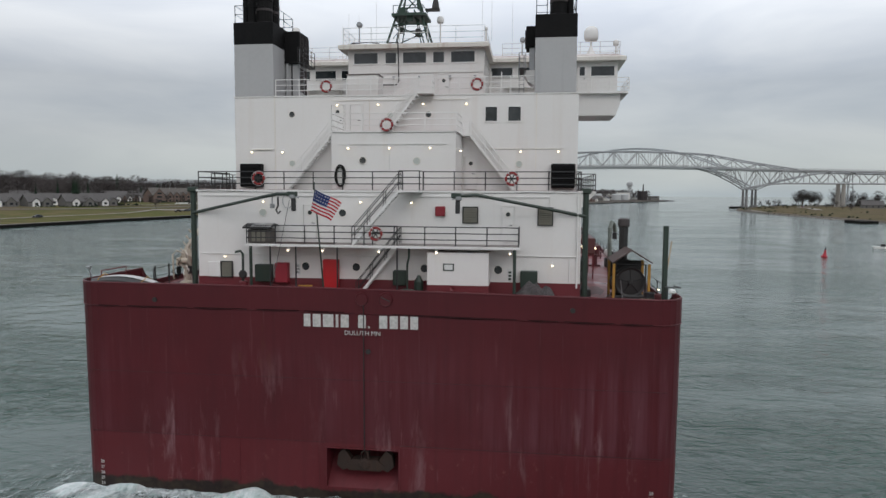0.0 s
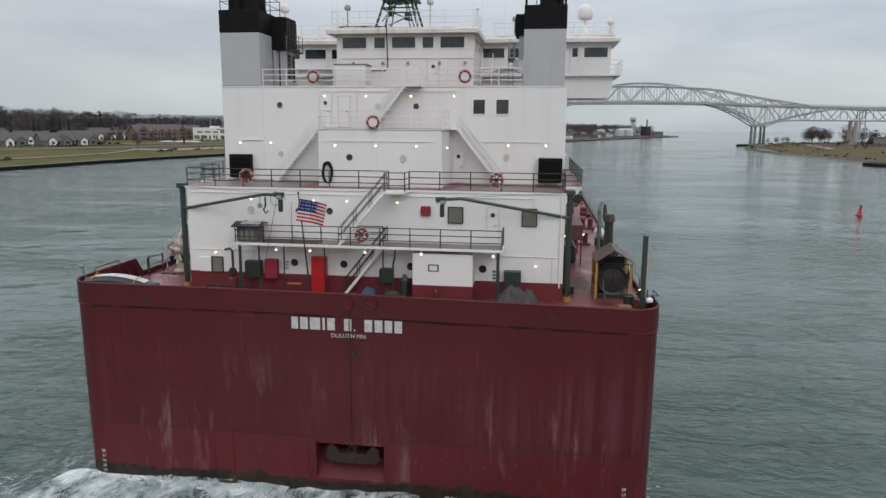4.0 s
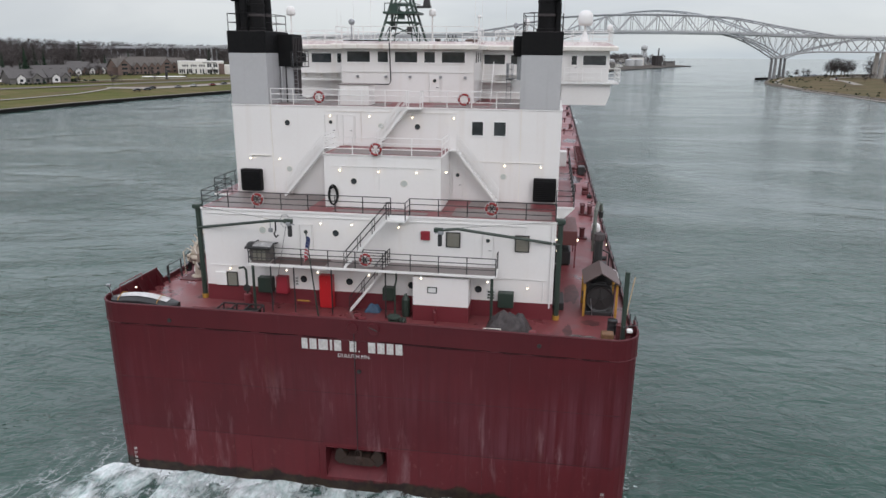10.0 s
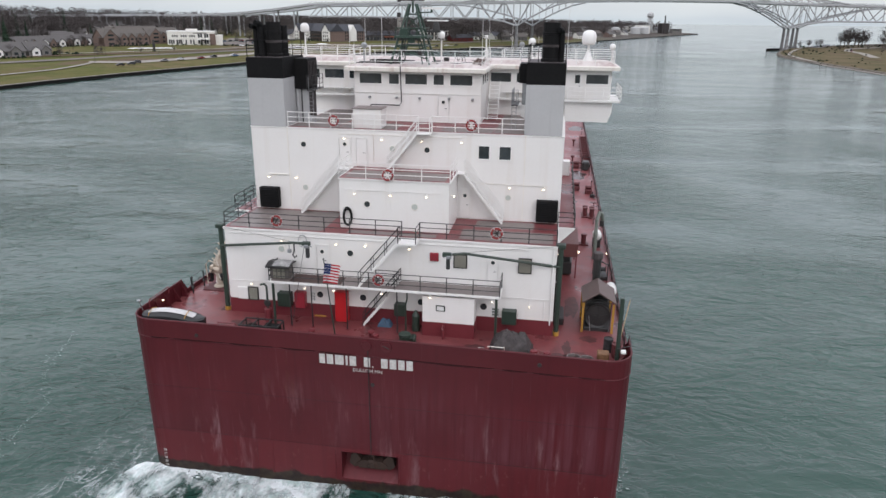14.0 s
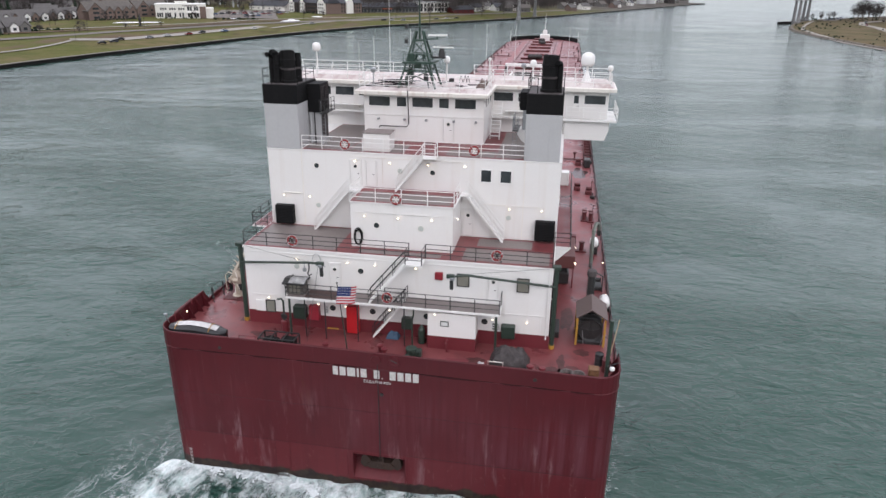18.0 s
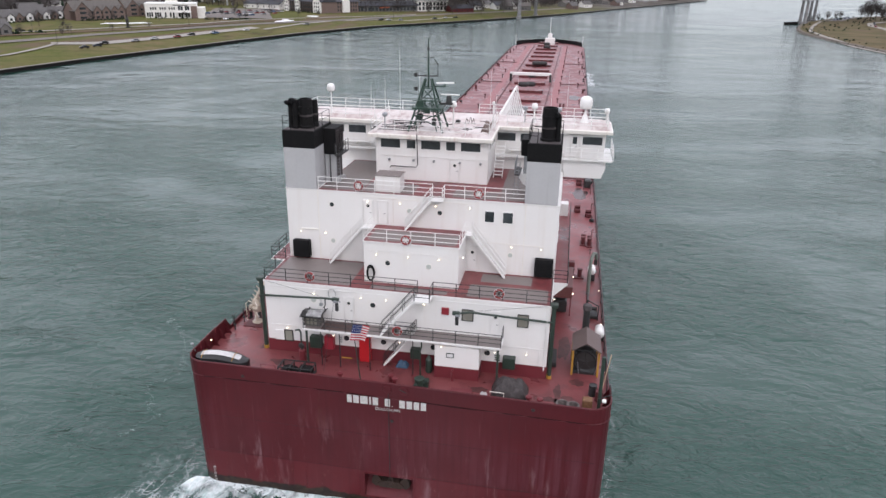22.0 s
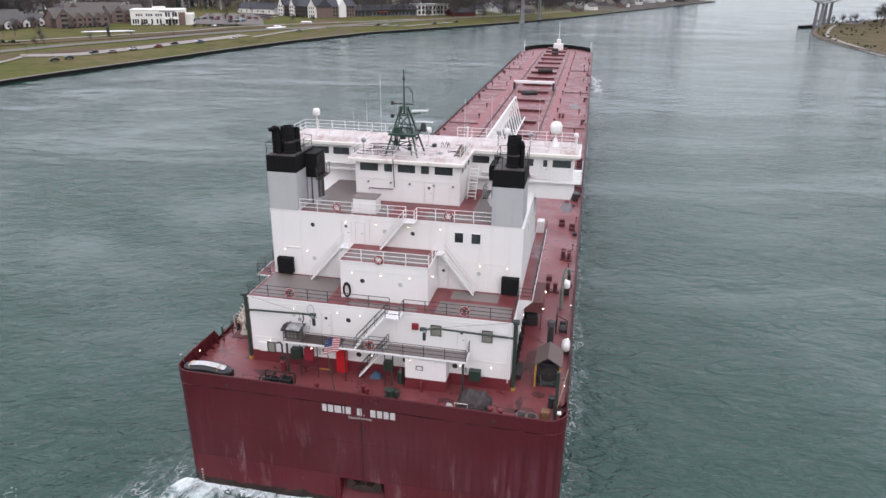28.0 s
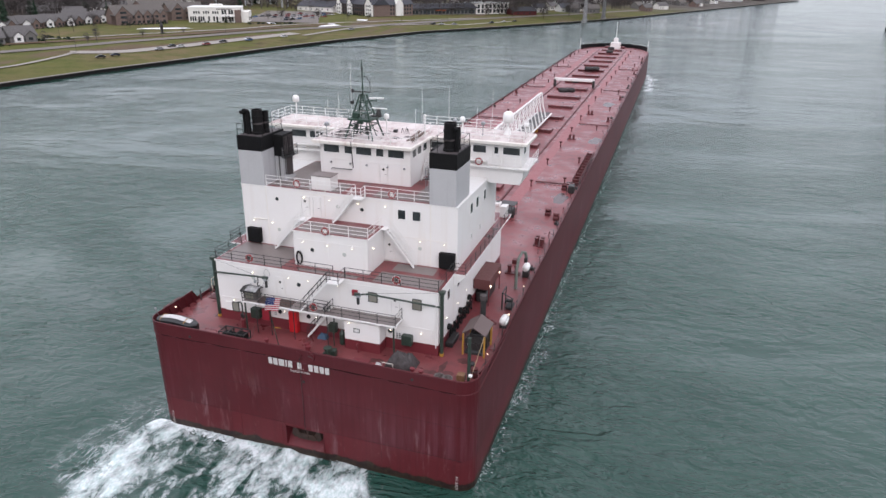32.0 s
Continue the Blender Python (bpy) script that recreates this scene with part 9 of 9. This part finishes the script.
# black rack of lines
rack = tagged(new("storage_rack"), "black steel rack of mooring gear by the bulwark", "rack")
for x in (-1.3, -0.45, 0.45, 1.3):
    part("rack_rib", Mesh().box(x - 0.04, x + 0.04, -0.6, 0.6, 0.75, 0.83).box(x - 0.04, x + 0.04, -0.6, -0.52, 0, 0.8).box(x - 0.04, x + 0.04, 0.52, 0.6, 0, 0.8), RAIL_BLACK, rack)
part("rack_rail", Mesh().box(-1.3, 1.3, -0.6, -0.52, 0.78, 0.86).box(-1.3, 1.3, 0.52, 0.6, 0.78, 0.86).box(-1.3, 1.3, -0.6, 0.6, 0.0, 0.06), RAIL_BLACK, rack)
part("coiled_gear", Mesh().lathe([(0.15, 0), (0.45, 0.05), (0.5, 0.3), (0.4, 0.5), (0.12, 0.5)], (-0.7, 0, 0.06), 14).box(0.1, 1.2, -0.5, 0.5, 0.06, 0.66, 0.1).box(-1.25, -0.1, -0.5, 0.5, 0.06, 0.45, 0.1), RUBBER, rack)
rack.matrix_basis = pose(-7.5, 1.2, A)
LOOSE.append(rack)

ROPE = plain("grey_mooring_rope", (0.14, 0.12, 0.115), 0.9, 0, 12.0, 0.3)


def rope_coil(x, y, r, turns):
    m = Mesh()
    for k in range(turns):
        m.tube([(r * math.cos(a), r * math.sin(a), 0.05 + 0.09 * k) for a in [2 * math.pi * i / 18 for i in range(18)]], 0.055, 5, closed=True)
    ob = loose("rope_coil", "coil of grey mooring rope on the deck", "rope", m, ROPE, "rope coils")
    ob.matrix_basis = pose(x, y, A)


rope_coil(12.6, 0.65, 0.42, 6)
rope_coil(13.35, 0.6, 0.40, 6)
BLUE = plain("blue_cover", (0.03, 0.07, 0.12), 0.6, 0, 5.0, 0.3)
bike = loose("covered_trolley", "deck trolley under a crumpled blue cover", "trolley", tarp_heap(), BLUE)
bike.matrix_basis = pose(0.1, 4.0, A) @ Matrix.Diagonal((0.36, 0.34, 0.40, 1))
for x, y, mat, lb in ((14.75, 2.9, RAIL_BLACK, "black steel drum"), (15.2, 2.2, COAMING, "rusty red steel drum")):
    d = loose("oil_drum", lb + " standing on the after deck", "drum", Mesh().lathe([(0.29, 0), (0.3, 0.02), (0.29, 0.3), (0.305, 0.32), (0.29, 0.34), (0.29, 0.6), (0.305, 0.62), (0.29, 0.64), (0.3, 0.88), (0.27, 0.88), (0.27, 0.84)], (0, 0, 0), 18), mat, "oil drums")
    d.matrix_basis = pose(x, y, A)
tub = loose("wooden_box", "worn brown wooden box by the green post", "box", Mesh().box(-0.35, 0.35, -0.3, 0.3, 0, 0.75, 0.05), plain("worn_brown_wood", (0.15, 0.075, 0.035), 0.7, 0, 4.0, 0.35))
tub.matrix_basis = pose(14.35, 1.2, A)
pole = loose("boat_hook", "long pale boat hook leaning at the rail", "boat hook", Mesh().tube([(0, 0, 0), (0.75, 1.5, 3.6)], 0.03, 6), plain("pale_wood", (0.36, 0.26, 0.16), 0.7))
pole.matrix_basis = pose(15.05, 1.3, A)
gear = loose("white_sack", "small white sack on the after deck", "sack", tarp_heap(), STAR)
gear.matrix_basis = pose(6.9, 1.0, A) @ Matrix.Diagonal((0.22, 0.3, 0.35, 1))
crate = loose("red_crate", "open red deck crate", "crate", Mesh().box(-0.3, 0.3, -0.35, 0.35, 0, 0.55, 0.04), COAMING)
crate.matrix_basis = pose(13.0, 27.5, A)
vent = loose("white_vent", "tall white vent trunk beside the generator", "vent", Mesh().box(-0.35, 0.35, -0.4, 0.4, 0, 2.6, 0.06).box(-0.42, 0.42, -0.75, 0.4, 2.1, 2.6, 0.08), WHITE)
vent.matrix_basis = pose(7.2, 42.0, A)
shed = loose("generator", "low grey-black generator set amid the deck", "generator", Mesh().box(-0.9, 0.9, -0.9, 0.7, 0, 1.1, 0.08).box(-1.1, 1.1, -1.0, 1.0, 1.75, 1.85).tube([(-1.0, -0.9, 0), (-1.0, -0.9, 1.8)], 0.05, 5).tube([(1.0, -0.9, 0), (1.0, -0.9, 1.8)], 0.05, 5).tube([(-1.0, 0.9, 0), (-1.0, 0.9, 1.8)], 0.05, 5).tube([(1.0, 0.9, 0), (1.0, 0.9, 1.8)], 0.05, 5), DARK_STEEL)
shed.matrix_basis = pose(8.2, 44.2, A)

# an open motorboat idling off the far bank, and the dark landing stage there
motorboat = tagged(new("motorboat"), "small white open motorboat with a dark console", "boat")
part("boat_hull", Mesh().prism_y([(-2.4, 0.1), (1.9, 0.05), (2.7, 0.75), (-2.4, 0.65)], -0.85, 0.85), WHITE_TRIM, motorboat)
part("console", Mesh().box(-0.9, 0.3, -0.5, 0.5, 0.6, 1.5, 0.1), DARK_STEEL, motorboat)
part("outboard", Mesh().box(-2.8, -2.35, -0.25, 0.25, 0.0, 1.1, 0.08), RAIL_BLACK, motorboat)
stage = thing("landing_stage", "dark timber landing stage at the far bank", "jetty")
for k in range(5):
    part("stage_bay", Mesh().box(193, 203, 384 + 4 * k, 387.8 + 4 * k, -1, 1.5, 0.08), SEAWALL, stage)



FLAG_SPEED = 4.1
# seconds, and the way the flag streams, turned from starboard towards the bow
WIND = ((0, 64), (2, 46), (3, 8), (4.5, 40), (6, 82), (8, 30), (10, 86), (12, 150), (14, 78), (17, 48), (19, 84), (21, 8), (23, 46), (25, 78), (28, 48), (30, 50), (32, 95))


def flag_pose(k, t):
    """Where the k-th strip of the flag hangs: the strips swing one after the other as the wind runs along the cloth."""
    m = pose(-2.09, -1.32, 16.4, -14, 0, 0)
    for i in range(k + 1):
        swing = float(np.interp(t, [w[0] for w in WIND], [w[1] for w in WIND])) + 9 * math.sin(FLAG_SPEED * t)
        swing = swing if i == 0 else 27 * math.sin(FLAG_SPEED * t - 1.15 * i + 0.6)
        m = m @ pose(0, 0, 0, 0, (5 if i else 9) + 5 * math.sin(1.3 * t), swing)
        if i < k:
            m = m @ pose(0.32, 0, 0)
    return m


def motions():
    walk(ship, SHIP_ROWS)
    for ob in LOOSE + [lip_foam, side_foam, wake_edge, corner_foam, stern_foam, bow_foam]:
        m = ob.matrix_basis.copy()
        walk(ob, [(t, place @ m) for t, place in SHIP_ROWS])
    walk(motorboat, [(t, pose(x, y, -0.05, 0, 0, 160)) for t, x, y in ((0, 114.5, 191), (1.5, 117.5, 203), (3, 118, 208), (10, 122, 214), (32, 126, 220))])
    walk(moving_car, [(t, pose(x, y, ground_z(x, y) + 0.33, 0, 0, turn)) for t, x, y, turn in ((0, -226, 414, 62), (24, -226, 414, 62), (26, -226, 416, 70), (29, -223.5, 431, 74), (32, -221, 446, 74))])
    for k, strip in enumerate(FLAG):
        walk(strip, [(0.25 * n, ship_at(0.25 * n) @ flag_pose(k, 0.25 * n)) for n in range(129)])


motions()
